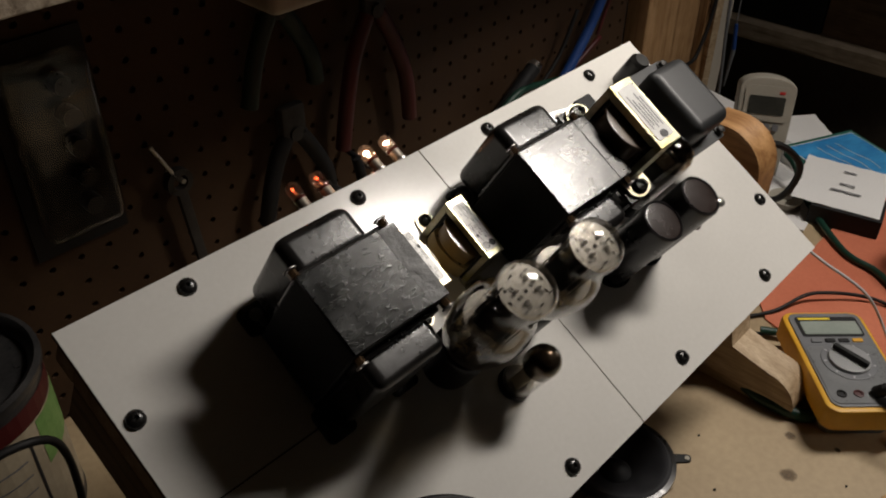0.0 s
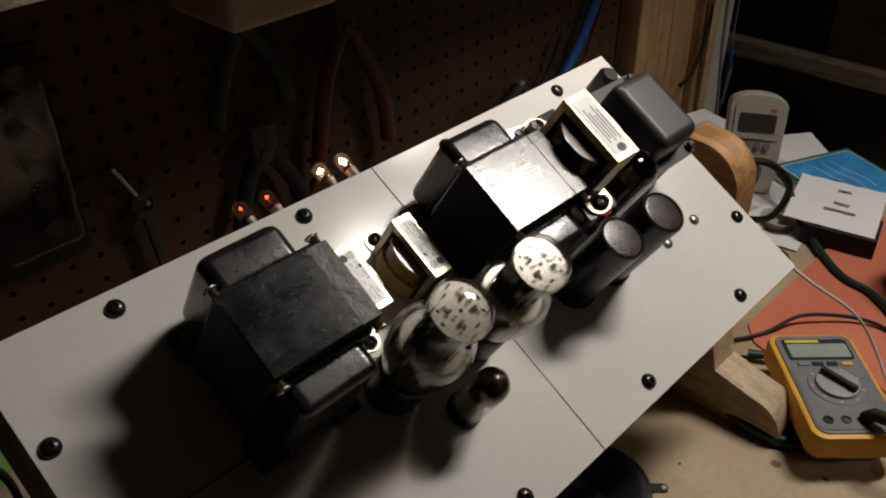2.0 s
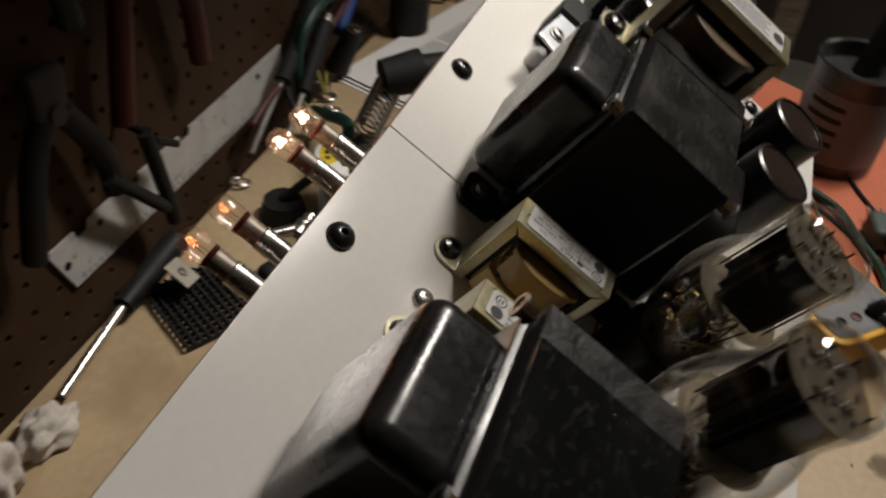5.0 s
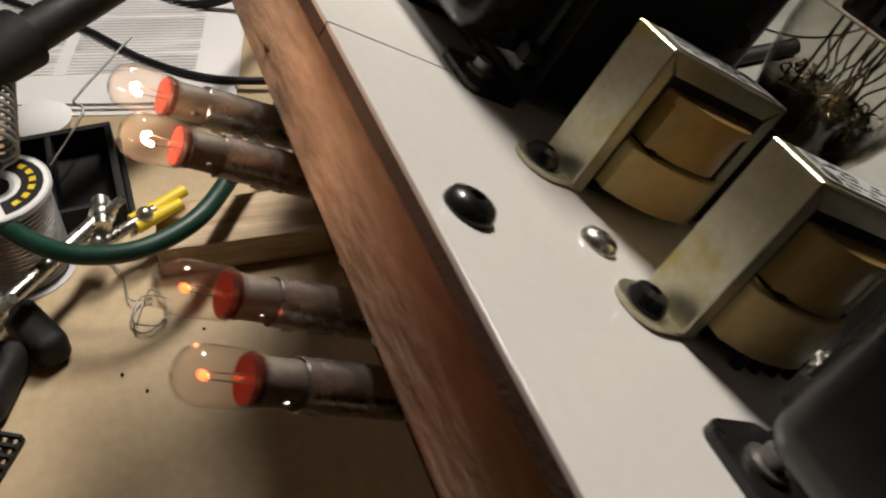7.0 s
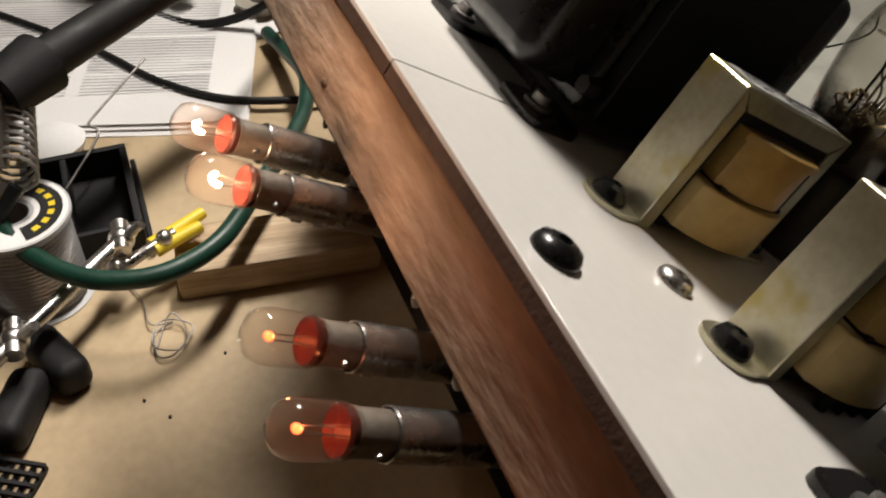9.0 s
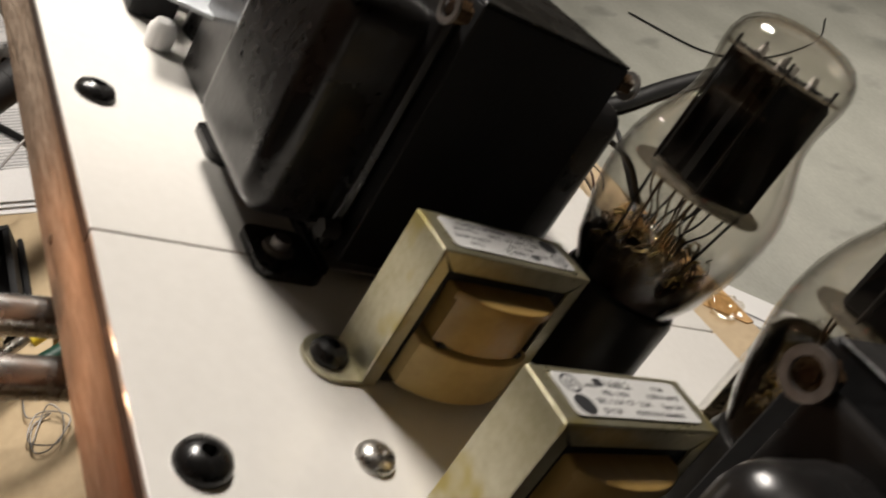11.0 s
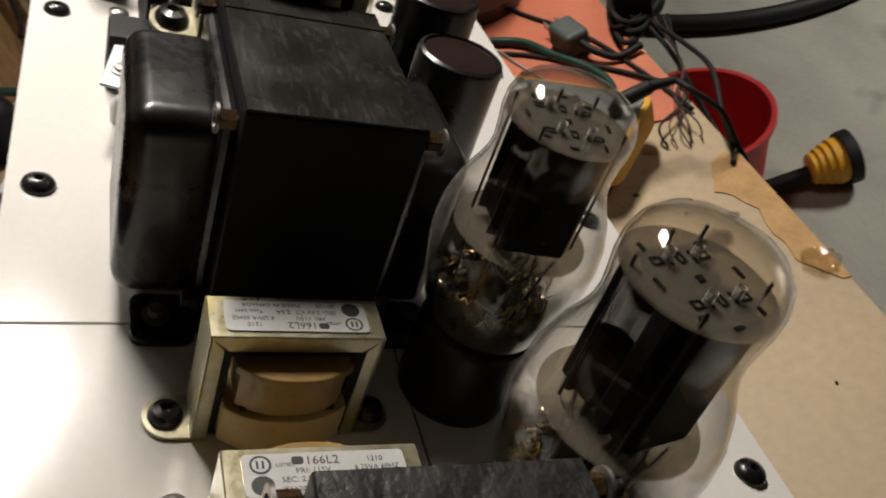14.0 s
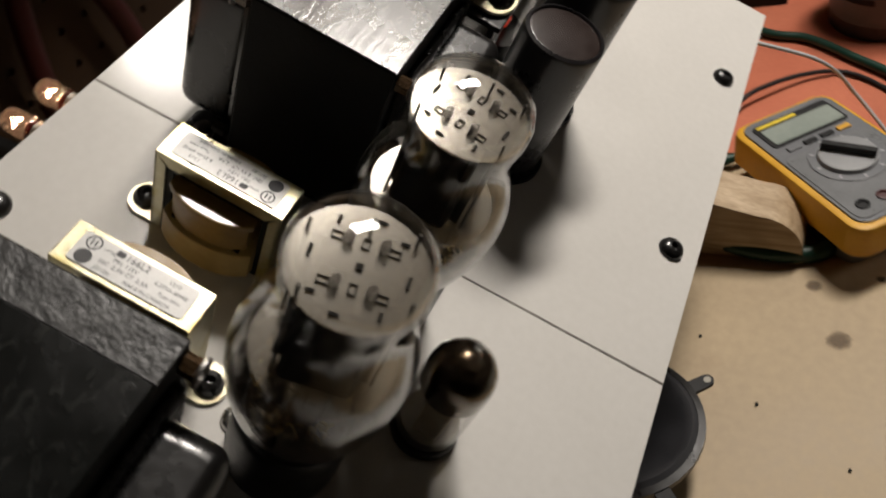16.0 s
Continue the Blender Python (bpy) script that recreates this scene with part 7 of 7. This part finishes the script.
can_band(AGED, -180, 60, 0.010, 0.095, "label_paper")
can_band(DARKRED, -180, 60, 0.0953, 0.108, "label_band")
can_band(mottled("label_green", (0.10, 0.22, 0.05), (0.20, 0.34, 0.10), 0.5), -58, -15, 0.060, 0.094, "label_patch", 0.0511)
for k in range(6):
    can_band(GREY_INK, -140 + 6 * (k % 2), -72, 0.020 + k * 0.011, 0.0212 + k * 0.011, "label_line", 0.0511)
can_band(INK, -68, -66, 0.010, 0.085, "label_rule", 0.0512)
cable("black_wire", "black wire looping over the paint can", [(-0.3804, 0.2899, 1.0200), (-0.3547, 0.2717, 1.0476), (-0.3213, 0.2693, 1.0464), (-0.3030, 0.2790, 1.0200), (-0.2978, 0.2928, 0.9600), (-0.3007, 0.3032, 0.9048)], 0.0029, RUBBER, 8)
cable("black_cable", "black cable looping over the front of the chassis", [W @ Vector(q) for q in ((-0.315, -0.035, -0.02), (-0.312, 0.02, 0.03), (-0.290, 0.060, 0.085), (-0.262, 0.055, 0.097), (-0.2440, 0.0450, 0.100), (-0.232, 0.030, 0.098), (-0.226, 0.012, 0.090), (-0.225, -0.012, 0.05), (-0.222, -0.03, -0.02))], 0.0023, RUBBER, 8)

# ---- beyond the bench ----
TURN = T(1.359, 0.659) @ pose(0, 0, 0, 0, 0, 2.3) @ T(-1.02, -0.463)
o = thing("shelf_unit", "open wooden storage shelves in the dark recess", "shelf", TURN)
for z in (0.30, 0.715, 1.25, 1.75):
    part("shelf_board", bm_box(bmesh.new(), 1.02, -0.30, z, 1.46, 0.60, z + 0.035, 0.002), SHELFWOOD, o, "worn wooden shelf board")
for y in (-0.29, 0.50):
    part("upright", bm_box(bmesh.new(), 1.021, y, 0.001, 1.06, y + 0.05, 2.0), SHELFWOOD, o)
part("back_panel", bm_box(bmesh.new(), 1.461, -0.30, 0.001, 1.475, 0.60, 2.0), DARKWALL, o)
rnd = random.Random(11)
for k in range(5):
    y = 0.50 - k * 0.176
    o = thing("storage_box", "dark cardboard storage box on the shelf", "box", TURN @ T(1.28, y, 0.7505), "boxes on the shelves")
    part("box", bm_box(bmesh.new(), -0.225, -0.087, 0, 0.12, 0.087, 0.16 + 0.05 * rnd.random(), 0.003), (BLACK_MATT, BLACK_MATT, BROWNWOOD)[k % 3], o)
o = thing("plastic_bag", "crumpled pale plastic bag on the shelf", "bag", TURN @ T(1.10, 0.10, 0.985))
bm = bmesh.new()
bmesh.ops.create_icosphere(bm, subdivisions=4, radius=0.06)
for v in bm.verts:
    v.co *= 1 + 0.35 * noise.noise(v.co * 30) + 0.2 * noise.noise(v.co * 80)
    v.co.z = max(v.co.z, -0.038)
part("bag", bm, PAPER, o, "", Matrix(), 12)
o = thing("wood_strip", "thin pale wooden strip leaning on the wall", "wood strip", T(0, 0, 0))
bm = bmesh.new()
bm_rod(bm, (0.885, 0.432, 0.02), (0.822, 0.405, 1.02), 0.010, 0.009, 4)
part("strip", bm, PINE, o)
cable("hanging_cable", "thin black cable hanging beside the post", [(0.8527, 0.4100, 2.3000), (0.8373, 0.4070, 1.3000), (0.8195, 0.4050, 1.0200), (0.7839, 0.4030, 0.9200), (0.7484, 0.4030, 0.9050)], 0.0030, RUBBER, 8)
cable("hanging_cable", "thin grey cable hanging beside the post", [(0.8787, 0.4100, 2.3000), (0.8610, 0.4050, 1.2000), (0.8550, 0.4000, 0.9800), (0.8527, 0.3850, 0.8000), (0.8491, 0.3750, 0.5000)], 0.0026, METER_GREY, 8)
o = thing("test_probe", "blue and grey test probe hanging from a cord", "probe")
bm = bmesh.new()
bm_tube(bm, [(0.860, 0.392, 2.3495), (0.860, 0.391, 1.4), (0.860, 0.385, 0.946)], 0.0010, 6, 3)
part("cord", bm, METER_GREY, o)
bm = bmesh.new()
bm_rod(bm, (0.860, 0.385, 0.9460), (0.860, 0.3806, 0.9050), 0.0030, 0.0036, 12)
part("grip", bm, BLUE, o, "blue grip")
bm = bmesh.new()
bm_rod(bm, (0.860, 0.3806, 0.9048), (0.860, 0.3840, 0.8400), 0.0038, 0.0012, 12)
part("tip", bm, METER_GREY, o, "grey tapered tip")

# ---- on the floor ----
o = thing("bucket", "red plastic bucket standing on the concrete floor", "bucket", T(0.9030, -0.4850, 0.0) @ Matrix.Diagonal((0.98, 0.98, 0.95, 1)))
bm = bmesh.new()
bm_lathe(bm, [(0, 0.001), (0.105, 0.001), (0.132, 0.29), (0.140, 0.292), (0.140, 0.303), (0.130, 0.303), (0.127, 0.29), (0.100, 0.008), (0, 0.008)], 56)
part("body", bm, RED, o)
bm = bmesh.new()
bm_tube(bm, [(0.141 * math.cos(a), 0.141 * math.sin(a), 0.296 - 0.10 * math.sin(a)) for a in [math.pi * k / 12 for k in range(13)]], 0.0025, 6, 3)
part("bail", bm, DULL_STEEL, o, "wire bail handle hanging down")
o = thing("vacuum_hose", "smooth black vacuum hose with a cut end on the floor", "hose")
bm = bmesh.new()
base = smooth_line([(1.7568, -0.5734, 0.0250), (1.5947, -0.6938, 0.0250), (1.4883, -0.8294, 0.0250), (1.4282, -0.9708, 0.0250), (1.4098, -1.1093, 0.0250), (1.4253, -1.2714, 0.0250), (1.4287, -1.5180, 0.0250)], 10)
bm_tube(bm, base, 0.0225, 20, 0)
part("tube", bm, RUBBER, o)
rib = bmesh.new()
bm_lathe(rib, [(0.0226, -0.005), (0.0244, -0.004), (0.0248, 0.0), (0.0244, 0.004), (0.0226, 0.005)], 20)
rib_me = to_mesh("cuff", rib, RUBBER, 50)
share("cuff", rib_me, o, Matrix.Translation(base[-2].lerp(base[-1], 0.8)) @ (base[-1] - base[-2]).to_track_quat("Z", "Y").to_matrix().to_4x4())
o = thing("work_light", "yellow and black work light lying on the floor", "work light", T(0.8840, -0.7560, 0.0) @ pose(0, 0, 0, 0, 0, 262) @ Matrix.Diagonal((0.8, 0.8, 0.8, 1)))
bm = bmesh.new()
bm_lathe(bm, [(0, 0), (0.034, 0), (0.040, 0.006), (0.040, 0.018), (0.046, 0.022), (0.046, 0.034), (0.052, 0.038), (0.052, 0.052), (0.058, 0.056), (0.058, 0.080), (0, 0.080)], 30, T(-0.055, 0, 0.066) @ pose(0, 0, 0, 0, 84, 0))
part("housing", bm, YELLOW, o, "yellow ribbed housing")
bm = bmesh.new()
bm_lathe(bm, [(0, 0.0802), (0.066, 0.0802), (0.068, 0.088), (0.068, 0.108), (0.060, 0.112), (0.055, 0.102), (0, 0.100)], 30, T(-0.055, 0, 0.066) @ pose(0, 0, 0, 0, 84, 0))
part("rim", bm, RUBBER, o, "black rubber rim")
bm = bmesh.new()
bm_rod(bm, (-0.05, 0.0, 0.055), (-0.15, 0.02, 0.022), 0.020, 0.021, 18)
part("handle", bm, RUBBER, o, "black handle")
cable("floor_cable", "thin dark cable in a loop on the floor", [(1.8785, -1.4464, 0.0040), (1.6916, -1.4820, 0.0040), (1.5766, -1.5169, 0.0040), (1.4968, -1.5929, 0.0040), (1.4696, -1.7106, 0.0040), (1.4979, -1.8820, 0.0040), (1.5934, -2.0009, 0.0040)], 0.0027, RUBBER, 6)
sheet("floor_paper", "white printed sheet lying on the floor", T(0.6145, -0.8760, 0.0015) @ pose(0, 0, 0, 0, 0, 29.5) @ Matrix.Diagonal((0.8, 0.8, 1, 1)), 0.22, 0.30, [(-0.08, 0.10 - 0.03 * k, 0.08 - 0.02 * (k % 3), 0.106 - 0.03 * k) for k in range(7)], 0.0)
sheet("floor_paper", "second white sheet lying on the floor", T(0.3405, -1.0985, 0.0015) @ pose(0, 0, 0, 0, 0, 12) @ Matrix.Diagonal((0.8, 0.8, 1, 1)), 0.22, 0.28, (), 0.0)
# overhead shelf that keeps the lamp off the wall; unseen right end added to shade the post
structure("wall_shelf", bm_box(bmesh.new(), -1.2, 0.262, 1.306, 0.81, 0.4248, 1.326, 0.002), SHELFWOOD, "wooden wall shelf above the pegboard")
